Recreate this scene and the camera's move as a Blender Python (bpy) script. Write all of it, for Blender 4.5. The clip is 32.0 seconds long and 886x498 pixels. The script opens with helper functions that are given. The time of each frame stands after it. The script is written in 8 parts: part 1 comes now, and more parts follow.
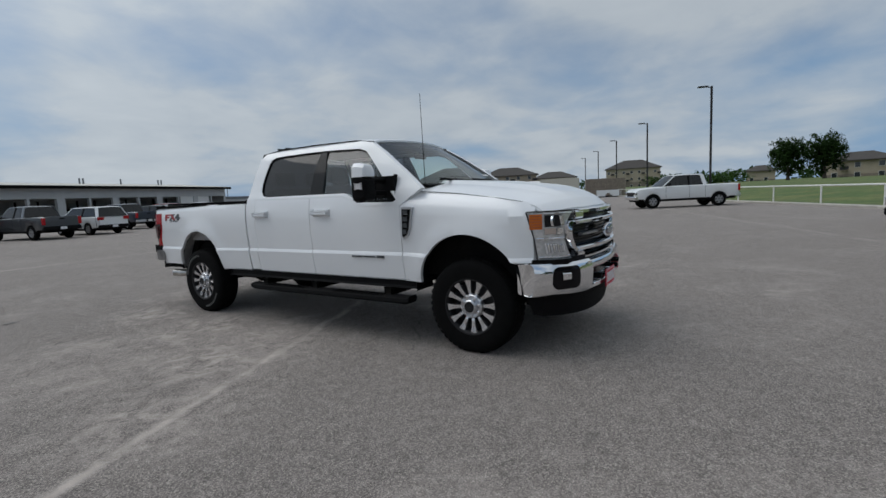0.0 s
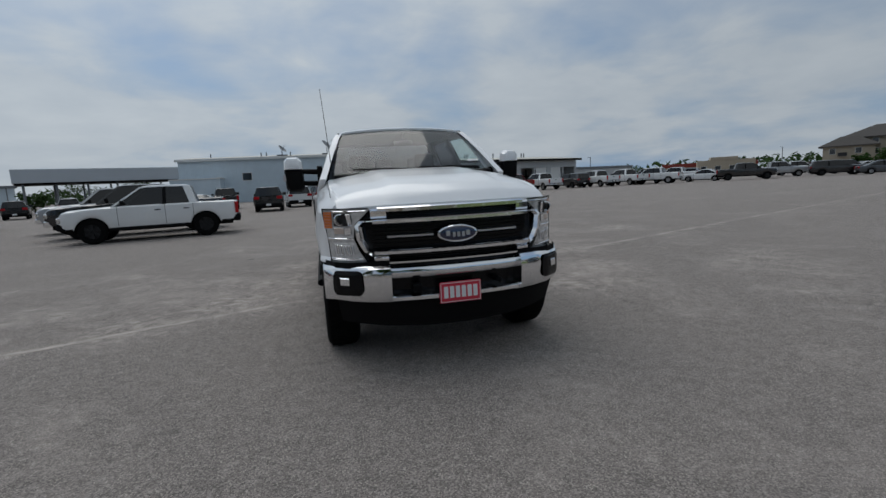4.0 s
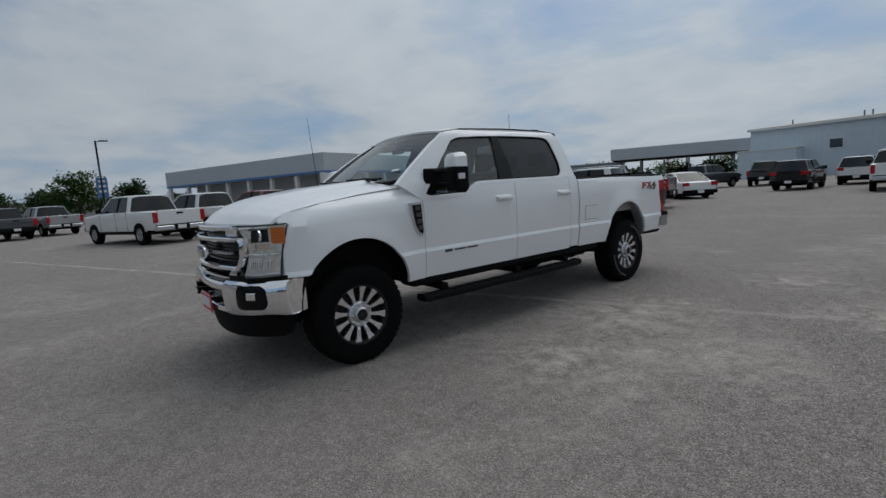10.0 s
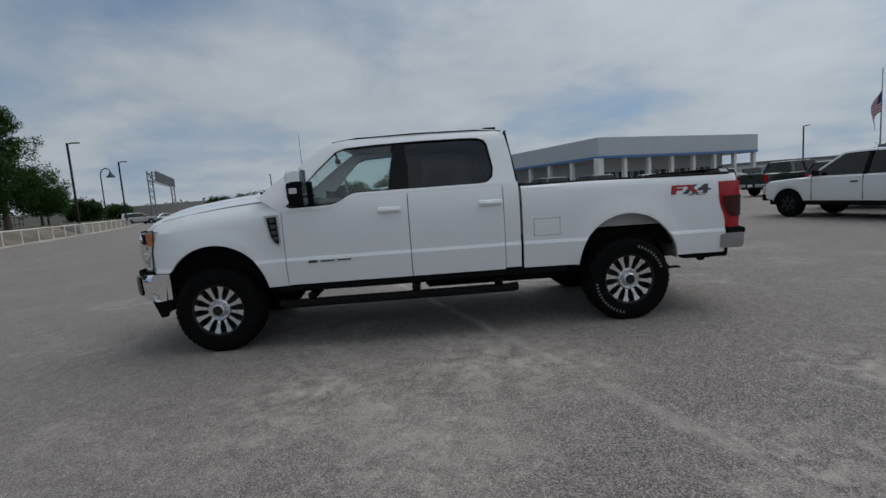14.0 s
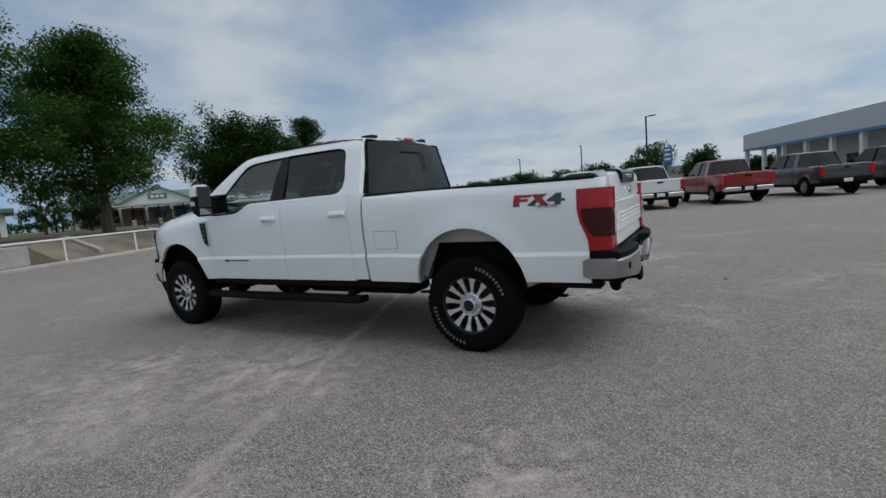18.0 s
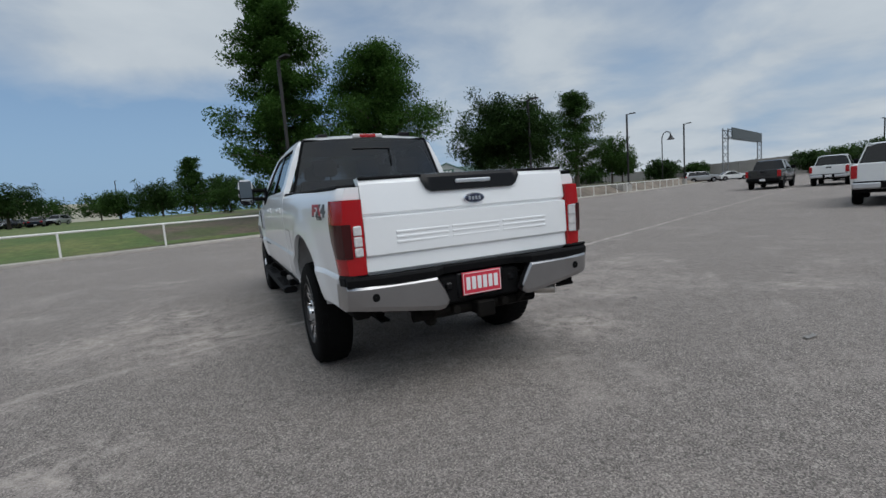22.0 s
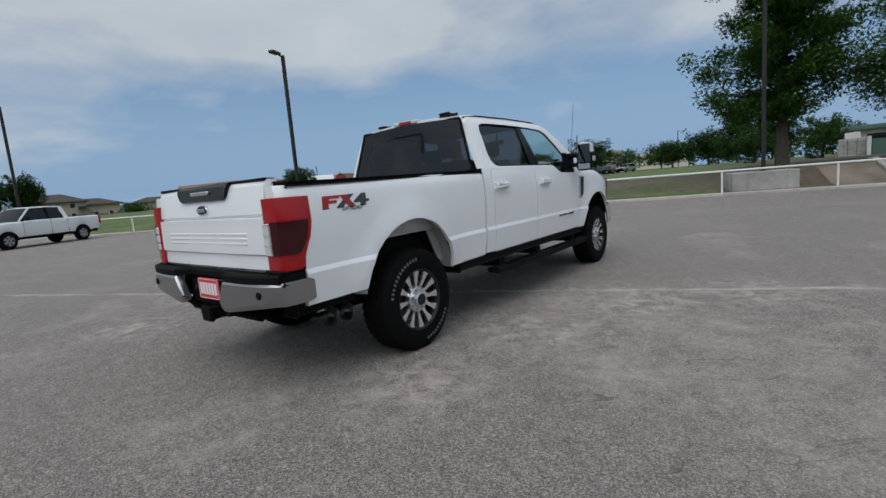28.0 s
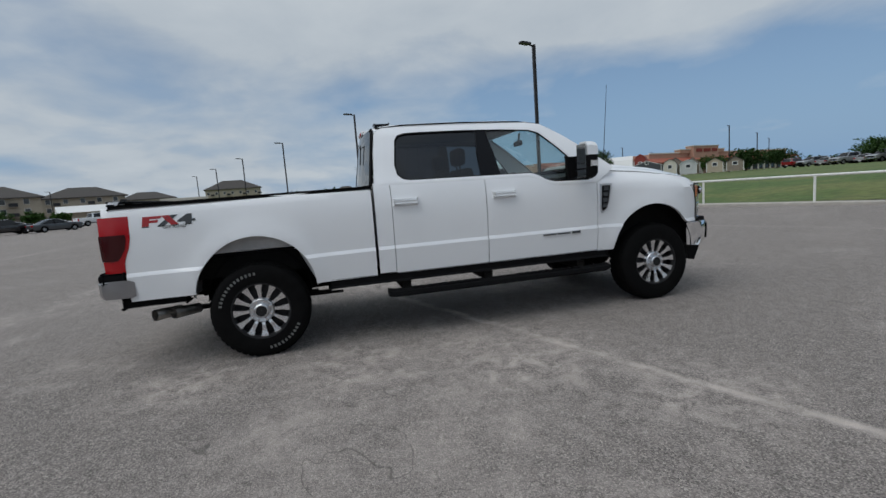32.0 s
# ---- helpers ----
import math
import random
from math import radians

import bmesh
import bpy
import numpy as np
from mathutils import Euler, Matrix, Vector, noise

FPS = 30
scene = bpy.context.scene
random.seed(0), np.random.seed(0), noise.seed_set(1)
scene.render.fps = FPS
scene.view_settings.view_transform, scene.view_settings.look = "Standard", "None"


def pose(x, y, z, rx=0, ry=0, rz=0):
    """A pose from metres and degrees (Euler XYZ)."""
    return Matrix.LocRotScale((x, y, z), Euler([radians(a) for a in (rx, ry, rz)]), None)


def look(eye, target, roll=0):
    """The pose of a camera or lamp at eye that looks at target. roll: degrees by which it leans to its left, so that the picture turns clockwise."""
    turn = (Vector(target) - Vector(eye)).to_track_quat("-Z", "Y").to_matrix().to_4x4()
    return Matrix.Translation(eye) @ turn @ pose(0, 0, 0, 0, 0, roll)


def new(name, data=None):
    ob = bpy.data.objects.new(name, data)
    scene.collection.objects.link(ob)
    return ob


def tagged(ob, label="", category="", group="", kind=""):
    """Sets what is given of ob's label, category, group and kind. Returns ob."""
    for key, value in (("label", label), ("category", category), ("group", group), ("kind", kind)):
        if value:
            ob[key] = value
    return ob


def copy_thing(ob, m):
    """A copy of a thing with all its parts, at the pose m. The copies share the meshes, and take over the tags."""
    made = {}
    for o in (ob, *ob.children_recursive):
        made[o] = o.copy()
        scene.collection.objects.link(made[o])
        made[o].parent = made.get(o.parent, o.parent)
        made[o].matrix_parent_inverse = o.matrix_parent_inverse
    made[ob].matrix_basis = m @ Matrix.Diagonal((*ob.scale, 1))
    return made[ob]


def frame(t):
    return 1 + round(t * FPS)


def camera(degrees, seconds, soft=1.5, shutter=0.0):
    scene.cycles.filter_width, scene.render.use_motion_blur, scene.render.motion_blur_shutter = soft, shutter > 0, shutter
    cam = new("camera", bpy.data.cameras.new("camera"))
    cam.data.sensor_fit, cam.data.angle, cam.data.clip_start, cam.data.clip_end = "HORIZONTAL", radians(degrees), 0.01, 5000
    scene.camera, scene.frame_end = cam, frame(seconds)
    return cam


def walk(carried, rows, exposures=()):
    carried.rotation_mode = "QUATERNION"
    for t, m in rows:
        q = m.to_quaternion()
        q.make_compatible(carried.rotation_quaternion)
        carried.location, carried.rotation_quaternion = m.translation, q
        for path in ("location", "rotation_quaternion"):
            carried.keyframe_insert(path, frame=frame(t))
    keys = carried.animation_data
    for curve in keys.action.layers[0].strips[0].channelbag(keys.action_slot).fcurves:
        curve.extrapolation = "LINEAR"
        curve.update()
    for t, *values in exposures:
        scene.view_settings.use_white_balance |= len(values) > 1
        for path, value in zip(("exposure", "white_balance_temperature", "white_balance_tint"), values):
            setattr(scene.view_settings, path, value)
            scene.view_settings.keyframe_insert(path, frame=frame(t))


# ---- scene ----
cam = camera(86.87, 32.0)
PATH = [
    (0, (-4.438, -3.992, 1.389), (-2.763, -2.924, 1.161), -2.83),
    (0.5, (-4.140, -4.422, 1.390), (-2.549, -3.232, 1.158), -3.06),
    (1, (-3.697, -4.795, 1.388), (-2.219, -3.469, 1.148), -3.19),
    (1.5, (-3.353, -5.144, 1.382), (-1.986, -3.705, 1.137), -3.09),
    (2, (-2.866, -5.438, 1.386), (-1.654, -3.869, 1.129), -2.98),
    (2.5, (-2.429, -5.715, 1.376), (-1.372, -4.038, 1.112), -2.84),
    (3, (-1.879, -5.941, 1.379), (-1.023, -4.154, 1.107), -2.84),
    (3.5, (-1.406, -6.135, 1.370), (-0.736, -4.270, 1.094), -2.94),
    (5.5, (0.636, -6.307, 1.385), (0.500, -4.331, 1.106), -2.80),
    (6, (1.169, -6.219, 1.389), (0.818, -4.269, 1.111), -2.98),
    (6.5, (1.615, -6.044, 1.398), (1.084, -4.136, 1.121), -3.12),
    (7, (2.119, -5.821, 1.400), (1.392, -3.977, 1.127), -3.14),
    (7.5, (2.529, -5.564, 1.405), (1.643, -3.791, 1.135), -3.14),
    (8, (2.978, -5.280, 1.401), (1.925, -3.600, 1.137), -3.12),
    (8.5, (3.339, -4.956, 1.385), (2.149, -3.369, 1.128), -3.53),
    (9, (3.753, -4.604, 1.394), (2.422, -3.133, 1.133), -3.43),
    (9.5, (4.046, -4.233, 1.394), (2.600, -2.878, 1.132), -3.54),
    (10, (4.388, -3.795, 1.405), (2.823, -2.576, 1.149), -3.72),
    (10.5, (4.629, -3.385, 1.402), (2.970, -2.295, 1.156), -3.72),
    (11, (4.884, -2.897, 1.407), (3.131, -1.964, 1.164), -3.76),
    (11.5, (5.047, -2.485, 1.409), (3.233, -1.677, 1.172), -3.83),
    (12, (5.232, -1.935, 1.398), (3.352, -1.293, 1.171), -3.84),
    (12.5, (5.374, -1.466, 1.407), (3.452, -0.961, 1.177), -3.84),
    (13, (5.442, -0.950, 1.399), (3.487, -0.594, 1.169), -3.86),
    (13.5, (5.503, -0.487, 1.390), (3.529, -0.265, 1.158), -3.87),
    (14, (5.505, 0.035, 1.387), (3.520, 0.102, 1.154), -3.98),
    (14.5, (5.529, 0.491, 1.382), (3.544, 0.424, 1.149), -3.83),
    (16.5, (5.116, 2.460, 1.369), (3.227, 1.842, 1.146), -4.81),
    (17, (4.932, 2.951, 1.361), (3.091, 2.203, 1.140), -4.77),
    (17.5, (4.699, 3.356, 1.361), (2.907, 2.496, 1.139), -4.79),
    (18, (4.454, 3.809, 1.355), (2.728, 2.823, 1.132), -4.93),
    (18.5, (4.159, 4.144, 1.346), (2.501, 3.048, 1.122), -5.07),
    (19, (3.852, 4.555, 1.344), (2.283, 3.335, 1.120), -4.82),
    (19.5, (3.513, 4.844, 1.333), (2.035, 3.515, 1.111), -4.66),
    (20, (3.132, 5.164, 1.329), (1.768, 3.719, 1.109), -4.65),
    (20.5, (2.790, 5.408, 1.326), (1.537, 3.865, 1.106), -4.53),
    (21, (2.391, 5.640, 1.326), (1.272, 3.998, 1.101), -4.25),
    (21.5, (2.018, 5.853, 1.325), (1.025, 4.132, 1.098), -4.35),
    (22, (1.560, 5.986, 1.319), (0.717, 4.187, 1.085), -4.34),
    (22.5, (1.152, 6.115, 1.311), (0.456, 4.256, 1.068), -4.34),
    (23, (0.687, 6.180, 1.308), (0.171, 4.265, 1.052), -4.65),
    (23.5, (0.262, 6.259, 1.301), (-0.077, 4.305, 1.039), -4.75),
    (24, (-0.217, 6.245, 1.290), (-0.340, 4.267, 1.024), -4.84),
    (24.5, (-0.631, 6.217, 1.273), (-0.561, 4.236, 1.006), -5.11),
    (25, (-1.115, 6.126, 1.265), (-0.832, 4.164, 0.999), -5.17),
    (25.5, (-1.534, 6.034, 1.297), (-1.079, 4.106, 1.023), -4.74),
    (26, (-1.992, 5.874, 1.301), (-1.345, 4.001, 1.032), -4.64),
    (26.5, (-2.394, 5.656, 1.310), (-1.580, 3.850, 1.037), -4.89),
    (28.5, (-3.821, 4.442, 1.316), (-2.454, 3.007, 1.051), -4.69),
    (29, (-4.158, 4.050, 1.314), (-2.671, 2.739, 1.049), -4.86),
    (29.5, (-4.403, 3.668, 1.315), (-2.822, 2.472, 1.046), -4.92),
    (30, (-4.639, 3.220, 1.323), (-2.960, 2.167, 1.057), -5.09),
    (30.5, (-4.835, 2.826, 1.329), (-3.080, 1.902, 1.066), -5.00),
    (31, (-5.007, 2.346, 1.334), (-3.177, 1.580, 1.080), -4.84),
    (31.5, (-5.175, 1.928, 1.342), (-3.294, 1.296, 1.095), -4.64),
    (32, (-5.280, 1.438, 1.342), (-3.356, 0.951, 1.097), -4.20),
]
walk(cam, [(t, look(eye, target, roll)) for t, eye, target, roll in PATH], [(0, -0.09), (2, -0.12), (3.5, -0.27), (6, -0.34), (9, -0.32), (11, -0.30), (13, -0.27), (16.5, -0.14), (18, 0.06), (19, 0.12), (23, 0.11), (26, 0.11), (28.5, 0.07), (30, 0.02), (32, 0.0)])

# ---- world, sun, exposure ----
SUN_AZ, SUN_EL = 338.0, 60.0      # degrees from +y towards +x, and above the horizon
world = bpy.data.worlds.new("sky")
scene.world = world
world.use_nodes = True
wn, wl = world.node_tree.nodes, world.node_tree.links
wn.clear()


def wnode(kind, **values):
    nd = wn.new(kind)
    for key, value in values.items():
        nd.inputs[key].default_value = value
    return nd


def wmath(op, a, b=None, c=None):
    nd = wn.new("ShaderNodeMath")
    nd.operation = op
    for i, v in enumerate((a, b, c)):
        if v is None:
            continue
        if isinstance(v, (int, float)):
            nd.inputs[i].default_value = v
        else:
            wl.new(v, nd.inputs[i])
    return nd.outputs[0]


def wmix(fac, a, b):
    nd = wn.new("ShaderNodeMix")
    nd.data_type = "RGBA"
    wl.new(fac, nd.inputs[0])
    for sock, v in ((nd.inputs[6], a), (nd.inputs[7], b)):
        if isinstance(v, tuple):
            sock.default_value = v
        else:
            wl.new(v, sock)
    return nd.outputs[2]


def wramp(fac, stops):
    nd = wn.new("ShaderNodeValToRGB")
    el = nd.color_ramp.elements
    while len(el) < len(stops):
        el.new(0.5)
    for e, (p, v) in zip(el, stops):
        e.position, e.color = p, (v, v, v, 1)
    wl.new(fac, nd.inputs[0])
    return nd.outputs[0]


sky = wn.new("ShaderNodeTexSky")
sky.sky_type, sky.sun_disc = "NISHITA", False
sky.sun_elevation, sky.sun_rotation = radians(SUN_EL), radians(SUN_AZ)
sky.air_density, sky.dust_density, sky.ozone_density = 1.0, 0.4, 3.0
coord = wn.new("ShaderNodeTexCoord")
sep = wn.new("ShaderNodeSeparateXYZ")
wl.new(coord.outputs["Generated"], sep.inputs[0])
up = wmath("MAXIMUM", sep.outputs[2], 0.0)
flat = wmath("ADD", up, 0.22)
comb = wn.new("ShaderNodeCombineXYZ")
wl.new(wmath("DIVIDE", sep.outputs[0], flat), comb.inputs[0])
wl.new(wmath("DIVIDE", sep.outputs[1], flat), comb.inputs[1])
wl.new(wmath("MULTIPLY", up, 0.6), comb.inputs[2])
big = wnode("ShaderNodeTexNoise", Scale=1.0, Detail=3.5, Roughness=0.5, Distortion=0.15)
fine = wnode("ShaderNodeTexNoise", Scale=2.3, Detail=7.0, Roughness=0.55, Distortion=0.25)
wl.new(comb.outputs[0], big.inputs["Vector"])
wl.new(comb.outputs[0], fine.inputs["Vector"])
# a clear gap low in the south-east, the rest a thin broken layer
gap = wmath("ADD", wmath("MULTIPLY", sep.outputs[0], 0.5), wmath("MULTIPLY", sep.outputs[1], -0.86))
gap = wmath("MULTIPLY", wramp(gap, ((0.40, 0.0), (0.85, 1.0))), wramp(sep.outputs[2], ((0.16, 1.0), (0.27, 0.0))))
cover = wmath("ADD", wmath("MULTIPLY", big.outputs[0], 0.68), wmath("MULTIPLY", fine.outputs[0], 0.32))
cover = wmath("SUBTRACT", cover, wmath("MULTIPLY", gap, 0.34))
thick = wramp(cover, ((0.28, 0.0), (0.52, 1.0)))
shade = wramp(wmath("ADD", wmath("MULTIPLY", big.outputs[0], 0.45), wmath("MULTIPLY", fine.outputs[0], 0.55)), ((0.36, 0.0), (0.66, 1.0)))
cloud = wmix(shade, (4.75, 5.45, 6.2, 1), (6.3, 6.9, 7.4, 1))
toward = wn.new("ShaderNodeVectorMath")
toward.operation = "DOT_PRODUCT"
wl.new(coord.outputs["Generated"], toward.inputs[0])
toward.inputs[1].default_value = (math.sin(radians(SUN_AZ)) * math.cos(radians(SUN_EL)), math.cos(radians(SUN_AZ)) * math.cos(radians(SUN_EL)), math.sin(radians(SUN_EL)))
# the cloud layer is brighter round the veiled sun
glow = wmath("POWER", wmath("MAXIMUM", toward.outputs["Value"], 0.0), 3.0)
haze = wmix(wramp(up, ((0.0, 1.0), (0.30, 0.35))), sky.outputs[0], (2.6, 4.2, 6.4, 1))
wboth = wmix(wmath("MULTIPLY", thick, 0.95), haze, cloud)
bg = wnode("ShaderNodeBackground")
wl.new(wmath("MULTIPLY", wmath("ADD", wmath("MULTIPLY", glow, 0.85), 1.0), 0.082), bg.inputs[1])
wl.new(wboth, bg.inputs[0])
wout = wn.new("ShaderNodeOutputWorld")
wl.new(bg.outputs[0], wout.inputs[0])

sun = new("sun", bpy.data.lights.new("sun", "SUN"))
sun.data.energy, sun.data.angle, sun.data.color = 1.15, radians(54), (1.0, 0.97, 0.92)
az, el = radians(SUN_AZ), radians(SUN_EL)
sun.matrix_world = look((0, 0, 40), (-math.sin(az) * math.cos(el), -math.cos(az) * math.cos(el), 40 - math.sin(el)))
scene.view_settings.exposure = 0.0

# ---- materials ----
def material(name, colour, rough=0.6, metal=0.0, vary=0.0, scale=8.0, bump=0.0, bump_scale=60.0, coat=0.0, second=None, second_scale=1.5, per_object=0.0, transmission=0.0, emission=0.0, spec=0.5):
    """A procedural surface: base colour with variation at two scales, roughness and fine relief."""
    m = bpy.data.materials.new(name)
    m.use_nodes = True
    n, l = m.node_tree.nodes, m.node_tree.links
    b = n["Principled BSDF"]
    b.inputs["Roughness"].default_value, b.inputs["Metallic"].default_value = rough, metal
    b.inputs["Coat Weight"].default_value, b.inputs["Coat Roughness"].default_value = coat, 0.04
    b.inputs["Specular IOR Level"].default_value = spec
    b.inputs["Transmission Weight"].default_value = transmission
    colour = (*colour, 1)
    b.inputs["Base Color"].default_value = colour
    if emission:
        b.inputs["Emission Color"].default_value, b.inputs["Emission Strength"].default_value = colour, emission
    tc = n.new("ShaderNodeTexCoord")
    out = None
    if vary or second:
        nz = n.new("ShaderNodeTexNoise")
        nz.inputs["Scale"].default_value, nz.inputs["Detail"].default_value, nz.inputs["Roughness"].default_value = scale, 6, 0.65
        l.new(tc.outputs["Object"], nz.inputs["Vector"])
        mr = n.new("ShaderNodeMapRange")
        mr.inputs[1].default_value, mr.inputs[2].default_value = 0.3, 0.7
        mr.inputs[3].default_value, mr.inputs[4].default_value = 1 - vary, 1 + vary
        l.new(nz.outputs[0], mr.inputs[0])
        mul = n.new("ShaderNodeMix")
        mul.data_type, mul.blend_type = "RGBA", "MULTIPLY"
        mul.inputs[0].default_value = 1
        mul.inputs[6].default_value = colour
        if second:
            nz2 = n.new("ShaderNodeTexNoise")
            nz2.inputs["Scale"].default_value, nz2.inputs["Detail"].default_value = second_scale, 5
            l.new(tc.outputs["Object"], nz2.inputs["Vector"])
            rp = n.new("ShaderNodeMapRange")
            rp.inputs[1].default_value, rp.inputs[2].default_value = 0.42, 0.62
            l.new(nz2.outputs[0], rp.inputs[0])
            mx = n.new("ShaderNodeMix")
            mx.data_type = "RGBA"
            mx.inputs[6].default_value, mx.inputs[7].default_value = colour, (*second, 1)
            l.new(rp.outputs[0], mx.inputs[0])
            l.new(mx.outputs[2], mul.inputs[6])
        l.new(mr.outputs[0], mul.inputs[7])
        out = mul.outputs[2]
    if per_object:
        oi = n.new("ShaderNodeObjectInfo")
        mr2 = n.new("ShaderNodeMapRange")
        mr2.inputs[3].default_value, mr2.inputs[4].default_value = 1 - per_object, 1 + per_object
        l.new(oi.outputs["Random"], mr2.inputs[0])
        mul2 = n.new("ShaderNodeMix")
        mul2.data_type, mul2.blend_type = "RGBA", "MULTIPLY"
        mul2.inputs[0].default_value, mul2.inputs[6].default_value = 1, colour
        if out:
            l.new(out, mul2.inputs[6])
        l.new(mr2.outputs[0], mul2.inputs[7])
        out = mul2.outputs[2]
    if out:
        l.new(out, b.inputs["Base Color"])
    if bump:
        nb = n.new("ShaderNodeTexNoise")
        nb.inputs["Scale"].default_value, nb.inputs["Detail"].default_value = bump_scale, 4
        l.new(tc.outputs["Object"], nb.inputs["Vector"])
        bp = n.new("ShaderNodeBump")
        bp.inputs["Strength"].default_value, bp.inputs["Distance"].default_value = bump, 0.01
        l.new(nb.outputs[0], bp.inputs["Height"])
        l.new(bp.outputs[0], b.inputs["Normal"])
    return m


def glass(name, tint, rough=0.02, ior=1.5):
    """Tinted car or window glass: partly clear, partly a glossy coat."""
    m = bpy.data.materials.new(name)
    m.use_nodes = True
    n, l = m.node_tree.nodes, m.node_tree.links
    n.clear()
    tr, gl, mx, lw, o = (n.new("ShaderNode" + k) for k in ("BsdfTransparent", "BsdfGlossy", "MixShader", "LayerWeight", "OutputMaterial"))
    tr.inputs[0].default_value = (*tint, 1)
    gl.inputs["Roughness"].default_value = rough
    lw.inputs[0].default_value = 0.5
    head_on = 1.6 * ((ior - 1) / (ior + 1)) ** 2
    power, scaled = n.new("ShaderNodeMath"), n.new("ShaderNodeMath")
    power.operation, scaled.operation = "POWER", "MULTIPLY_ADD"
    power.inputs[1].default_value = 5.0
    scaled.inputs[1].default_value, scaled.inputs[2].default_value = 1 - head_on, head_on
    l.new(lw.outputs["Facing"], power.inputs[0]), l.new(power.outputs[0], scaled.inputs[0])
    l.new(scaled.outputs[0], mx.inputs[0]), l.new(tr.outputs[0], mx.inputs[1]), l.new(gl.outputs[0], mx.inputs[2]), l.new(mx.outputs[0], o.inputs[0])
    return m


# ---- mesh helpers ----
def thing(name, m, label, category, group="", kind=""):
    """An empty at a thing's base, to which its parts belong."""
    ob = new(name)
    ob.matrix_world = m
    ob.empty_display_size = 0.2
    return tagged(ob, label, category, group, kind)


def part(name, bm, mat, parent=None, label="", smooth=False, recalc=True):
    """One bmesh as one mesh object under a thing or a part."""
    if recalc:
        bmesh.ops.recalc_face_normals(bm, faces=bm.faces)
    me = bpy.data.meshes.new(name)
    bm.to_mesh(me)
    bm.free()
    for mm in (mat if isinstance(mat, (list, tuple)) else [mat]):
        me.materials.append(mm)
    if smooth:
        me.polygons.foreach_set("use_smooth", [True] * len(me.polygons))
        me.set_sharp_from_angle(angle=radians(35 if smooth is True else smooth))
    ob = new(name, me)
    ob.parent = parent
    if label:
        ob["label"] = label
    return ob


def add_box(bm, lo, hi, bevel=0.0, m=None, segments=1):
    """A box between two corners, its edges rounded by bevel."""
    lo, hi = Vector(lo), Vector(hi)
    r = bmesh.ops.create_cube(bm, size=1.0)
    vs = r["verts"]
    for v in vs:
        v.co = Vector((lo[i] + (v.co[i] + 0.5) * (hi[i] - lo[i]) for i in range(3)))
    if bevel:
        es = list({e for v in vs for e in v.link_edges})
        vs = list({v for f in bmesh.ops.bevel(bm, geom=es, offset=bevel, segments=segments, affect="EDGES", profile=0.5)["faces"] for v in f.verts} | {v for v in vs if v.is_valid})
    if m is not None:
        bmesh.ops.transform(bm, matrix=m, verts=[v for v in vs if v.is_valid])
    return vs


def box(name, lo, hi, mat, parent=None, label="", bevel=0.0, m=None):
    bm = bmesh.new()
    add_box(bm, lo, hi, bevel, m)
    return part(name, bm, mat, parent, label)


def add_tube(bm, p0, p1, r0, r1=None, n=10, caps=True):
    """A round or tapered bar from p0 to p1."""
    p0, p1 = Vector(p0), Vector(p1)
    r1 = r0 if r1 is None else r1
    d = p1 - p0
    q = d.to_track_quat("Z", "Y").to_matrix()
    rings = []
    for p, r in ((p0, r0), (p1, r1)):
        rings.append([bm.verts.new(p + q @ Vector((r * math.cos(2 * math.pi * i / n), r * math.sin(2 * math.pi * i / n), 0))) for i in range(n)])
    for i in range(n):
        bm.faces.new((rings[0][i], rings[0][(i + 1) % n], rings[1][(i + 1) % n], rings[1][i]))
    if caps:
        bm.faces.new(rings[0][::-1]), bm.faces.new(rings[1])
    return rings


def tube(name, p0, p1, r0, mat, parent=None, r1=None, n=10, label=""):
    bm = bmesh.new()
    add_tube(bm, p0, p1, r0, r1, n)
    return part(name, bm, mat, parent, label, smooth=True)


def add_loft(bm, rings, closed=True, caps=True):
    """Skins a row of rings of points; returns their vertices."""
    vs = [[bm.verts.new(p) for p in ring] for ring in rings]
    n = len(vs[0])
    for a, b in zip(vs, vs[1:]):
        for i in range(n if closed else n - 1):
            j = (i + 1) % n
            try:
                bm.faces.new((a[i], a[j], b[j], b[i]))
            except ValueError:
                pass
    if caps and closed:
        bm.faces.new(vs[0][::-1]), bm.faces.new(vs[-1])
    return vs


def add_lathe(bm, profile, n=24, axis="x", centre=(0, 0, 0)):
    """Turns (along, radius) points round an axis."""
    c = Vector(centre)
    rings = []
    for a, r in profile:
        ring = []
        for i in range(n):
            t = 2 * math.pi * i / n
            u, v = r * math.cos(t), r * math.sin(t)
            ring.append(c + (Vector((a, u, v)) if axis == "x" else Vector((u, a, v)) if axis == "y" else Vector((u, v, a))))
        rings.append(ring)
    return add_loft(bm, rings, caps=False)


def add_prism(bm, outline, lo, hi, axis="x"):
    """An outline of (u, v) points pushed out between lo and hi along an axis."""
    def at(u, v, w):
        return Vector((w, u, v)) if axis == "x" else Vector((u, w, v)) if axis == "y" else Vector((u, v, w))
    a, b = [bm.verts.new(at(u, v, lo)) for u, v in outline], [bm.verts.new(at(u, v, hi)) for u, v in outline]
    n = len(outline)
    bm.faces.new(a[::-1]), bm.faces.new(b)
    for i in range(n):
        bm.faces.new((a[i], a[(i + 1) % n], b[(i + 1) % n], b[i]))
    return a + b


def lerp(a, b, t):
    return a + (b - a) * t


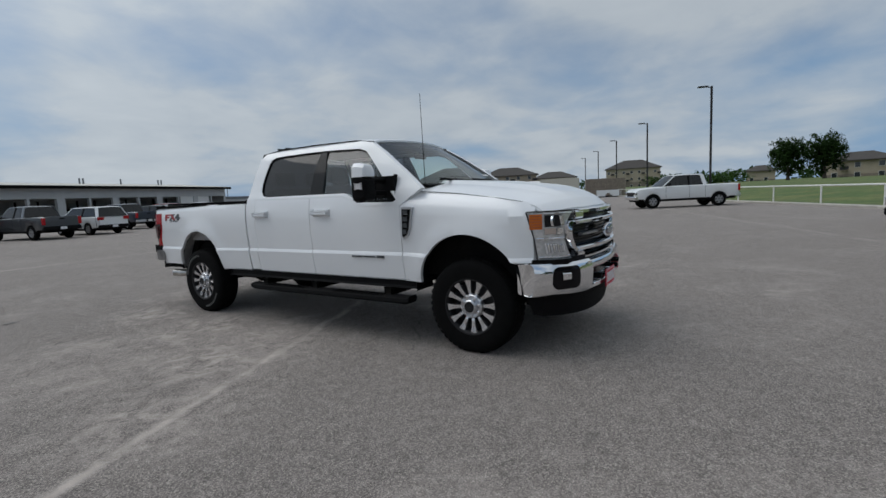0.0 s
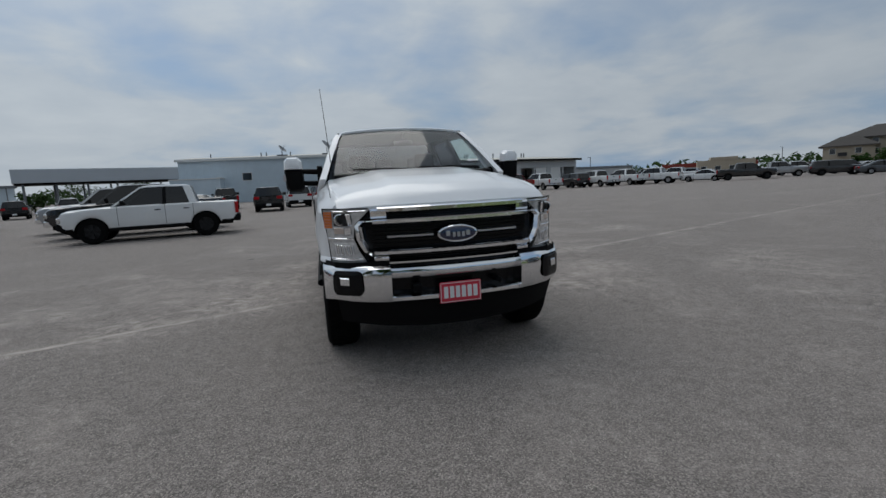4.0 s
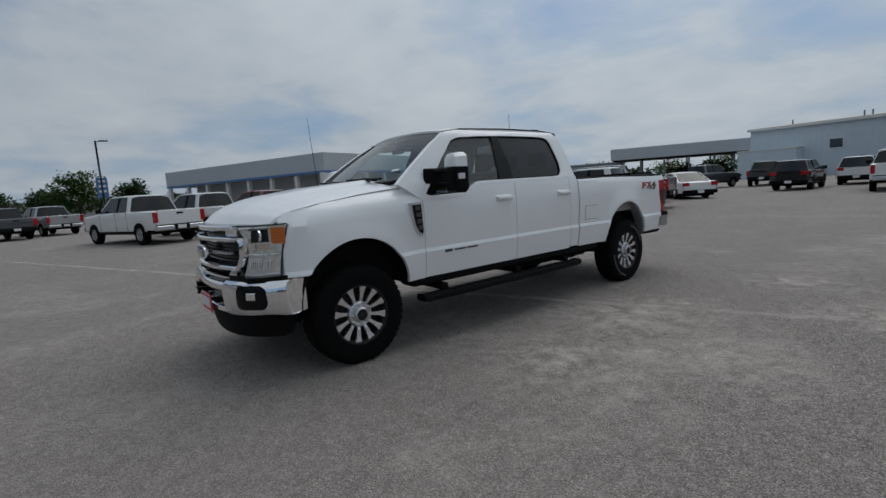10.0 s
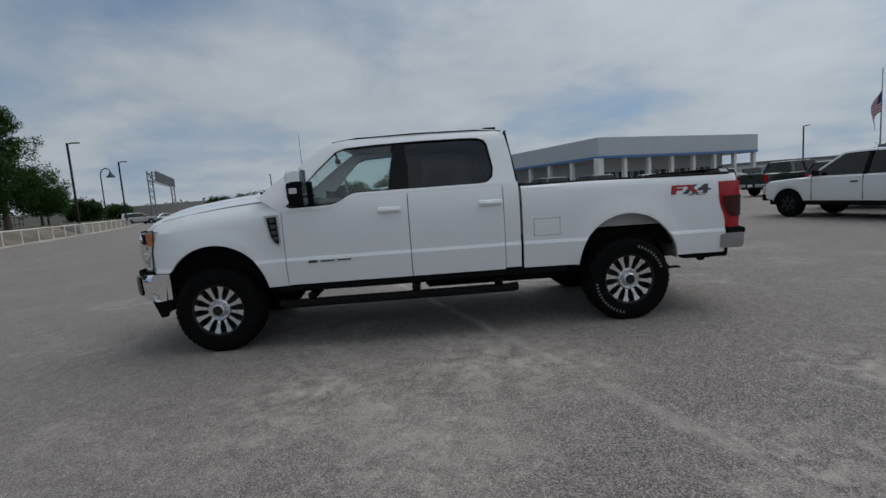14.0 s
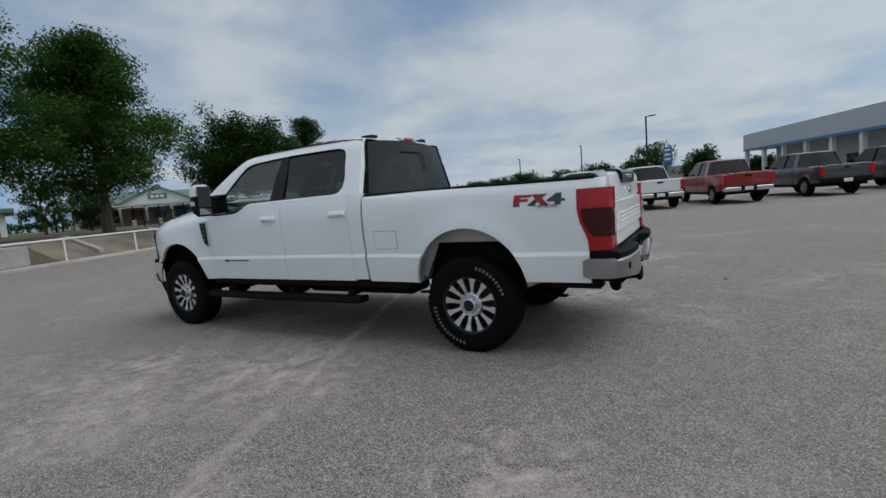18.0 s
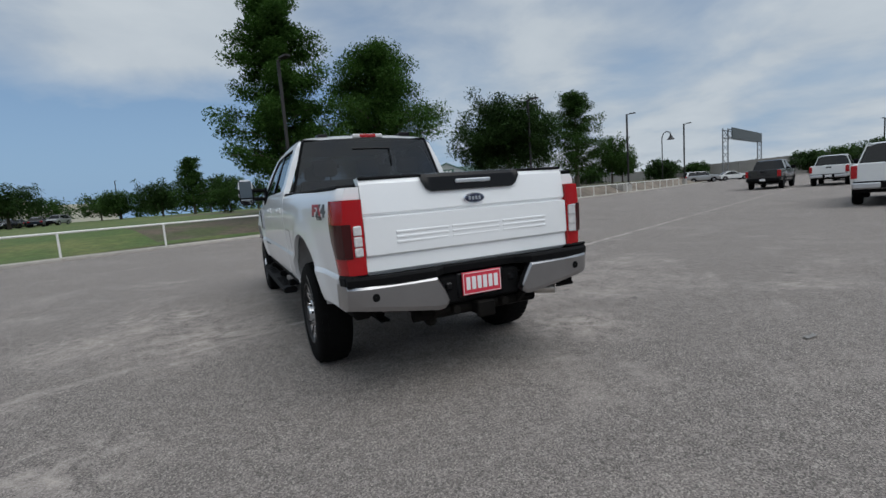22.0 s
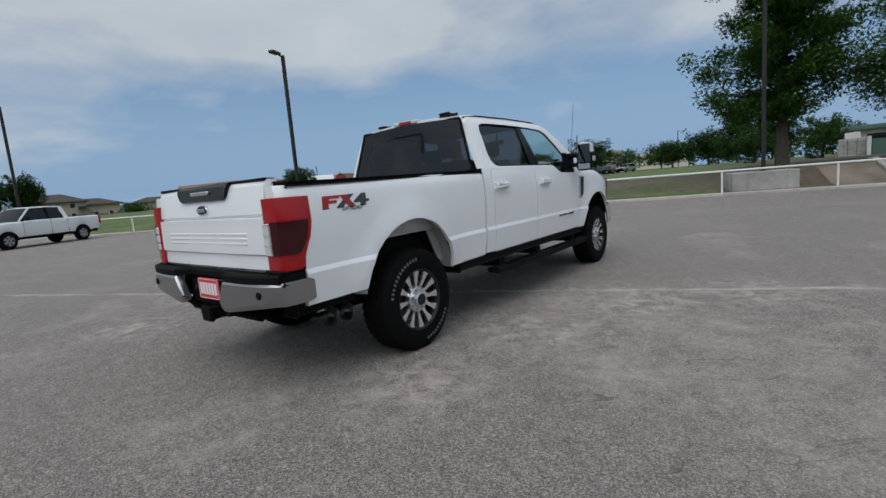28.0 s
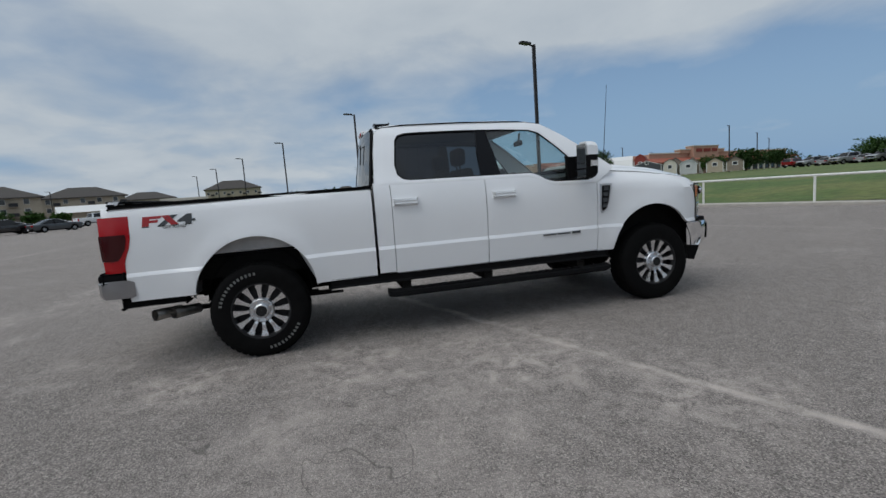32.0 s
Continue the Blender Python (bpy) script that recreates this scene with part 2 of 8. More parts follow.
def curve_at(points, x):
    """Value at x of a polyline of (x, value) points."""
    if x <= points[0][0]:
        return points[0][1]
    for (x0, v0), (x1, v1) in zip(points, points[1:]):
        if x <= x1:
            return v0 + (v1 - v0) * (x - x0) / (x1 - x0)
    return points[-1][1]


def heading(x, y, dx, dy, z=0.0):
    """The pose at (x, y) of a thing whose front (its -y) faces (dx, dy)."""
    return Matrix.Translation((x, y, z)) @ Matrix.Rotation(math.atan2(dx, -dy), 4, "Z")

# ---- the white pickup in the middle ----
M_white = material("white_paint", (0.84, 0.85, 0.86), 0.28, vary=0.012, scale=2.0, coat=0.6)
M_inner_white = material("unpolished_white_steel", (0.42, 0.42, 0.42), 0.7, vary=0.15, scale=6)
M_chrome = material("chrome", (0.82, 0.83, 0.85), 0.07, 1.0, vary=0.03, scale=5)
M_satin = material("satin_silver", (0.62, 0.63, 0.65), 0.28, 1.0, vary=0.05)
M_machined = material("machined_alloy", (0.74, 0.74, 0.75), 0.24, 0.95, vary=0.06, scale=20)
M_pocket = material("dark_alloy_paint", (0.012, 0.012, 0.013), 0.5, spec=0.3)
M_black = material("black_plastic", (0.0045, 0.0045, 0.005), 0.7, vary=0.15, scale=15, bump=0.15, bump_scale=400, spec=0.12)
M_gloss = material("gloss_black", (0.005, 0.005, 0.006), 0.2, spec=0.2)
M_seam = material("panel_gap", (0.01, 0.01, 0.01), 0.8)
M_tyre = material("tyre_rubber", (0.0045, 0.0045, 0.0045), 0.85, vary=0.25, scale=12, bump=0.3, bump_scale=120, spec=0.1)
M_letter = material("raised_white_lettering", (0.12, 0.12, 0.115), 0.7, vary=0.2)
M_chassis = material("chassis_black", (0.005, 0.005, 0.005), 0.75, vary=0.4, scale=9, second=(0.009, 0.008, 0.007), spec=0.08)
M_red_lens = material("red_lens", (0.38, 0.004, 0.008), 0.22, coat=0.35, spec=0.4)
M_dark_lens = material("smoked_red_lens", (0.042, 0.002, 0.003), 0.22, coat=0.3, spec=0.3)
M_clear_lens = material("clear_lens", (0.62, 0.60, 0.60), 0.15, coat=1.0, vary=0.2, scale=60)
M_lamp_bowl = material("lamp_reflector", (0.86, 0.87, 0.89), 0.12, 1.0, vary=0.15, scale=45, bump=0.4, bump_scale=13, coat=0.6)
M_lamp_house = material("headlight_housing", (0.66, 0.67, 0.68), 0.18, 0.6, vary=0.25, scale=30, coat=1.0)
M_amber = material("amber_lens", (0.62, 0.15, 0.02), 0.2, coat=0.5)
M_amber_dark = material("dark_amber", (0.34, 0.07, 0.01), 0.3)
M_turn = material("smoked_amber", (0.52, 0.42, 0.36), 0.25, coat=0.5)
M_blue = material("blue_enamel", (0.008, 0.016, 0.055), 0.2, coat=1.0)
M_plate_red = material("red_plate", (0.62, 0.03, 0.06), 0.4)
M_plate_white = material("white_lettering", (0.8, 0.8, 0.8), 0.5)
M_decal_red = material("red_decal", (0.36, 0.02, 0.025), 0.4)
M_decal_grey = material("grey_decal", (0.055, 0.06, 0.065), 0.4)
M_decal_black = material("black_decal", (0.01, 0.01, 0.01), 0.4)
M_seat = material("charcoal_cloth", (0.04, 0.04, 0.043), 0.9, vary=0.2, scale=40)
M_dash = material("dark_dash", (0.03, 0.03, 0.033), 0.7)
M_mirror = material("mirror_glass", (0.35, 0.36, 0.37), 0.02, 1.0)
M_paper = material("white_sticker", (0.75, 0.75, 0.75), 0.6)
M_bumper = material("satin_bumper_chrome", (0.38, 0.38, 0.39), 0.28, 1.0, vary=0.04, scale=8)
M_exhaust = material("stainless_tip", (0.62, 0.60, 0.57), 0.3, 1.0, vary=0.2, scale=14)
G_clear = glass("clear_car_glass", (0.86, 0.93, 0.91), 0.02, 1.62)
G_front = glass("lightly_tinted_glass", (0.74, 0.86, 0.84), 0.02, 1.7)
G_dark = glass("privacy_glass", (0.10, 0.10, 0.11))

truck = thing("pickup_truck", Matrix(), "white crew cab pickup truck with chrome grille on asphalt", "pickup truck")

WHEEL_Y, WHEEL_Z, ARCH_R = 2.03, 0.415, 0.495
ARCHES = ((-2.015, 0.535), (2.03, 0.56))
SIDE = ((0.48, 0.925), (0.57, 0.945), (0.70, 0.965), (0.815, 0.982), (0.84, 0.966), (1.0, 0.98), (1.15, 0.984), (1.28, 0.976), (1.36, 0.962), (1.42, 0.945), (1.48, 0.918), (1.70, 0.835), (1.88, 0.755), (1.94, 0.715), (1.97, 0.68))


def side_x(y, z):
    """Half the body's width at (y, z)."""
    x = curve_at(SIDE, z)
    if y < -2.2:
        x -= 0.42 * (-2.2 - y) ** 2
    if y > 2.6:
        x -= 0.06 * (y - 2.6) ** 2
    for cy, cz in ARCHES:
        r = math.hypot(y - cy, z - cz)
        x += 0.028 * math.exp(-((r - 0.51) / 0.085) ** 2) * max(0.0, min(1.0, (z - 0.5) / 0.15))
    return x


def arch_bottom(y, low):
    for cy, cz in ARCHES:
        d = abs(y - cy)
        if d < ARCH_R:
            return max(low, cz + math.sqrt(ARCH_R ** 2 - d * d))
    return low


LEVELS = (0.5, 0.57, 0.63, 0.70, 0.76, 0.81, 0.826, 0.842, 0.88, 0.95, 1.02, 1.10, 1.18, 1.25, 1.31, 1.36, 1.40, 1.44)


def columns(y0, y1, step=0.06):
    ys = {y0, y1}
    k = int((y1 - y0) / step) + 1
    ys |= {y0 + (y1 - y0) * i / k for i in range(k + 1)}
    for cy, _ in ARCHES:
        for i in range(33):
            y = cy + ARCH_R * math.cos(math.pi * i / 32)
            if y0 < y < y1:
                ys.add(y)
    return sorted(ys)


def side_panel(name, s, ys, low, top, parent, mat=M_white, shift=0.0, xf=side_x, fold=0.035, levels=LEVELS, label=""):
    """One pressed body panel on side s, from low(y) to top(y), its edge folded inwards."""
    bm = bmesh.new()
    cols = []
    for y in ys:
        a, b = low(y), top(y)
        cols.append([bm.verts.new((s * (xf(y, z) + shift), y, z)) for z in [a] + [min(max(z, a), b) for z in levels] + [b]])
    for p, q in zip(cols, cols[1:]):
        for i in range(len(p) - 1):
            bm.faces.new((p[i], q[i], q[i + 1], p[i + 1]))
    bmesh.ops.remove_doubles(bm, verts=bm.verts, dist=0.0004)
    bmesh.ops.dissolve_degenerate(bm, edges=bm.edges, dist=0.0004)
    if fold:
        edges = [e for e in bm.edges if e.is_boundary]
        ext = bmesh.ops.extrude_edge_only(bm, edges=edges)["geom"]
        for v in ext:
            if isinstance(v, bmesh.types.BMVert):
                v.co.x -= s * fold
    return part(name, bm, mat, parent, label, smooth=28)


def ring_at(outline, centre, angles):
    """Where rays from centre at the angles meet a closed (u, v) outline."""
    out = []
    cu, cv = centre
    n = len(outline)
    for a in angles:
        du, dv = math.cos(a), math.sin(a)
        best = None
        for i in range(n):
            (u0, v0), (u1, v1) = outline[i], outline[(i + 1) % n]
            eu, ev = u1 - u0, v1 - v0
            det = du * -ev + dv * eu
            if abs(det) < 1e-12:
                continue
            t = ((u0 - cu) * -ev + (v0 - cv) * eu) / det
            w = (du * (v0 - cv) - dv * (u0 - cu)) / det
            if t > 0 and -1e-9 <= w <= 1 + 1e-9 and (best is None or t > best):
                best = t
        out.append((cu + du * best, cv + dv * best))
    return out


def grid(name, rows, mat, parent, label="", thick=0.0, smooth=30, direction=(0, 0, -1)):
    """A sheet through rows of points, with its rim turned down where thick is given."""
    bm = bmesh.new()
    add_loft(bm, rows, closed=False, caps=False)
    if thick:
        ext = bmesh.ops.extrude_edge_only(bm, edges=[e for e in bm.edges if e.is_boundary])["geom"]
        bmesh.ops.translate(bm, vec=Vector(direction) * thick, verts=[v for v in ext if isinstance(v, bmesh.types.BMVert)])
    return part(name, bm, mat, parent, label, smooth=smooth)


def fender_top(y):
    return curve_at(((-2.67, 1.202), (-2.60, 1.270), (-2.49, 1.302), (-2.255, 1.343), (-1.9, 1.381), (-1.48, 1.407), (-1.34, 1.43)), y)


def fender_x(y, z):
    t = fender_top(y)
    x = side_x(y, z)
    d = t - z
    if d < 0.14:
        x -= 0.10 * ((0.14 - d) / 0.14) ** 1.6
    return x


WINDOW = [(-1.285, 1.335), (-1.16, 1.475), (-0.98, 1.665), (-0.80, 1.835), (-0.70, 1.868), (-0.40, 1.885), (0.0, 1.895), (0.45, 1.893), (0.60, 1.888), (0.67, 1.865), (0.70, 1.82), (0.735, 1.58), (0.72, 1.49), (0.67, 1.443), (0.60, 1.432), (0.0, 1.428), (-0.60, 1.424), (-0.67, 1.41), (-0.78, 1.345), (-0.86, 1.325), (-1.0, 1.32), (-1.24, 1.315)]
SHELL = [(-1.56, 1.435), (-1.30, 1.625), (-1.05, 1.80), (-0.84, 1.925), (-0.66, 1.955), (-0.3, 1.968), (0.2, 1.972), (0.65, 1.965), (0.82, 1.945), (0.885, 1.89), (0.915, 1.70), (0.945, 1.40), (0.60, 1.395), (0.0, 1.39), (-0.60, 1.385), (-0.86, 1.285), (-1.0, 1.28), (-1.335, 1.28), (-1.45, 1.36)]
for s in (1, -1):
    near_door = "driver" if s > 0 else "passenger"
    side_panel("front_fender", s, columns(-2.60, -1.335), lambda y: arch_bottom(y, 0.80 if y < -2.0 else 0.57), fender_top, truck, xf=fender_x)
    front_door = side_panel("front_door", s, columns(-1.328, -0.125), lambda y: 0.575, lambda y: curve_at(((-1.33, 1.32), (-0.86, 1.32), (-0.78, 1.35), (-0.66, 1.42), (-0.6, 1.428), (0, 1.43)), y) - 0.004, truck)
    rear_door = side_panel("rear_door", s, columns(-0.117, 0.80), lambda y: 0.575, lambda y: curve_at(((-0.12, 1.426), (0.62, 1.43), (0.68, 1.448), (0.74, 1.49), (0.80, 1.49)), y), truck)
    side_panel("cab_corner", s, [0.806, 0.84, 0.90, 0.94, 0.958], lambda y: 0.59, lambda y: 1.425, truck)
    bed_side = side_panel("bed_side", s, columns(0.985, 2.955), lambda y: arch_bottom(y, 0.575 if y < 2 else 0.60), lambda y: 1.395 - 0.006 * (y - 1), truck, xf=lambda y, z: side_x(y, z) - (0.03 * max(0, (z - 1.34) / 0.06) ** 2))
    # pillars and roof rail round the side windows
    bm = bmesh.new()
    angles = [2 * math.pi * i / 120 for i in range(120)]
    angles = sorted(angles + [math.atan2(v - 1.62, u + 0.25) % (2 * math.pi) for u, v in WINDOW + SHELL])
    outer, hole = ring_at(SHELL, (-0.25, 1.62), angles), ring_at(WINDOW, (-0.25, 1.62), angles)
    mid = [(lerp(a[0], b[0], 0.5), lerp(a[1], b[1], 0.5)) for a, b in zip(outer, hole)]
    rings = [[Vector((s * (side_x(u, v) - 0.06), u, v)) for u, v in outer], [Vector((s * side_x(u, v), u, v)) for u, v in outer], [Vector((s * (side_x(u, v) + 0.004), u, v)) for u, v in mid], [Vector((s * side_x(u, v), u, v)) for u, v in hole], [Vector((s * (side_x(u, v) - 0.035), u, v)) for u, v in hole]]
    add_loft(bm, rings, caps=False)
    bmesh.ops.remove_doubles(bm, verts=bm.verts, dist=0.0005)
    part("cab_frame", bm, M_white, truck, smooth=30)
    # black seal round the glass and the dark post between the windows
    bm = bmesh.new()
    seal = ring_at([(-0.25 + (u + 0.25) * 0.985, 1.62 + (v - 1.62) * 0.955) for u, v in WINDOW], (-0.25, 1.62), angles)
    add_loft(bm, [[Vector((s * (side_x(u, v) - 0.008), u, v)) for u, v in hole], [Vector((s * (side_x(u, v) - 0.006), u, v)) for u, v in seal], [Vector((s * (side_x(u, v) - 0.02), u, v)) for u, v in seal]], caps=False)
    part("window_seal", bm, M_black, truck)
    post = [(-0.30, 1.422), (-0.10, 1.424), (-0.10, 1.66), (-0.13, 1.894), (-0.22, 1.892), (-0.27, 1.66)]
    bm = bmesh.new()
    for k in range(2):
        q = [post[i] for i in ((0, 1, 2, 5) if k == 0 else (5, 2, 3, 4))]
        f0 = [bm.verts.new((s * (side_x(u, v) - 0.006), u, v)) for u, v in q]
        f1 = [bm.verts.new((s * (side_x(u, v) - 0.045), u, v)) for u, v in q]
        bm.faces.new(f0), bm.faces.new(f1[::-1])
        for i in range(4):
            bm.faces.new((f0[i], f0[(i + 1) % 4], f1[(i + 1) % 4], f1[i]))
    part("centre_pillar", bm, M_gloss, truck)
    for nm, a, b, gm, dr in (("front_side_window", -1.285, -0.25, G_front, front_door), ("rear_side_window", -0.13, 0.735, G_dark, rear_door)):
        bm = bmesh.new()
        rows = []
        for i in range(25):
            y = lerp(a + 0.004, b, i / 24)
            hi = max((ring_v for ring_u, ring_v in ((y, curve_at([(u, v) for u, v in WINDOW[:11]], y)),)))
            lo = curve_at(sorted([(u, v) for u, v in WINDOW[11:]]), y)
            if nm == "front_side_window" and y < -1.24:
                lo = 1.318
            rows.append([Vector((s * (side_x(y, lerp(lo, hi, k / 6)) - 0.018), y, lerp(lo, hi, k / 6))) for k in range(7)])
        add_loft(bm, rows, closed=False, caps=False)
        ob = part(nm, bm, gm, truck, "lightly tinted door glass" if gm is G_front else "dark privacy glass", smooth=True)
        ob.visible_shadow = False
    # handles, each a bar over a shallow cup
    for hy, dr in ((-0.305, front_door), (0.675, rear_door)):
        bm = bmesh.new()
        add_box(bm, (s * 0.972, hy - 0.115, 1.205), (s * 0.990, hy + 0.115, 1.268), 0.008)
        cup = part("handle_cup", bm, M_white, dr)
        bm = bmesh.new()
        add_box(bm, (s * 0.990, hy - 0.105, 1.222), (s * 1.022, hy + 0.105, 1.252), 0.010, segments=2)
        part("door_handle", bm, M_white, dr, smooth=True)
    # vent badge on the fender, with its model letters as bars
    bm = bmesh.new()
    frame_pts = [(-1.492, 1.265), (-1.366, 1.265), (-1.357, 1.0), (-1.375, 0.965), (-1.425, 1.0), (-1.455, 1.065)]
    for v in add_prism(bm, frame_pts, 0.965, 1.003):
        v.co.x *= s
    badge = part("fender_badge", bm, M_satin, truck, "chrome framed black fender badge")
    bm = bmesh.new()
    for v in add_prism(bm, [(-1.468, 1.245), (-1.376, 1.245), (-1.367, 1.01), (-1.378, 0.985), (-1.415, 1.012), (-1.44, 1.07)], 1.0, 1.009):
        v.co.x *= s
    part("badge_field", bm, M_gloss, badge)
    for i in range(4):
        zc = 1.215 - 0.058 * i
        w = 0.052 if i < 3 else 0.046
        bm = bmesh.new()
        add_box(bm, (s * 1.008, -1.415 + 0.006 * i - w / 2, zc - 0.02), (s * 1.013, -1.415 + 0.006 * i + w / 2, zc + 0.02), 0.004)
        part("badge_bar", bm, M_decal_grey, badge)
    # lettering strip low on the front door, as bars
    bm = bmesh.new()
    add_box(bm, (s * 0.966, -1.115, 0.782), (s * 0.9905, -1.03, 0.806), 0.003)
    for i in range(2):
        add_box(bm, (s * 0.966, -1.0 + 0.16 * i, 0.786), (s * 0.9905, -0.865 + 0.16 * i, 0.800), 0.003)
    part("door_decal", bm, M_decal_grey, front_door, "dark lettering strip shown as bars")
    # tow mirror: arm, black housing, white cap, two glasses, side lamp
    mir = side = None
    bm = bmesh.new()
    for z0 in (1.40, 1.52):
        add_tube(bm, (s * 0.93, -1.14, z0), (s * 1.13, -1.10, z0 + 0.01), 0.028, 0.024, 8)
    add_box(bm, (s * 0.915, -1.27, 1.335), (s * 0.945, -1.02, 1.56), 0.012)
    mirror = part("tow_mirror", bm, M_black, truck, "black tow mirror with white cap", smooth=True)
    bm = bmesh.new()
    rows = []
    for k, (y, sc) in enumerate(((-1.185, 0.55), (-1.165, 0.85), (-1.11, 1.0), (-1.045, 1.0), (-1.035, 0.97))):
        pts = []
        for u, v in ((1.09, 1.36), (1.12, 1.325), (1.24, 1.325), (1.275, 1.36), (1.285, 1.55), (1.10, 1.55)):
            pts.append(Vector((s * lerp(1.185, u, sc), y, lerp(1.48, v, sc))))
        rows.append(pts)
    add_loft(bm, rows)
    part("housing", bm, M_black, mirror, smooth=True)
    bm = bmesh.new()
    rows = []
    for y, sc in ((-1.188, 0.6), (-1.167, 0.87), (-1.11, 1.02), (-1.05, 1.02)):
        pts = []
        for u, v in ((1.10, 1.552), (1.285, 1.552), (1.278, 1.64), (1.245, 1.675), (1.145, 1.675), (1.108, 1.64)):
            pts.append(Vector((s * lerp(1.185, u, sc), y, lerp(1.56, v, sc))))
        rows.append(pts)
    add_loft(bm, rows)
    part("mirror_cap", bm, M_white, mirror, "white painted mirror cap", smooth=True)
    bm = bmesh.new()
    add_box(bm, (s * 1.115, -1.034, 1.43), (s * 1.27, -1.031, 1.655), 0.001)
    part("mirror_glass", bm, M_mirror, mirror)
    bm = bmesh.new()
    add_box(bm, (s * 1.115, -1.034, 1.345), (s * 1.265, -1.031, 1.415), 0.001)
    part("wide_mirror_glass", bm, M_mirror, mirror)
    bm = bmesh.new()
    add_box(bm, (s * 1.265, -1.15, 1.445), (s * 1.290, -1.08, 1.495), 0.006)
    part("marker_lamp", bm, M_clear_lens, mirror)
    # running board
    bm = bmesh.new()
    rows = []
    for y, dz in ((-1.42, 0.012), (-1.38, 0), (-0.2, 0), (0.84, 0), (0.90, 0.012)):
        rows.append([Vector((s * u, y, v + dz)) for u, v in ((0.90, 0.425), (0.92, 0.395), (1.02, 0.395), (1.045, 0.415), (1.04, 0.445), (1.01, 0.46), (0.92, 0.46))])
    add_loft(bm, rows)
    step = part("running_board", bm, M_black, truck, "black tubular running board", smooth=True)
    for y0, y1 in ((-1.05, -0.45), (0.05, 0.65)):
        for i in range(9):
            box("step_pad", (s * 0.935, lerp(y0, y1, i / 8) - 0.02, 0.458), (s * 1.02, lerp(y0, y1, i / 8) + 0.02, 0.466), M_black, step, bevel=0.003)
    for y in (-1.12, -0.1, 0.72):
        bm = bmesh.new()
        add_box(bm, (s * 0.60, y - 0.04, 0.46), (s * 0.96, y + 0.04, 0.52), 0.01)
        part("step_bracket", bm, M_chassis, step)
    bm = bmesh.new()
    add_box(bm, (s * 0.70, -1.46, 0.50), (s * 0.93, 1.42, 0.585), 0.02)
    part("rocker_panel", bm, M_black, truck)
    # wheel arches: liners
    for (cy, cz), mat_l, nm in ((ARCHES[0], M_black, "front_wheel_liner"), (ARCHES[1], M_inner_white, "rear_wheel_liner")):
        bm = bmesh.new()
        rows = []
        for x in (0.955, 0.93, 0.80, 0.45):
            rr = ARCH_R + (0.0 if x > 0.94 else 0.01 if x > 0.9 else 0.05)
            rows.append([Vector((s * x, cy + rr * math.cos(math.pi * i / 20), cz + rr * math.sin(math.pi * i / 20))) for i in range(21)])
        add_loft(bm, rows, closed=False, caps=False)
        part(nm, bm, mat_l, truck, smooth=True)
        bm = bmesh.new()
        add_box(bm, (s * 0.44, cy - 0.54, 0.5), (s * 0.46, cy + 0.54, 1.10))
        part("inner_well", bm, M_chassis, truck)
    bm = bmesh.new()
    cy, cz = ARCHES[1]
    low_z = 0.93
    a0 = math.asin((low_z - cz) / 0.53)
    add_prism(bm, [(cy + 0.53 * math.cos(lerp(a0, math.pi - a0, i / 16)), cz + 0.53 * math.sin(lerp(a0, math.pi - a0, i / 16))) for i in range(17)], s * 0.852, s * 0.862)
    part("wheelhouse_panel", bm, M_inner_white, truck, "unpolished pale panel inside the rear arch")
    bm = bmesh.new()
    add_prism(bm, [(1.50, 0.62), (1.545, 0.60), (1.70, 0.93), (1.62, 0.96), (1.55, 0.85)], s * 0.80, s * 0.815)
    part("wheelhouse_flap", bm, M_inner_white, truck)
    bm = bmesh.new()
    rows = [[Vector((s * x, 2.03 + r * math.cos(math.pi * i / 16), 0.50 + r * math.sin(math.pi * i / 16))) for i in range(17)] for x, r in ((0.84, 0.44), (0.60, 0.44))]
    add_loft(bm, rows, closed=False, caps=False)
    part("bed_wheel_tub", bm, M_chassis, truck, smooth=True)
    # bed rail, inner wall
    bm = bmesh.new()
    add_box(bm, (s * 0.80, 0.975, 1.375), (s * 0.945, 3.02, 1.405), 0.012)
    part("bed_rail_cap", bm, M_black, truck, "black plastic bed rail cap")
    bm = bmesh.new()
    add_box(bm, (s * 0.80, 0.99, 0.92), (s * 0.83, 3.0, 1.38), 0.004)
    part("bed_inner_wall", bm, M_white, truck)
    # tail lamp: wrapped red housing, smoked middle, clear reversing lens
    bm = bmesh.new()
    rows = []
    outline_t = ((1.31, 0.0), (1.16, 0.0), (1.12, 0.005), (1.05, 0.02), (0.98, 0.05), (0.93, 0.065), (0.85, 0.07))
    for z, dy in outline_t:
        y0 = 2.885 + dy
        xs = side_x(2.95, z) + 0.006
        rows.append([Vector((s * (xs - 0.06), y0 + 0.004, z)), Vector((s * xs, y0, z)), Vector((s * (xs + 0.004), y0 + 0.05, z)), Vector((s * (xs - 0.005), 3.06, z)), Vector((s * (xs - 0.035), 3.115, z)), Vector((s * 0.84, 3.135, z)), Vector((s * 0.815, 3.125, z)), Vector((s * 0.815, 3.0, z))])
    add_loft(bm, rows)
    lamp = part("tail_light", bm, M_red_lens, truck, "red tail light with smoked centre", smooth=35)
    bm = bmesh.new()
    rows = []
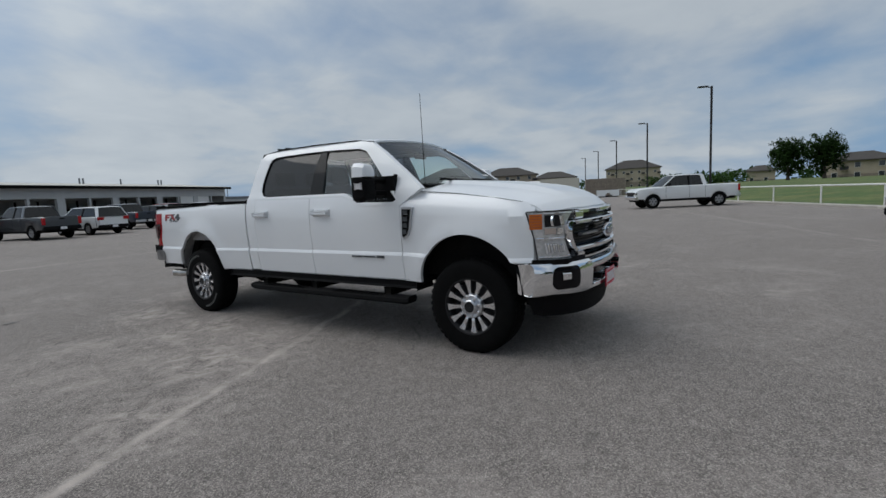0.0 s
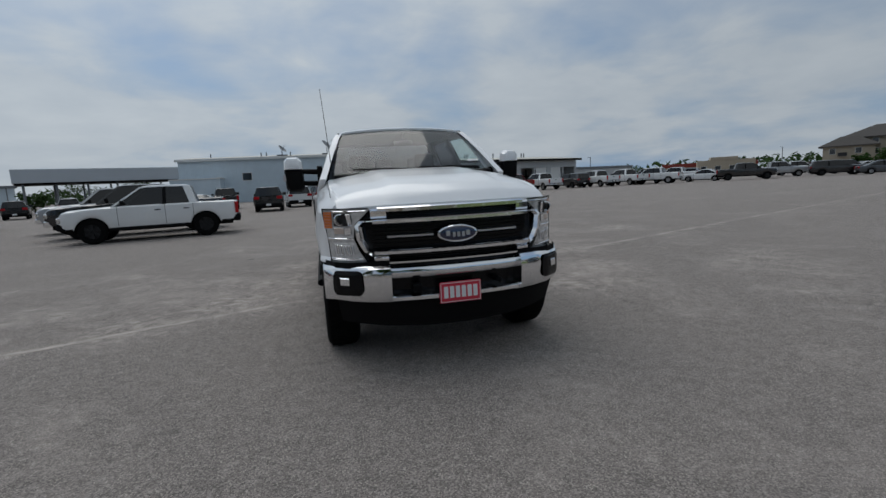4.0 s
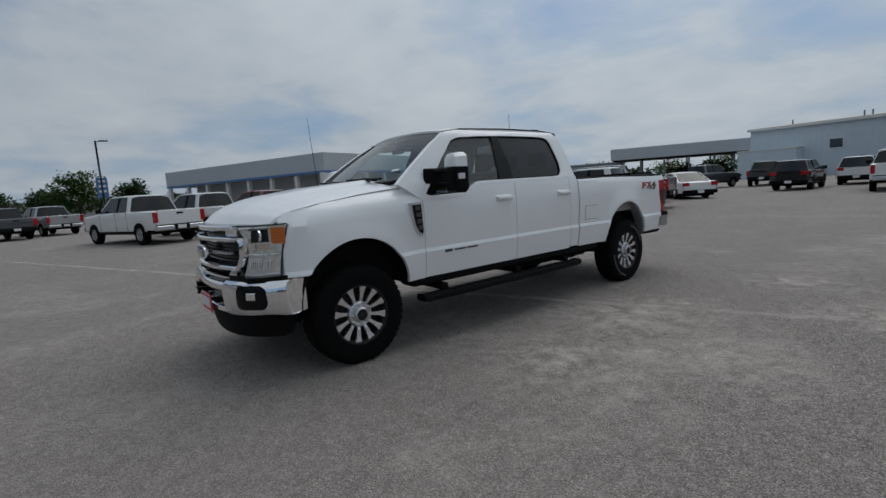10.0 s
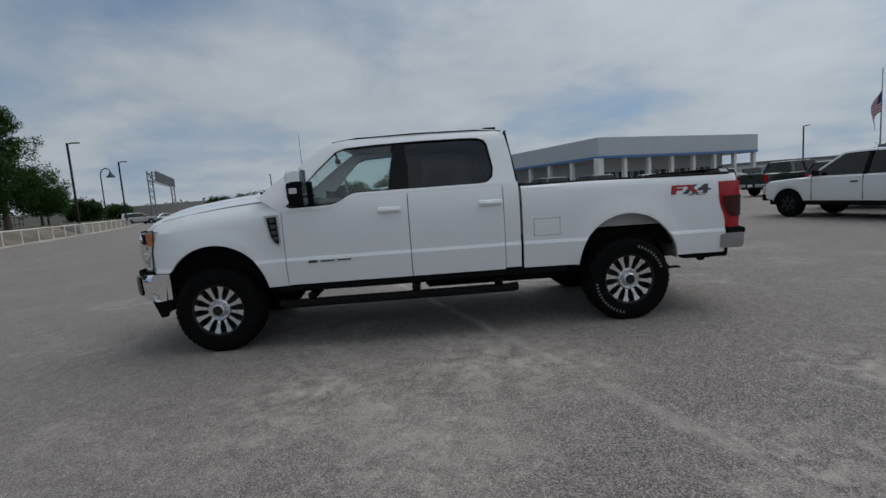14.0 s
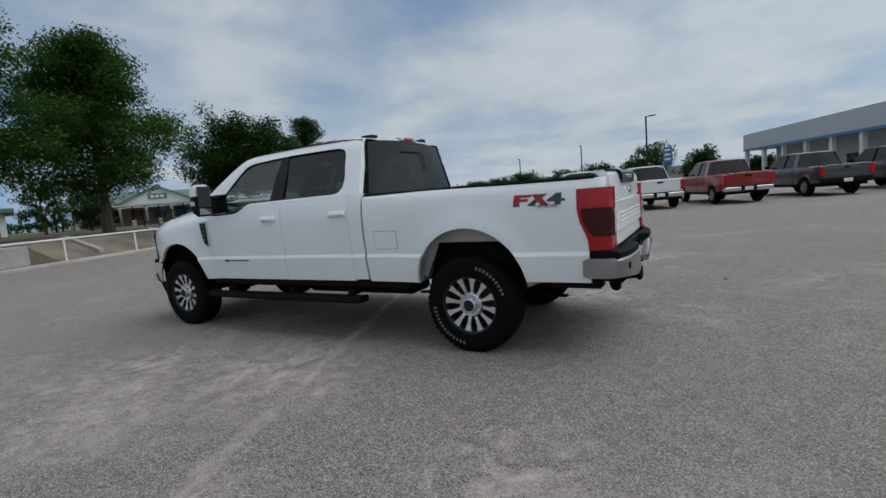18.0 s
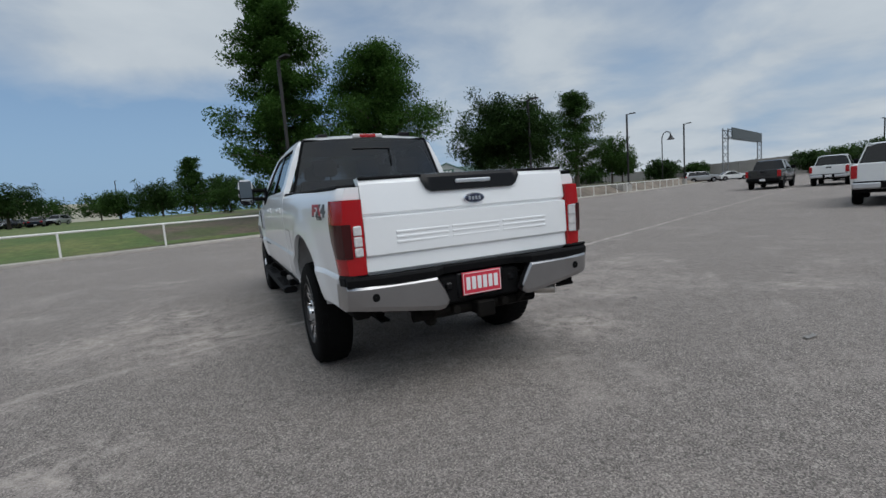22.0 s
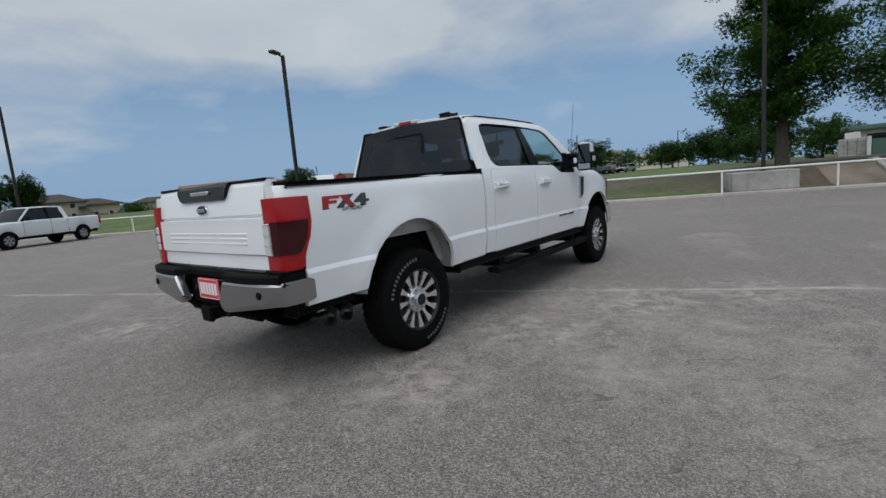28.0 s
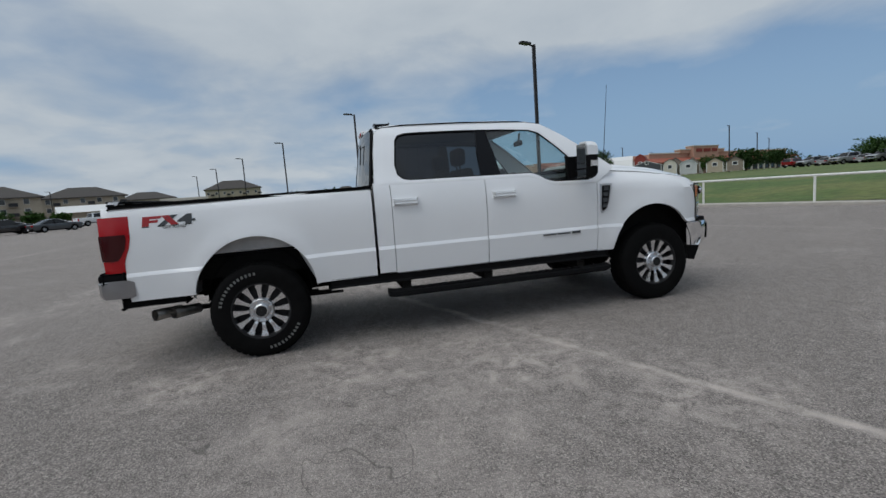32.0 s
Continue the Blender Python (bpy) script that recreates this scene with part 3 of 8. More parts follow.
    for z, dy in ((1.165, 0.03), (1.12, 0.03), (1.05, 0.045), (0.98, 0.085), (0.955, 0.11)):
        y0 = 2.885 + dy
        xs = side_x(2.95, z) + 0.012
        rows.append([Vector((s * xs, y0, z)), Vector((s * (xs + 0.002), y0 + 0.05, z)), Vector((s * (xs - 0.004), 3.064, z)), Vector((s * (xs - 0.034), 3.12, z)), Vector((s * 0.90, 3.136, z))])
    add_loft(bm, rows, closed=False, caps=False)
    part("smoked_lens", bm, M_dark_lens, lamp, smooth=True)
    for za, zb in ((0.962, 1.018), (1.024, 1.086), (1.092, 1.152)):
        bm = bmesh.new()
        add_box(bm, (s * 0.832, 3.128, za), (s * 0.886, 3.141, zb), 0.006)
        part("reversing_lens", bm, M_clear_lens, lamp, "clear reversing lens")
    for nm, za, zb, yb in (("bed_corner", 1.312, 1.386, 3.09),):
        bm = bmesh.new()
        rows = []
        for z in (za, lerp(za, zb, 0.5), zb):
            xs = side_x(2.95, z) - (0.012 if z > 1.38 else 0.001)
            rows.append([Vector((s * 0.815, 2.9, z)), Vector((s * xs, 2.9, z)), Vector((s * xs, 3.03, z)), Vector((s * (xs - 0.012), yb - 0.03, z)), Vector((s * (xs - 0.04), yb, z)), Vector((s * 0.815, yb, z))])
        add_loft(bm, rows)
        part(nm, bm, M_white, truck, smooth=35)
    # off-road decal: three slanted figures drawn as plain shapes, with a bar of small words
    flip = s
    y0, z0, w, h = (2.475, 1.215, 0.385, 0.08)
    def q(name, pts, mat, par):
        bm = bmesh.new()
        for v in add_prism(bm, pts, 0.0, 0.004):
            yy, zz = v.co.y, v.co.z
            v.co.y = (y0 + w * yy) if flip > 0 else (y0 + w - w * yy + 0.01)
            v.co.z = z0 + h * zz
            v.co.x = s * (side_x(v.co.y, v.co.z) + 0.001 + v.co.x)
        return part(name, bm, mat, par)
    dec = q("side_decal", [(0.0, 0), (0.13, 0), (0.145, 0.34), (0.31, 0.34), (0.325, 0.60), (0.155, 0.60), (0.165, 0.74), (0.38, 0.74), (0.40, 1.0), (0.03, 1.0)], M_decal_red, truck)
    dec["label"] = "red and grey off-road decal"
    q("decal_figure", [(0.31, 0), (0.45, 0), (0.72, 1.0), (0.58, 1.0)], M_decal_grey, dec)
    q("decal_figure", [(0.39, 1.0), (0.54, 1.0), (0.72, 0), (0.57, 0)], M_decal_red, dec)
    q("decal_figure", [(0.70, 0.38), (0.90, 1.0), (1.0, 1.0), (0.99, 0.46), (1.06, 0.46), (1.06, 0.22), (0.985, 0.22), (0.975, 0), (0.85, 0), (0.86, 0.22), (0.70, 0.22)], M_decal_grey, dec)
    for a, b in ((0.0, 0.145), (0.31, 0.46), (0.57, 0.72), (0.85, 0.98)):
        q("decal_edge", [(a - 0.006, -0.10), (b - 0.01, -0.10), (b, -0.01), (a, -0.01)], M_decal_black, dec)
    txt = bpy.data.curves.new("decal_words", "FONT")
    txt.body, txt.size, txt.extrude = "OFF ROAD", 0.037, 0.001
    ob = new("decal_words", txt)
    ob.matrix_world = Matrix.Translation((s * 0.953, 2.65 if s > 0 else 2.715, 1.203)) @ Matrix.Rotation(radians(90 * s), 4, "Z") @ Matrix.Rotation(radians(90), 4, "X")
    txt.materials.append(M_decal_black)
    ob.parent = dec

# fuel door on the driver's side
bm = bmesh.new()
for i, inset, px in ((0, 0, 0.0015), (1, 0.0032, 0.0035)):
    rows = [[Vector((side_x(1.22, z) + px, y, z)) for y in (1.09 + inset, 1.22, 1.35 - inset)] for z in (0.885 + inset, 0.97, 1.055 - inset)]
    add_loft(bm, rows, closed=False, caps=False)
    if i == 0:
        part("fuel_door_gap", bm, M_seam, truck)
        bm = bmesh.new()
part("fuel_door", bm, M_white, truck)

# bonnet with its raised middle
def hood_z(x, y):
    t = (y + 2.87) / (2.87 - 1.50)
    z = curve_at(((-0.01, 1.215), (0.02, 1.25), (0.06, 1.295), (0.15, 1.345), (0.35, 1.40), (0.65, 1.445), (1.0, 1.475)), t)
    a = abs(x)
    z += 0.035 * max(0.0, min(1.0, (0.50 - a) / 0.08)) * min(1.0, max(0.0, t * 4))
    z -= 0.065 * min(1.0, 0.3 + 4.0 * max(0.0, t)) * max(0.0, (a - 0.50) / 0.37) ** 2
    return z


rows = []
for i in range(29):
    t = (i / 28) ** 1.5
    row = []
    for k in range(-20, 21):
        x = 0.865 * k / 20
        front = -2.87 + 0.20 * (abs(x) / 0.865) ** 3
        y = lerp(front, -1.50 + 0.02 * abs(x), t)
        row.append(Vector((x * lerp(0.965, 1.0, min(1, t * 2)), y, hood_z(x, lerp(-2.87, -1.50, t)))))
    rows.append(row)
grid("hood", rows, M_white, truck, thick=0.03)
for s in (1, -1):
    bm = bmesh.new()
    gap_y = (-2.5, -2.3, -2.0, -1.75, -1.5)
    for ya, yb in zip(gap_y, gap_y[1:]):
        add_tube(bm, (s * 0.870, ya, fender_top(ya) - 0.004), (s * 0.872, yb, fender_top(yb) - 0.004), 0.0022, n=6)
    part("hood_gap", bm, M_seam, truck)
rows = [[Vector((0.80 * k / 10, -1.52 - 0.09 * (1 - (k / 10) ** 2) + dy, z)) for k in range(-10, 11)] for dy, z in ((-0.03, 1.462), (0.04, 1.475), (0.12, 1.47))]
grid("cowl", rows, M_black, truck, thick=0.03)
for x0, x1 in ((-0.62, -0.02), (0.02, 0.66)):
    bm = bmesh.new()
    add_tube(bm, (x0, -1.57, 1.515), (x1, -1.55, 1.50), 0.012, 0.010, 6)
    add_tube(bm, ((x0 + x1) / 2, -1.565, 1.512), (x1, -1.60, 1.49), 0.013, 0.015, 6)
    part("wiper", bm, M_black, truck)
# windscreen and rear window, each bowed
rows = []
for i in range(9):
    t = i / 8
    rows.append([Vector((lerp(0.80, 0.668, t) * k / 10, lerp(-1.475, -0.80, t) - lerp(0.12, 0.09, t) * (1 - (k / 10) ** 2), lerp(1.468, 1.932, t) + lerp(0.0, 0.028, t) * (1 - (k / 10) ** 2) + 0.02 * math.sin(math.pi * t))) for k in range(-10, 11)])
ws = grid("windshield", rows, G_clear, truck, "clear windshield reflecting the clouds")
ws.visible_shadow = False
bm = bmesh.new()
add_box(bm, (0.60, -1.40, 1.548), (0.72, -1.395, 1.578), m=None)
bmesh.ops.rotate(bm, verts=bm.verts, cent=(0.66, -1.39, 1.56), matrix=Matrix.Rotation(radians(-55), 3, "X"))
part("window_sticker", bm, M_paper, ws)
rows = []
for i in range(7):
    t = i / 6
    rows.append([Vector((lerp(0.835, 0.685, t) * k / 8, lerp(0.975, 0.90, t) + 0.035 * (1 - (k / 8) ** 2), lerp(1.40, 1.935, t) + 0.02 * t * (1 - (k / 8) ** 2))) for k in range(-8, 9)])
rw = grid("rear_window", rows, G_dark, truck, "dark tinted rear window with a sliding pane")
rw.visible_shadow = False
for a, b in (((-0.235, 0.99, 1.64), (-0.225, 0.968, 1.84)), ((-0.225, 0.968, 1.84), (0.19, 0.968, 1.84))):
    bm = bmesh.new()
    add_tube(bm, a, b, 0.006, n=6)
    part("slider_frame", bm, M_gloss, rw)
bm = bmesh.new()
for s in (1, -1):
    add_tube(bm, (s * 0.845, 0.968, 1.41), (s * 0.69, 0.895, 1.93), 0.016, n=6)
add_tube(bm, (-0.69, 0.90, 1.937), (0.69, 0.90, 1.937), 0.014, n=6)
part("rear_window_seal", bm, M_black, truck)
box("cab_back", (-0.93, 0.93, 0.62), (0.93, 0.955, 1.41), M_white, truck, bevel=0.01)
# roof
rows = []
for i in range(17):
    t = i / 16
    y0 = lerp(-0.81, 0.895, t)
    row = []
    for k in range(-14, 15):
        a = abs(k / 14)
        x = 0.70 * k / 14
        y = y0 - (0.09 * (1 - a * a) * (1 - t) ** 4) + 0.035 * (1 - a * a) * t ** 4
        z = curve_at(((0, 1.938), (0.06, 1.962), (0.2, 1.978), (0.5, 1.985), (0.85, 1.98), (0.95, 1.965), (1, 1.94)), t) + 0.032 * (1 - a ** 2.5) - 0.02 * max(0, (a - 0.9) / 0.1) ** 2
        row.append(Vector((x, y, z)))
    rows.append(row)
grid("roof", rows, M_white, truck, thick=0.02)
for s in (1, -1):
    bm = bmesh.new()
    rows = [[Vector((s * 0.695, y, z)), Vector((s * 0.715, y, z - 0.012))] for y, z in ((-0.84, 1.93), (-0.6, 1.962), (0, 1.975), (0.6, 1.97), (0.86, 1.945))]
    for (a, b) in zip(rows, rows[1:]):
        add_tube(bm, a[0], b[0], 0.007, n=6)
    part("roof_drip_rail", bm, M_black, truck)
    bm = bmesh.new()
    add_box(bm, (s * 0.41, 0.70, 1.985), (s * 0.52, 0.84, 2.014), 0.012, segments=3)
    part("roof_pod", bm, M_gloss, truck, "small black roof pod", smooth=True)
bm = bmesh.new()
add_box(bm, (-0.17, 0.885, 1.955), (0.17, 0.945, 2.0), 0.012)
hm = part("high_brake_light", bm, M_clear_lens, truck, "high brake light bar with red centre")
bm = bmesh.new()
add_box(bm, (-0.09, 0.935, 1.958), (0.09, 0.952, 1.995), 0.008)
part("red_lens", bm, M_red_lens, hm)
# aerial
ant = tube("aerial", (-0.81, -1.52, 1.42), (-0.87, -1.55, 2.275), 0.004, M_black, truck, r1=0.002, n=6)

# ---- front end ----
def nose_y(x, lead=0.0):
    """How far forward the nose stands at x."""
    return -2.93 - lead + 0.13 * (abs(x) / 0.75) ** 2.2


def bar_across(bm, x0, x1, z0, z1, lead, depth, n=16, taper=0.0):
    rows = []
    for i in range(n + 1):
        x = lerp(x0, x1, i / n)
        y = nose_y(x, lead)
        c = (z1 - z0) * 0.22
        rows.append([Vector((x, y + depth, z0)), Vector((x, y + 0.012, z0)), Vector((x, y, z0 + c)), Vector((x, y, z1 - c)), Vector((x, y + 0.012, z1)), Vector((x, y + depth, z1))])
    add_loft(bm, rows)


bm = bmesh.new()
bar_across(bm, -0.66, 0.66, 0.78, 1.21, -0.05, 0.10)
grille = part("grille", bm, M_gloss, truck, "black grille behind heavy chrome bars", smooth=30)
bm = bmesh.new()
for i in range(12):
    zc = 0.83 + 0.029 * i
    bar_across(bm, -0.60, 0.60, zc, zc + 0.006, -0.035, 0.02, n=10)
part("grille_mesh", bm, M_black, grille)
for nm, x, z0, z1, lead, mat in (("top_bar", 0.56, 1.172, 1.215, 0.01, M_chrome), ("upper_bar", 0.60, 1.092, 1.128, 0.03, M_chrome), ("lower_bar", 0.60, 0.868, 0.906, 0.035, M_chrome), ("bottom_bar", 0.56, 0.80, 0.822, 0.02, M_chrome)):
    bm = bmesh.new()
    bar_across(bm, -x, x, z0, z1, lead, 0.07)
    part(nm, bm, mat, grille, smooth=30)
for s in (1, -1):
    bm = bmesh.new()
    rows = []
    for u, z in ((0.60, 1.128), (0.69, 1.125), (0.725, 1.09), (0.715, 0.985), (0.67, 0.90), (0.62, 0.868), (0.57, 0.868)):
        d = Vector((u - 0.40, 0, z - 1.0)).normalized()
        w = 0.05
        y = nose_y(u, 0.03)
        rows.append([Vector((s * (u - d.x * w), y + 0.07, z - d.z * w * 0.8)), Vector((s * (u - d.x * w), y + 0.008, z - d.z * w * 0.8)), Vector((s * (u - d.x * w * 0.5), y - 0.012, z - d.z * w * 0.4)), Vector((s * u, y + 0.01, z)), Vector((s * u, y + 0.10, z))])
    add_loft(bm, rows)
    part("grille_surround", bm, M_chrome, grille, smooth=35)
    bm = bmesh.new()
    bar_across(bm, s * 0.17, s * 0.50, 0.988, 1.012, 0.005, 0.04, n=6)
    part("centre_bar", bm, M_satin, grille)
    bm = bmesh.new()
    bar_across(bm, s * 0.50, s * 0.61, 1.135, 1.205, 0.012, 0.06, n=4)
    part("bar_end", bm, M_chrome, grille)
    bm = bmesh.new()
    bar_across(bm, s * 0.50, s * 0.60, 0.805, 0.862, 0.018, 0.06, n=4)
    part("bar_end", bm, M_chrome, grille)
    # headlight cluster
    def lamp_y(u):
        return -2.83 + 0.02 * ((u - 0.6) / 0.3) + 0.24 * max(0, (u - 0.62) / 0.32) ** 2.2
    bm = bmesh.new()
    rows = []
    for z in (1.205, 1.20, 1.10, 1.0, 0.9, 0.83, 0.815):
        inner = curve_at(((0.80, 0.64), (0.90, 0.70), (1.0, 0.735), (1.13, 0.715), (1.16, 0.62), (1.21, 0.61)), z)
        outer = curve_at(((0.80, 0.895), (0.95, 0.905), (1.21, 0.938)), z)
        rows.append([Vector((s * lerp(inner, outer, k / 8), lamp_y(lerp(inner, outer, k / 8)), z)) for k in range(9)] + [Vector((s * (outer - 0.05), -2.50, z)), Vector((s * inner, -2.60, z))])
    add_loft(bm, rows)
    head = part("headlight", bm, M_lamp_house, truck, "clear headlight cluster with amber corner", smooth=30)
    bm = bmesh.new()
    rows = [[Vector((s * u, lamp_y(u) - 0.006, z)) for u in (0.878, 0.895, 0.915, 0.935)] for z in (1.19, 1.12, 1.07)]
    add_loft(bm, rows, closed=False, caps=False)
    part("amber_marker", bm, M_amber, head, "amber corner marker")
    for i in range(5):
        bm = bmesh.new()
        zc = 1.085 + 0.022 * i
        add_loft(bm, [[Vector((s * u, lamp_y(u) - e, z)) for u in (0.880, 0.895, 0.915, 0.933)] for z, e in ((zc, 0.006), (zc + 0.003, 0.010), (zc + 0.006, 0.006))], closed=False, caps=False)
        part("amber_rib", bm, M_amber_dark, head)
    rim = []
    for z, inner, outer in ((0.812, 0.645, 0.899), (0.90, 0.70, 0.905), (1.0, 0.735, 0.912), (1.13, 0.715, 0.932), (1.212, 0.61, 0.942)):
        rim.append((z, outer))
    for (z0, u0), (z1, u1) in zip(rim, rim[1:]):
        bm = bmesh.new()
        add_tube(bm, (s * u0, lamp_y(u0) + 0.004, z0), (s * u1, lamp_y(u1) + 0.004, z1), 0.006, n=5)
        part("lamp_seal", bm, M_seam, head)
    for a, b in ((0.62, 0.78), (0.78, 0.87), (0.87, 0.942)):
        bm = bmesh.new()
        add_tube(bm, (s * a, lamp_y(a), 1.21), (s * b, lamp_y(b), 1.212), 0.006, n=5)
        part("lamp_seal", bm, M_seam, head)
    def lens_patch(name, u0, u1, z0, z1, mat, lead, label="", slant=0.0):
        bm = bmesh.new()
        us = [lerp(u0, u1, k / 4) for k in range(5)]
        rows = [[Vector((s * (u + sl), lamp_y(u + sl) - e, z)) for u in us] for z, e, sl in ((z0, lead - 0.006, 0), (z0 + 0.004, lead, 0), (z1 - 0.004, lead, slant), (z1, lead - 0.006, slant))]
        add_loft(bm, rows, closed=False, caps=False)
        return part(name, bm, mat, head, label, smooth=35)
    lens_patch("lamp_cell", 0.752, 0.866, 1.085, 1.182, M_pocket, 0.005)
    lens_patch("brow_strip", 0.640, 0.868, 1.186, 1.198, M_chrome, 0.010)
    lens_patch("side_reflector", 0.742, 0.770, 1.09, 1.175, M_lamp_bowl, 0.012, slant=0.012)
    bm = bmesh.new()
    add_lathe(bm, ((0, 0.044), (-0.012, 0.044), (-0.016, 0.036), (0.006, 0.026), (-0.004, 0.012), (-0.006, 0.001)), 18, "y", (s * 0.822, lamp_y(0.822) - 0.004, 1.135))
    part("projector", bm, M_chrome, head, smooth=True)
    bm = bmesh.new()
    add_lathe(bm, ((-0.010, 0.024), (-0.014, 0.018), (-0.016, 0.001)), 14, "y", (s * 0.822, lamp_y(0.822) - 0.006, 1.135))
    part("projector_lens", bm, M_pocket, head, smooth=True)
    lens_patch("turn_lamp", 0.800, 0.866, 1.028, 1.074, M_turn, 0.006)
    lens_patch("turn_reflector", 0.752, 0.794, 1.020, 1.078, M_lamp_bowl, 0.008)
    lens_patch("chrome_strip", 0.738, 0.912, 0.984, 1.000, M_chrome, 0.014)
    lens_patch("lower_cell", 0.725, 0.872, 0.872, 0.962, M_lamp_house, 0.004)
    for k in range(9):
        u = 0.738 + 0.0145 * k
        lens_patch("lens_rib", u, u + 0.009, 0.882 - 0.0012 * k, 0.940 + 0.0016 * k, M_lamp_bowl if k % 2 else M_clear_lens, 0.011, slant=0.008)
    lens_patch("lower_strip", 0.680, 0.896, 0.836, 0.850, M_chrome, 0.008)
    # bumper end with lamp pocket
    bm = bmesh.new()
    rows = []
    for u, yy in ((0.50, -2.955), (0.62, -2.93), (0.76, -2.87), (0.88, -2.775), (0.945, -2.68), (0.968, -2.62), (0.955, -2.585)):
        zt, zb = 0.797, curve_at(((0.5, 0.53), (0.7, 0.535), (0.9, 0.55), (1, 0.52)), u)
        rows.append([Vector((s * (u - 0.02), yy + 0.12, zt - 0.01)), Vector((s * u, yy + 0.03, zt)), Vector((s * u, yy + 0.002, zt - 0.02)), Vector((s * u, yy - 0.012, zt - 0.09)), Vector((s * u, yy, zb + 0.04)), Vector((s * u, yy + 0.03, zb)), Vector((s * (u - 0.02), yy + 0.12, zb + 0.01))])
    add_loft(bm, rows)
    bend = part("front_bumper_end", bm, M_chrome, truck, "chrome bumper end with black fog lamp pocket", smooth=40)
    bm = bmesh.new()
    def bend_y(u):
        return curve_at(((0.50, -2.955), (0.62, -2.93), (0.76, -2.87), (0.88, -2.775), (0.945, -2.68)), u)
    rows = []
    for z, pull, e in ((0.772, 0.030, 0.010), (0.764, 0.018, 0.017), (0.735, 0.003, 0.021), (0.69, 0.0, 0.022), (0.63, 0.0, 0.020), (0.60, 0.010, 0.016), (0.588, 0.028, 0.008)):
        rows.append([Vector((s * u, bend_y(u) - e, z)) for u in (lerp(0.700 + pull, 0.905 - pull, k / 8) for k in range(9))])
    add_loft(bm, rows, closed=False, caps=False)
    part("fog_pocket", bm, M_gloss, bend, smooth=35)
    bm = bmesh.new()
    rows = [[Vector((s * u, bend_y(u) - e, z)) for u in (0.795, 0.81, 0.84, 0.855)] for z, e in ((0.720, 0.022), (0.714, 0.030), (0.668, 0.030), (0.662, 0.022))]
    add_loft(bm, rows, closed=False, caps=False)
    part("fog_lamp", bm, M_lamp_bowl, bend)
    bm = bmesh.new()
    add_box(bm, (s * 0.30, -2.99, 0.60), (s * 0.335, -2.85, 0.645), 0.012)
    part("tow_hook", bm, M_black, truck)
    # black panel above the bumper end
    bm = bmesh.new()
    rows = [[Vector((s * u, curve_at(((0.5, -2.90), (0.76, -2.86), (0.9, -2.74), (0.96, -2.55)), u), z)) for u in (0.5, 0.65, 0.78, 0.88, 0.945)] for z in (0.75, 0.83)]
    add_loft(bm, rows, closed=False, caps=False)
    part("bumper_gap_filler", bm, M_black, truck)
bm = bmesh.new()
bar_across(bm, -0.52, 0.52, 0.70, 0.77, 0.045, 0.12)
part("front_bumper_bar", bm, M_chrome, truck, smooth=40)
bm = bmesh.new()
bar_across(bm, -0.54, 0.54, 0.52, 0.565, 0.035, 0.10)
part("front_bumper_lip", bm, M_chrome, truck, smooth=40)
bm = bmesh.new()
bar_across(bm, -0.56, 0.56, 0.54, 0.80, -0.04, 0.2)
part("bumper_opening", bm, M_gloss, truck)
bm = bmesh.new()
rows = []
for k in range(-8, 9):
    x = 0.88 * k / 8
    y = -2.93 + 0.24 * abs(k / 8) ** 2.5
    rows.append([Vector((x, y + 0.05, 0.56)), Vector((x, y, 0.53)), Vector((x * 0.97, y + 0.05, 0.31 + 0.05 * abs(k / 8) ** 2)), Vector((x * 0.96, y + 0.12, 0.32 + 0.05 * abs(k / 8) ** 2)), Vector((x, y + 0.2, 0.56))])
add_loft(bm, rows)
part("air_dam", bm, M_black, truck, "black plastic air dam", smooth=30)


def oval(name, centre, rx, rz, depth, mat, parent, axis_y=-1, n=28):
    bm = bmesh.new()
    cx, cy, cz = centre
    rows = []
    for d, k in ((0.0, 1.0), (depth * 0.8, 1.0), (depth, 0.93), (depth, 0.001)):
        rows.append([Vector((cx + rx * k * math.cos(2 * math.pi * i / n), cy + axis_y * d, cz + rz * k * math.sin(2 * math.pi * i / n))) for i in range(n)])
    add_loft(bm, rows, caps=False)
    return part(name, bm, mat, parent, smooth=True)


emb = oval("front_emblem", (0, -2.955, 1.0), 0.15, 0.062, 0.03, M_chrome, grille)
emb["label"] = "blue oval emblem in a chrome rim"
oval("emblem_field", (0, -2.98, 1.0), 0.135, 0.05, 0.010, M_blue, emb)
bm = bmesh.new()
for i, (x, w, z) in enumerate(((-0.075, 0.03, 0.006), (-0.03, 0.022, -0.004), (0.005, 0.022, -0.004), (0.04, 0.022, -0.004), (0.075, 0.03, 0.004))):
    add_box(bm, (x - w / 2, -2.993, 1.0 + z - 0.02), (x + w / 2, -2.989, 1.0 + z + 0.016), 0.004)
part("emblem_script", bm, M_satin, emb)


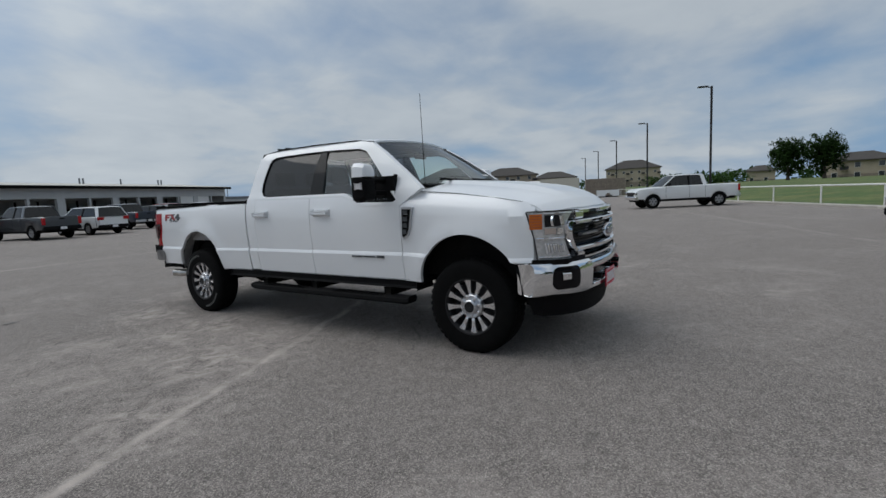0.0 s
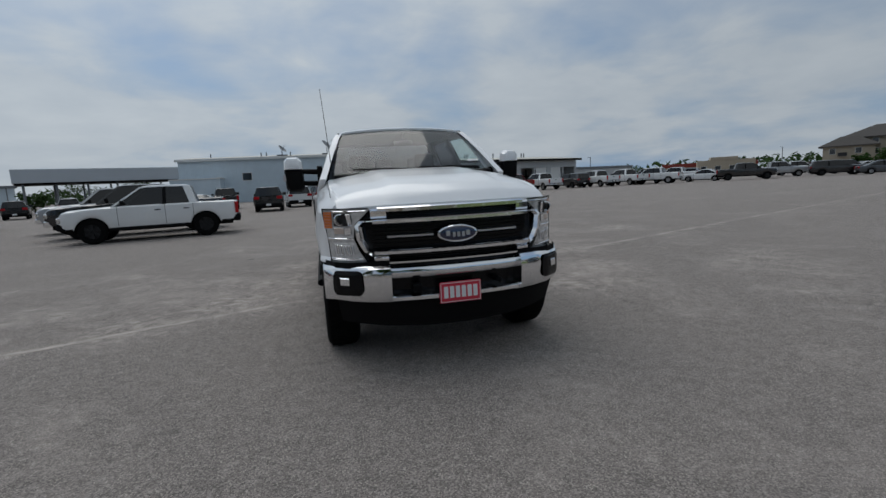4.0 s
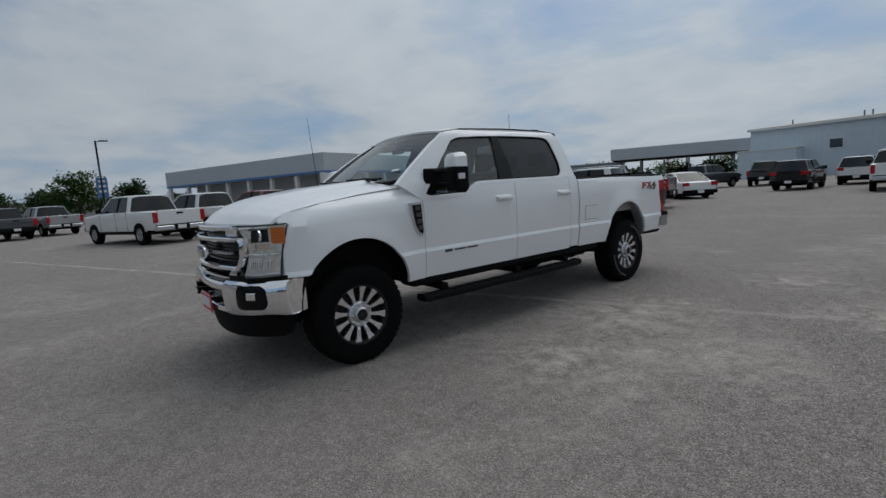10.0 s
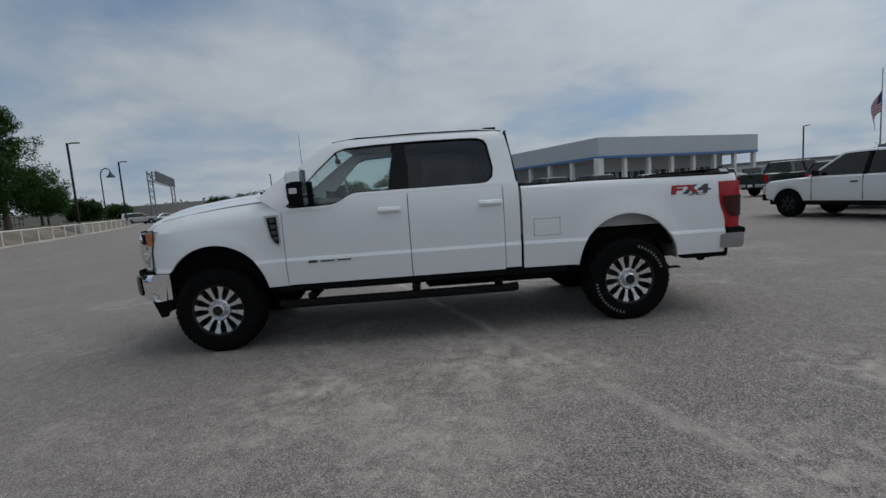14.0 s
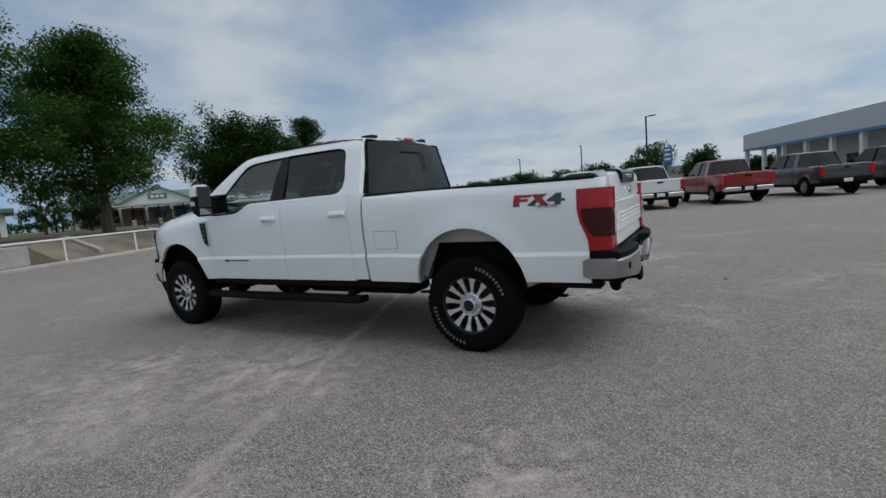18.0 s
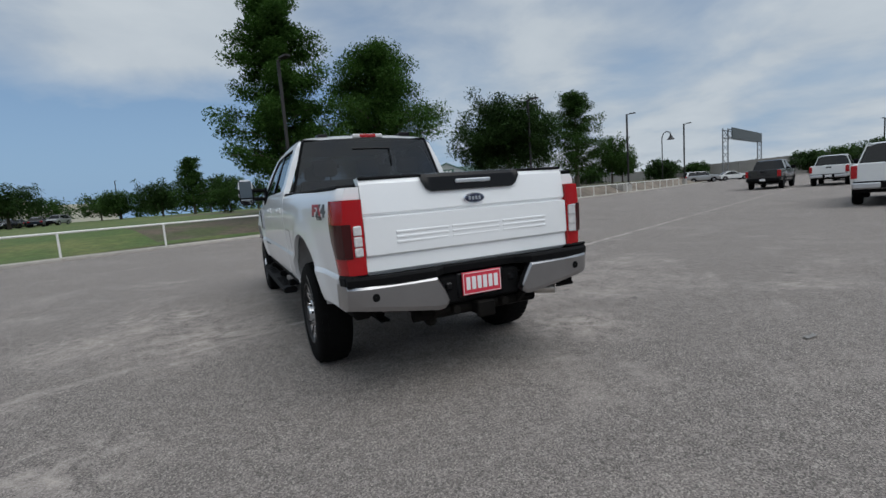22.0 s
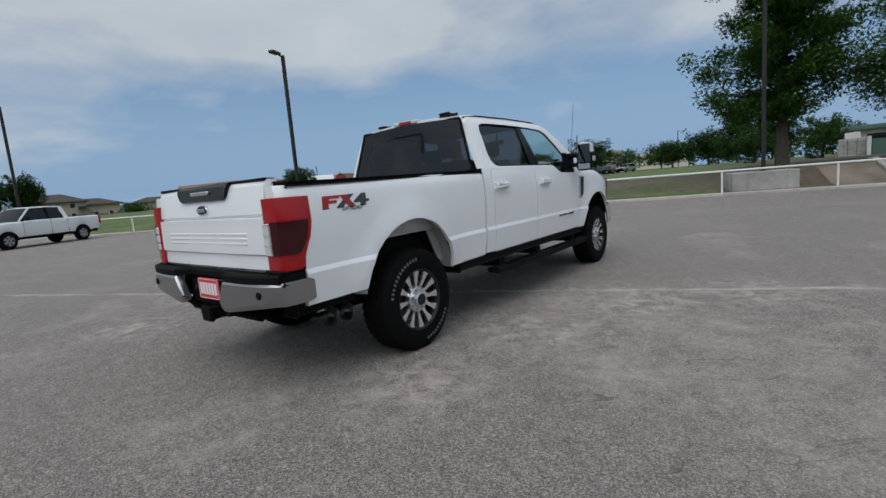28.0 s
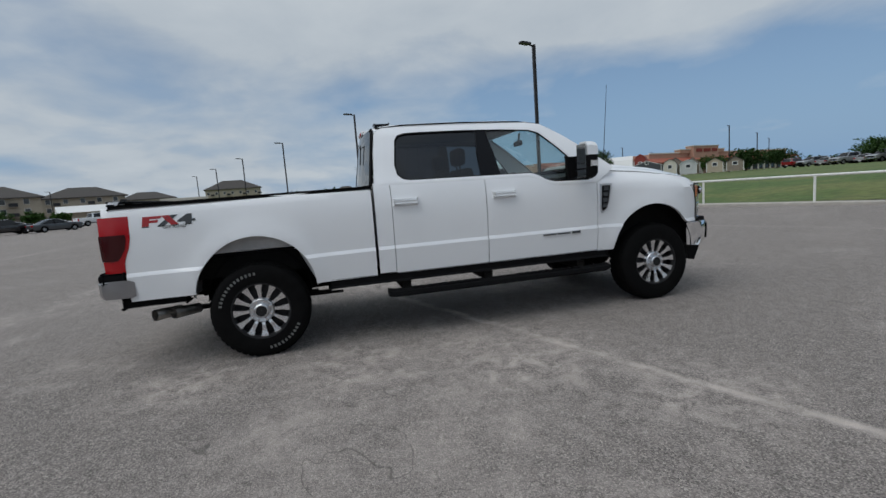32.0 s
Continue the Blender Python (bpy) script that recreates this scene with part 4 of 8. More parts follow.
def dealer_plate(y, z, face, parent):
    """A red plate with one pale word, shown as upright bars."""
    bm = bmesh.new()
    add_box(bm, (-0.158, y - 0.006, z - 0.078), (0.158, y + 0.006, z + 0.078), 0.004)
    pl = part("dealer_plate", bm, M_plate_red, parent, "red plate with a white word, shown as bars")
    for i in range(6):
        x = -0.112 + 0.045 * i
        bm = bmesh.new()
        ys = sorted((y + face * 0.0055, y + face * 0.009))
        add_box(bm, (x - 0.016, ys[0], z - 0.042), (x + 0.016, ys[1], z + 0.045), 0.003)
        add = part("plate_bar", bm, M_plate_white, pl)
    bm = bmesh.new()
    ys = sorted((y + face * 0.004, y + face * 0.008))
    for a in ((-0.152, -0.072, 0.152, -0.068), (-0.152, 0.068, 0.152, 0.072), (-0.152, -0.072, -0.148, 0.072), (0.148, -0.072, 0.152, 0.072)):
        add_box(bm, (a[0], ys[0], z + a[1]), (a[2], ys[1], z + a[3]))
    part("plate_border", bm, M_plate_white, pl)
    return pl


dealer_plate(-2.985, 0.568, -1, truck)

# ---- rear end ----
rows = []
TG = ((0.835, 3.10), (0.86, 3.125), (0.948, 3.118), (0.962, 3.137), (1.0, 3.137), (1.192, 3.132), (1.198, 3.104), (1.208, 3.104), (1.22, 3.121), (1.36, 3.105), (1.40, 3.098), (1.44, 3.07))
for z, y in TG:
    rows.append([Vector((0.81 * k / 10, y - 0.012 * abs(k / 10) ** 3, z)) for k in range(-10, 11)])
tg = grid("tailgate", rows, M_white, truck, "white tailgate with a black handle trim", thick=0.08, smooth=25, direction=(0, -1, 0))
box("tailgate_inner", (-0.80, 3.0, 0.85), (0.80, 3.03, 1.40), M_white, truck, bevel=0.01)
for i in range(3):
    for x0, x1 in ((-0.60, -0.22), (-0.19, 0.19), (0.22, 0.60)):
        bm = bmesh.new()
        add_box(bm, (x0, 3.120, 1.02 + 0.032 * i), (x1, 3.1378, 1.036 + 0.032 * i), 0.003)
        part("pressed_rib", bm, M_white, tg)
bm = bmesh.new()
rows = []
for x, lo in ((-0.385, 1.40), (-0.355, 1.345), (-0.32, 1.325), (0.32, 1.325), (0.355, 1.345), (0.385, 1.40)):
    rows.append([Vector((x, 3.09, lo)), Vector((x, 3.128, lo + 0.004)), Vector((x, 3.118, 1.42)), Vector((x, 3.10, 1.442)), Vector((x, 3.04, 1.449)), Vector((x, 3.02, 1.43))])
add_loft(bm, rows)
trim = part("handle_trim", bm, M_gloss, tg, "gloss black handle trim", smooth=30)
bm = bmesh.new()
add_box(bm, (-0.14, 3.118, 1.372), (0.14, 3.138, 1.398), 0.006)
part("release_handle", bm, M_satin, trim)
box("tailgate_cap", (-0.81, 3.0, 1.425), (0.81, 3.085, 1.445), M_black, tg, bevel=0.008)
emb = oval("rear_emblem", (0, 3.11, 1.265), 0.085, 0.036, 0.022, M_chrome, tg, 1)
oval("emblem_field", (0, 3.125, 1.265), 0.076, 0.029, 0.010, M_blue, emb, 1)
bm = bmesh.new()
for x in (-0.04, -0.013, 0.013, 0.04):
    add_box(bm, (x - 0.009, 3.134, 1.253), (x + 0.009, 3.138, 1.277), 0.003)
part("emblem_script", bm, M_satin, emb)
# bed floor and front wall
bm = bmesh.new()
add_box(bm, (-0.82, 0.99, 0.90), (0.82, 3.03, 0.93))
for i in range(9):
    add_box(bm, (-0.72 + 0.18 * i - 0.04, 1.0, 0.93), (-0.72 + 0.18 * i + 0.04, 3.0, 0.945))
part("bed_floor", bm, M_black, truck)
box("bed_front_wall", (-0.84, 0.985, 0.90), (0.84, 1.02, 1.40), M_white, truck, bevel=0.01)
box("bed_front_cap", (-0.86, 0.978, 1.395), (0.86, 1.04, 1.412), M_black, truck, bevel=0.006)
# rear bumper
for s in (1, -1):
    bm = bmesh.new()
    rows = []
    for u, yy, zb in ((0.30, 3.235, 0.60), (0.33, 3.24, 0.575), (0.38, 3.24, 0.57), (0.60, 3.23, 0.60), (0.82, 3.215, 0.63), (0.91, 3.19, 0.64), (0.965, 3.15, 0.64), (0.98, 3.09, 0.64), (0.98, 2.965, 0.64)):
        zt = 0.79 if u > 0.36 else 0.60 + (u - 0.28) * 2.2
        rows.append([Vector((s * (u - 0.01), yy - 0.06, zt - 0.02)), Vector((s * u, yy - 0.015, zt)), Vector((s * u, yy, zt - 0.02)), Vector((s * u, yy - 0.004, zb + 0.03)), Vector((s * u, yy - 0.02, zb)), Vector((s * (u - 0.01), yy - 0.06, zb + 0.01))])
    add_loft(bm, rows)
    rb = part("rear_bumper_end", bm, M_bumper, truck, "brushed chrome rear bumper end", smooth=24)
    bm = bmesh.new()
    add_lathe(bm, ((0.0, 0.026), (0.006, 0.024), (0.008, 0.001)), 14, "y", (s * 0.80, 3.214, 0.715))
    part("parking_sensor", bm, M_black, rb)
    bm = bmesh.new()
    add_tube(bm, (s * 0.35, 3.06, 0.5), (s * 0.35, 3.2, 0.62), 0.03, n=6)
    part("bumper_bracket", bm, M_chassis, truck)
    bm = bmesh.new()
    add_box(bm, (s * 0.78, 2.60, 0.545), (s * 0.905, 3.03, 0.665), 0.02)
    part("splash_panel", bm, M_chassis, truck)
    bm = bmesh.new()
    add_box(bm, (s * 0.80, 2.972, 0.77), (s * 0.968, 3.13, 0.852), 0.012)
    part("bumper_corner_pad", bm, M_black, truck)
bm = bmesh.new()
rows = []
for k in range(-10, 11):
    x = 0.962 * k / 10
    y = 3.15 if abs(k) < 4 else 3.235 - 0.07 * abs(k / 10) ** 6
    y0 = 3.0
    rows.append([Vector((x, y0, 0.822)), Vector((x, y - 0.02, 0.842)), Vector((x, y, 0.828)), Vector((x, y - 0.004, 0.786)), Vector((x, y0, 0.765))])
add_loft(bm, rows)
part("bumper_step", bm, M_black, truck, "black bumper step pad", smooth=25)
box("bumper_centre", (-0.34, 3.0, 0.565), (0.34, 3.135, 0.765), M_black, truck, bevel=0.02)
box("plate_recess", (-0.19, 3.12, 0.60), (0.19, 3.148, 0.772), M_gloss, truck, bevel=0.01)
dealer_plate(3.158, 0.695, 1, truck)
for x in (-0.26, 0.25):
    bm = bmesh.new()
    add_box(bm, (x - 0.03, 3.125, 0.665), (x + 0.03, 3.148, 0.72), 0.012)
    part("bumper_socket", bm, M_gloss, truck)
bm = bmesh.new()
add_box(bm, (-0.055, 2.9, 0.47), (0.055, 3.19, 0.56), 0.01)
add_box(bm, (-0.07, 3.17, 0.46), (0.07, 3.21, 0.57), 0.01)
part("tow_hitch", bm, M_chassis, truck)
for x in (-0.2, 0.2):
    bm = bmesh.new()
    add_tube(bm, (x, 3.08, 0.525), (x, 3.14, 0.525), 0.03, n=10)
    part("chain_loop", bm, M_chassis, truck)
bm = bmesh.new()
add_tube(bm, (-0.5, 3.05, 0.515), (0.5, 3.05, 0.515), 0.045, n=8)
part("hitch_beam", bm, M_chassis, truck)
box("trailer_socket", (0.33, 3.0, 0.43), (0.41, 3.08, 0.55), M_chassis, truck, bevel=0.02)
for dy, dx in ((0.0, 0.0), (0.02, 0.11)):
    bm = bmesh.new()
    c0, c1 = Vector((-0.72, 2.58 + dx * 1.3, 0.465)), Vector((-0.90, 2.74 + dx * 1.3, 0.475))
    add_tube(bm, c0, c1, 0.044, 0.049, 14, caps=False)
    add_tube(bm, c1, c0, 0.041, 0.036, 14, caps=False)
    part("exhaust_tip", bm, M_exhaust, truck, "twin stainless exhaust tip", smooth=True)
tube("exhaust_pipe", (-0.42, 0.4, 0.50), (-0.60, 2.5, 0.52), 0.05, M_chassis, truck)
# chassis
for s in (1, -1):
    box("frame_rail", (s * 0.36, -2.75, 0.52), (s * 0.46, 3.1, 0.68), M_chassis, truck, bevel=0.01)
    for y in (-2.03, 2.03):
        bm = bmesh.new()
        add_tube(bm, (s * 0.62, y + 0.05, 0.40), (s * 0.55, y + 0.12, 0.92), 0.035, n=8)
        part("shock_absorber", bm, M_chassis, truck)
    bm = bmesh.new()
    for i in range(3):
        add_box(bm, (s * 0.52, 1.3 + 0.12 * i, 0.42 + 0.02 * i), (s * 0.59, 2.76 - 0.12 * i, 0.435 + 0.02 * i))
    part("leaf_spring", bm, M_chassis, truck)
for y in (-2.03, 2.03):
    bm = bmesh.new()
    add_tube(bm, (-0.75, y, WHEEL_Z), (0.75, y, WHEEL_Z), 0.055, n=10)
    bmesh.ops.create_uvsphere(bm, u_segments=12, v_segments=8, radius=0.18, matrix=Matrix.Translation((0.15 if y < 0 else 0.0, y, WHEEL_Z)))
    part("axle", bm, M_chassis, truck, smooth=True)
tube("drive_shaft", (0.02, -0.6, 0.58), (0, 1.9, 0.44), 0.05, M_chassis, truck)
box("floor_pan", (-0.88, -1.45, 0.58), (0.88, 0.95, 0.64), M_chassis, truck)
box("engine_bay", (-0.80, -2.6, 0.62), (0.80, -1.45, 1.15), M_chassis, truck)
box("fuel_tank", (0.45, 0.0, 0.42), (0.80, 1.35, 0.62), M_chassis, truck, bevel=0.03)
box("transfer_case", (-0.3, -1.0, 0.42), (0.25, -0.3, 0.66), M_chassis, truck, bevel=0.05)
box("bed_underside", (-0.80, 0.99, 0.70), (0.80, 3.0, 0.89), M_chassis, truck)

# ---- cabin ----
bm = bmesh.new()
rows = []
for x in (-0.86, -0.5, 0, 0.5, 0.86):
    rows.append([Vector((x, -1.50, 1.28)), Vector((x, -1.42, 1.415)), Vector((x, -1.10, 1.40)), Vector((x, -0.98, 1.33)), Vector((x, -1.0, 1.05)), Vector((x, -1.25, 0.8)), Vector((x, -1.5, 0.8))])
add_loft(bm, rows)
part("dashboard", bm, M_dash, truck, smooth=30)
box("centre_console", (-0.17, -1.0, 0.64), (0.17, 0.05, 1.02), M_dash, truck, bevel=0.03)
box("screen", (-0.14, -1.04, 1.18), (0.14, -1.0, 1.36), M_gloss, truck, bevel=0.01)
bm = bmesh.new()
c, tilt = Vector((0.43, -0.80, 1.24)), Matrix.Rotation(radians(62), 3, "X")
ringv = []
for i in range(24):
    a = 2 * math.pi * i / 24
    ringv.append([c + tilt @ Vector(((0.19 + 0.017 * math.cos(b)) * math.cos(a), (0.19 + 0.017 * math.cos(b)) * math.sin(a), 0.017 * math.sin(b))) for b in (0, 1.57, 3.14, 4.71)])
add_loft(bm, ringv + [ringv[0]], caps=False)
for a in (0.2, 2.94, 4.71):
    add_tube(bm, c, c + tilt @ Vector((0.19 * math.cos(a), 0.19 * math.sin(a), 0)), 0.022, n=6)
add_tube(bm, c, c + Vector((0, -0.25, -0.10)), 0.04, n=8)
part("steering_wheel", bm, M_dash, truck, smooth=True)


def seat(x, y, w, parent, heads):
    bm = bmesh.new()
    add_box(bm, (x - w / 2, y - 0.25, 0.78), (x + w / 2, y + 0.27, 0.98), 0.05, segments=2)
    st = part("seat_base", bm, M_seat, parent, smooth=True)
    bm = bmesh.new()
    add_box(bm, (x - w / 2, y + 0.22, 0.95), (x + w / 2, y + 0.37, 1.53), 0.05, m=Matrix.Translation((0, y + 0.3, 0.95)) @ Matrix.Rotation(radians(-9), 4, "X") @ Matrix.Translation((0, -y - 0.3, -0.95)), segments=2)
    part("seat_back", bm, M_seat, parent, smooth=True)
    for hx in heads:
        bm = bmesh.new()
        add_box(bm, (x + hx - 0.13, y + 0.34, 1.56), (x + hx + 0.13, y + 0.46, 1.74), 0.045, segments=2)
        for px in (-0.06, 0.06):
            add_tube(bm, (x + hx + px, y + 0.39, 1.48), (x + hx + px, y + 0.40, 1.6), 0.008, n=6)
        part("headrest", bm, M_seat, parent, smooth=True)


for x in (-0.43, 0.43):
    seat(x, -0.42, 0.52, truck, (0,))
seat(0, 0.42, 1.5, truck, (-0.48, 0.0, 0.48))
bm = bmesh.new()
add_box(bm, (-0.11, -0.93, 1.775), (0.11, -0.90, 1.835), 0.012)
add_tube(bm, (0, -0.92, 1.83), (0, -0.94, 1.92), 0.012, n=6)
part("rear_view_mirror", bm, M_dash, truck)
for s in (1, -1):
    box("door_card", (s * 0.84, -1.30, 0.64), (s * 0.90, 0.80, 1.36), M_dash, truck, bevel=0.02)
rows = [[Vector((0.66 * k / 4, y, 1.925)) for k in range(-4, 5)] for y in (-0.78, 0, 0.86)]
grid("headliner", rows, material("grey_headliner", (0.10, 0.10, 0.10), 0.9), truck)

# ---- wheels ----
def big_wheel(y, s):
    bm = bmesh.new()
    prof = ((-0.13, 0.245), (-0.14, 0.30), (-0.138, 0.36), (-0.125, 0.395), (-0.10, 0.413), (-0.06, 0.420), (0.0, 0.422), (0.06, 0.420), (0.10, 0.413), (0.125, 0.395), (0.138, 0.36), (0.14, 0.30), (0.13, 0.245))
    add_lathe(bm, prof, 56, "x")
    n = 46
    for i in range(n):
        a = 2 * math.pi * i / n
        for x0, x1, da in ((-0.106, -0.072, 0), (-0.065, -0.01, 0.05), (0.01, 0.065, 0.0), (0.072, 0.106, 0.05)):
            m = Matrix.Rotation(a + da, 4, "X") @ Matrix.Translation((0, 0, 0.4155))
            zt = 0.008 if abs(x0 + x1) < 0.1 else 0.003
            vs = [bm.verts.new(m @ Vector((xx, yy, zz))) for xx, yy, zz in ((x0, -0.019, 0), (x1, -0.019, 0), (x1, 0.019, 0), (x0, 0.019, 0), (x0, -0.019, zt), (x1, -0.019, zt), (x1, 0.019, zt), (x0, 0.019, zt))]
            for q4 in ((4, 5, 6, 7), (0, 1, 5, 4), (1, 2, 6, 5), (2, 3, 7, 6), (3, 0, 4, 7)):
                bm.faces.new([vs[j] for j in q4])
    wheel = part("wheel", bm, M_tyre, truck, "black all-terrain tyre on a machined alloy rim", smooth=40)
    wheel.location = (s * 0.845, y, WHEEL_Z)
    wheel.rotation_euler = (random.uniform(0, 6), 0, 0)
    # rim: barrel, dark pockets, bright spokes, hub
    bm = bmesh.new()
    add_lathe(bm, [(s * a, r) for a, r in ((-0.10, 0.235), (0.09, 0.235), (0.11, 0.236), (0.105, 0.228), (0.03, 0.222))], 48, "x")
    part("rim_barrel", bm, M_pocket, wheel, smooth=True)
    bm = bmesh.new()
    add_lathe(bm, [(s * a, r) for a, r in ((0.10, 0.250), (0.132, 0.251), (0.131, 0.241), (0.112, 0.232))], 48, "x")
    part("rim_lip", bm, M_pocket, wheel, smooth=True)
    bm = bmesh.new()
    add_lathe(bm, [(s * a, r) for a, r in ((0.035, 0.224), (0.045, 0.12), (0.055, 0.001))], 40, "x")
    part("rim_pocket", bm, M_pocket, wheel, smooth=True)
    for i in range(12):
        bm = bmesh.new()
        m = Matrix.Rotation(2 * math.pi * i / 12, 4, "X")
        top = [(0.088, 0.085, 0.012), (0.100, 0.13, 0.014), (0.106, 0.18, 0.018), (0.114, 0.225, 0.029), (0.116, 0.241, 0.030)]
        rows = []
        for ax, r, hw in top:
            rows.append([m @ Vector((s * (ax - 0.03), -hw * 1.15, r)), m @ Vector((s * ax, -hw, r)), m @ Vector((s * ax, hw, r)), m @ Vector((s * (ax - 0.03), hw * 1.15, r))])
        add_loft(bm, rows)
        part("spoke", bm, M_machined, wheel)
    bm = bmesh.new()
    add_lathe(bm, [(s * a, r) for a, r in ((0.06, 0.108), (0.105, 0.105), (0.112, 0.098), (0.106, 0.066), (0.135, 0.062), (0.142, 0.054), (0.142, 0.001))], 32, "x")
    part("hub_cap", bm, M_satin, wheel, smooth=30)
    bm = bmesh.new()
    add_lathe(bm, [(s * a, r) for a, r in ((0.1415, 0.048), (0.145, 0.046), (0.145, 0.001))], 20, "x")
    part("hub_disc", bm, M_pocket, wheel)
    for i in range(8):
        a = 2 * math.pi * (i + 0.5) / 8
        bm = bmesh.new()
        add_tube(bm, (s * 0.10, 0.083 * math.cos(a), 0.083 * math.sin(a)), (s * 0.130, 0.083 * math.cos(a), 0.083 * math.sin(a)), 0.013, 0.010, 6)
        part("lug_nut", bm, M_chrome, wheel)
    # raised letters on the tyre wall, as bars
    for start, count in ((0.5, 10), (3.4, 13)) if y > 0 else ():
        bm = bmesh.new()
        for i in range(count):
            a = start + 0.105 * i
            m = Matrix.Rotation(a, 4, "X")
            vs = []
            for r, hw in ((0.322, 0.009), (0.348, 0.010)):
                for t in (-hw, hw):
                    vs.append(m @ Vector((s * (0.1405 if r < 0.33 else 0.1395), t, r)))
            q4 = [bm.verts.new(v) for v in (vs[0], vs[1], vs[3], vs[2])]
            q5 = [bm.verts.new(v - Vector((s * 0.006, 0, 0))) for v in (vs[0], vs[1], vs[3], vs[2])]
            bm.faces.new(q4), bm.faces.new(q5[::-1])
            for k in range(4):
                bm.faces.new((q4[k], q4[(k + 1) % 4], q5[(k + 1) % 4], q5[k]))
        part("raised_lettering", bm, M_letter, wheel, "worn pale raised lettering")


for s in (1, -1):
    for y in (-WHEEL_Y, WHEEL_Y):
        big_wheel(y, s)

# stance of the body on its wheels: cab carried high, long tail, bed drawn in towards the lamps
LIFT = ((-2.9, 0.008), (-2.3, 0.012), (-1.4, 0.034), (1.0, 0.032), (2.2, 0.020), (3.0, 0.012))
NOT_BODY = {"wheel", "rim_barrel", "rim_lip", "rim_pocket", "spoke", "hub_cap", "hub_disc", "lug_nut", "raised_lettering", "exhaust_tip", "running_board", "step_pad", "step_bracket", "axle", "leaf_spring", "shock_absorber", "air_dam"}
for ob in [truck] + list(truck.children_recursive):
    kind_name = ob.name.split(".")[0]
    if ob.type == "MESH" and kind_name not in NOT_BODY:
        decal = kind_name in ("side_decal", "decal_figure", "decal_edge")
        for v in ob.data.vertices:
            k = max(0.0, min(1.0, (v.co.y - 1.5) / 1.4))
            v.co.x *= 1 - 0.042 * k * k * (3 - 2 * k)
            v.co.z += curve_at(LIFT, v.co.y)
            if not decal:
                k = max(0.0, min(1.0, (v.co.y - 2.35) / 0.6))
                v.co.y += 0.084 * k * k * (3 - 2 * k)

# ---- ground, bank, kerb, fence ----
FENCE = [(-98, -57), (-75, -47), (-53.0, -36.4), (-36.0, -29.2), (-19.9, -23.7), (-13.1, -21.2), (-10.4, -20.3), (-7.4, -19.3), (-4.2, -18.2), (-0.6, -17.0), (3.6, -15.5), (6.7, -14.4), (10.0, -13.1), (13.6, -11.8), (17.3, -10.4), (20.9, -8.9), (24.5, -7.3), (28.1, -5.6), (31.7, -3.9), (35.3, -2.3), (52.6, 4.7), (66.9, 10.6), (84, 17.6), (130, 36), (400, 150)]


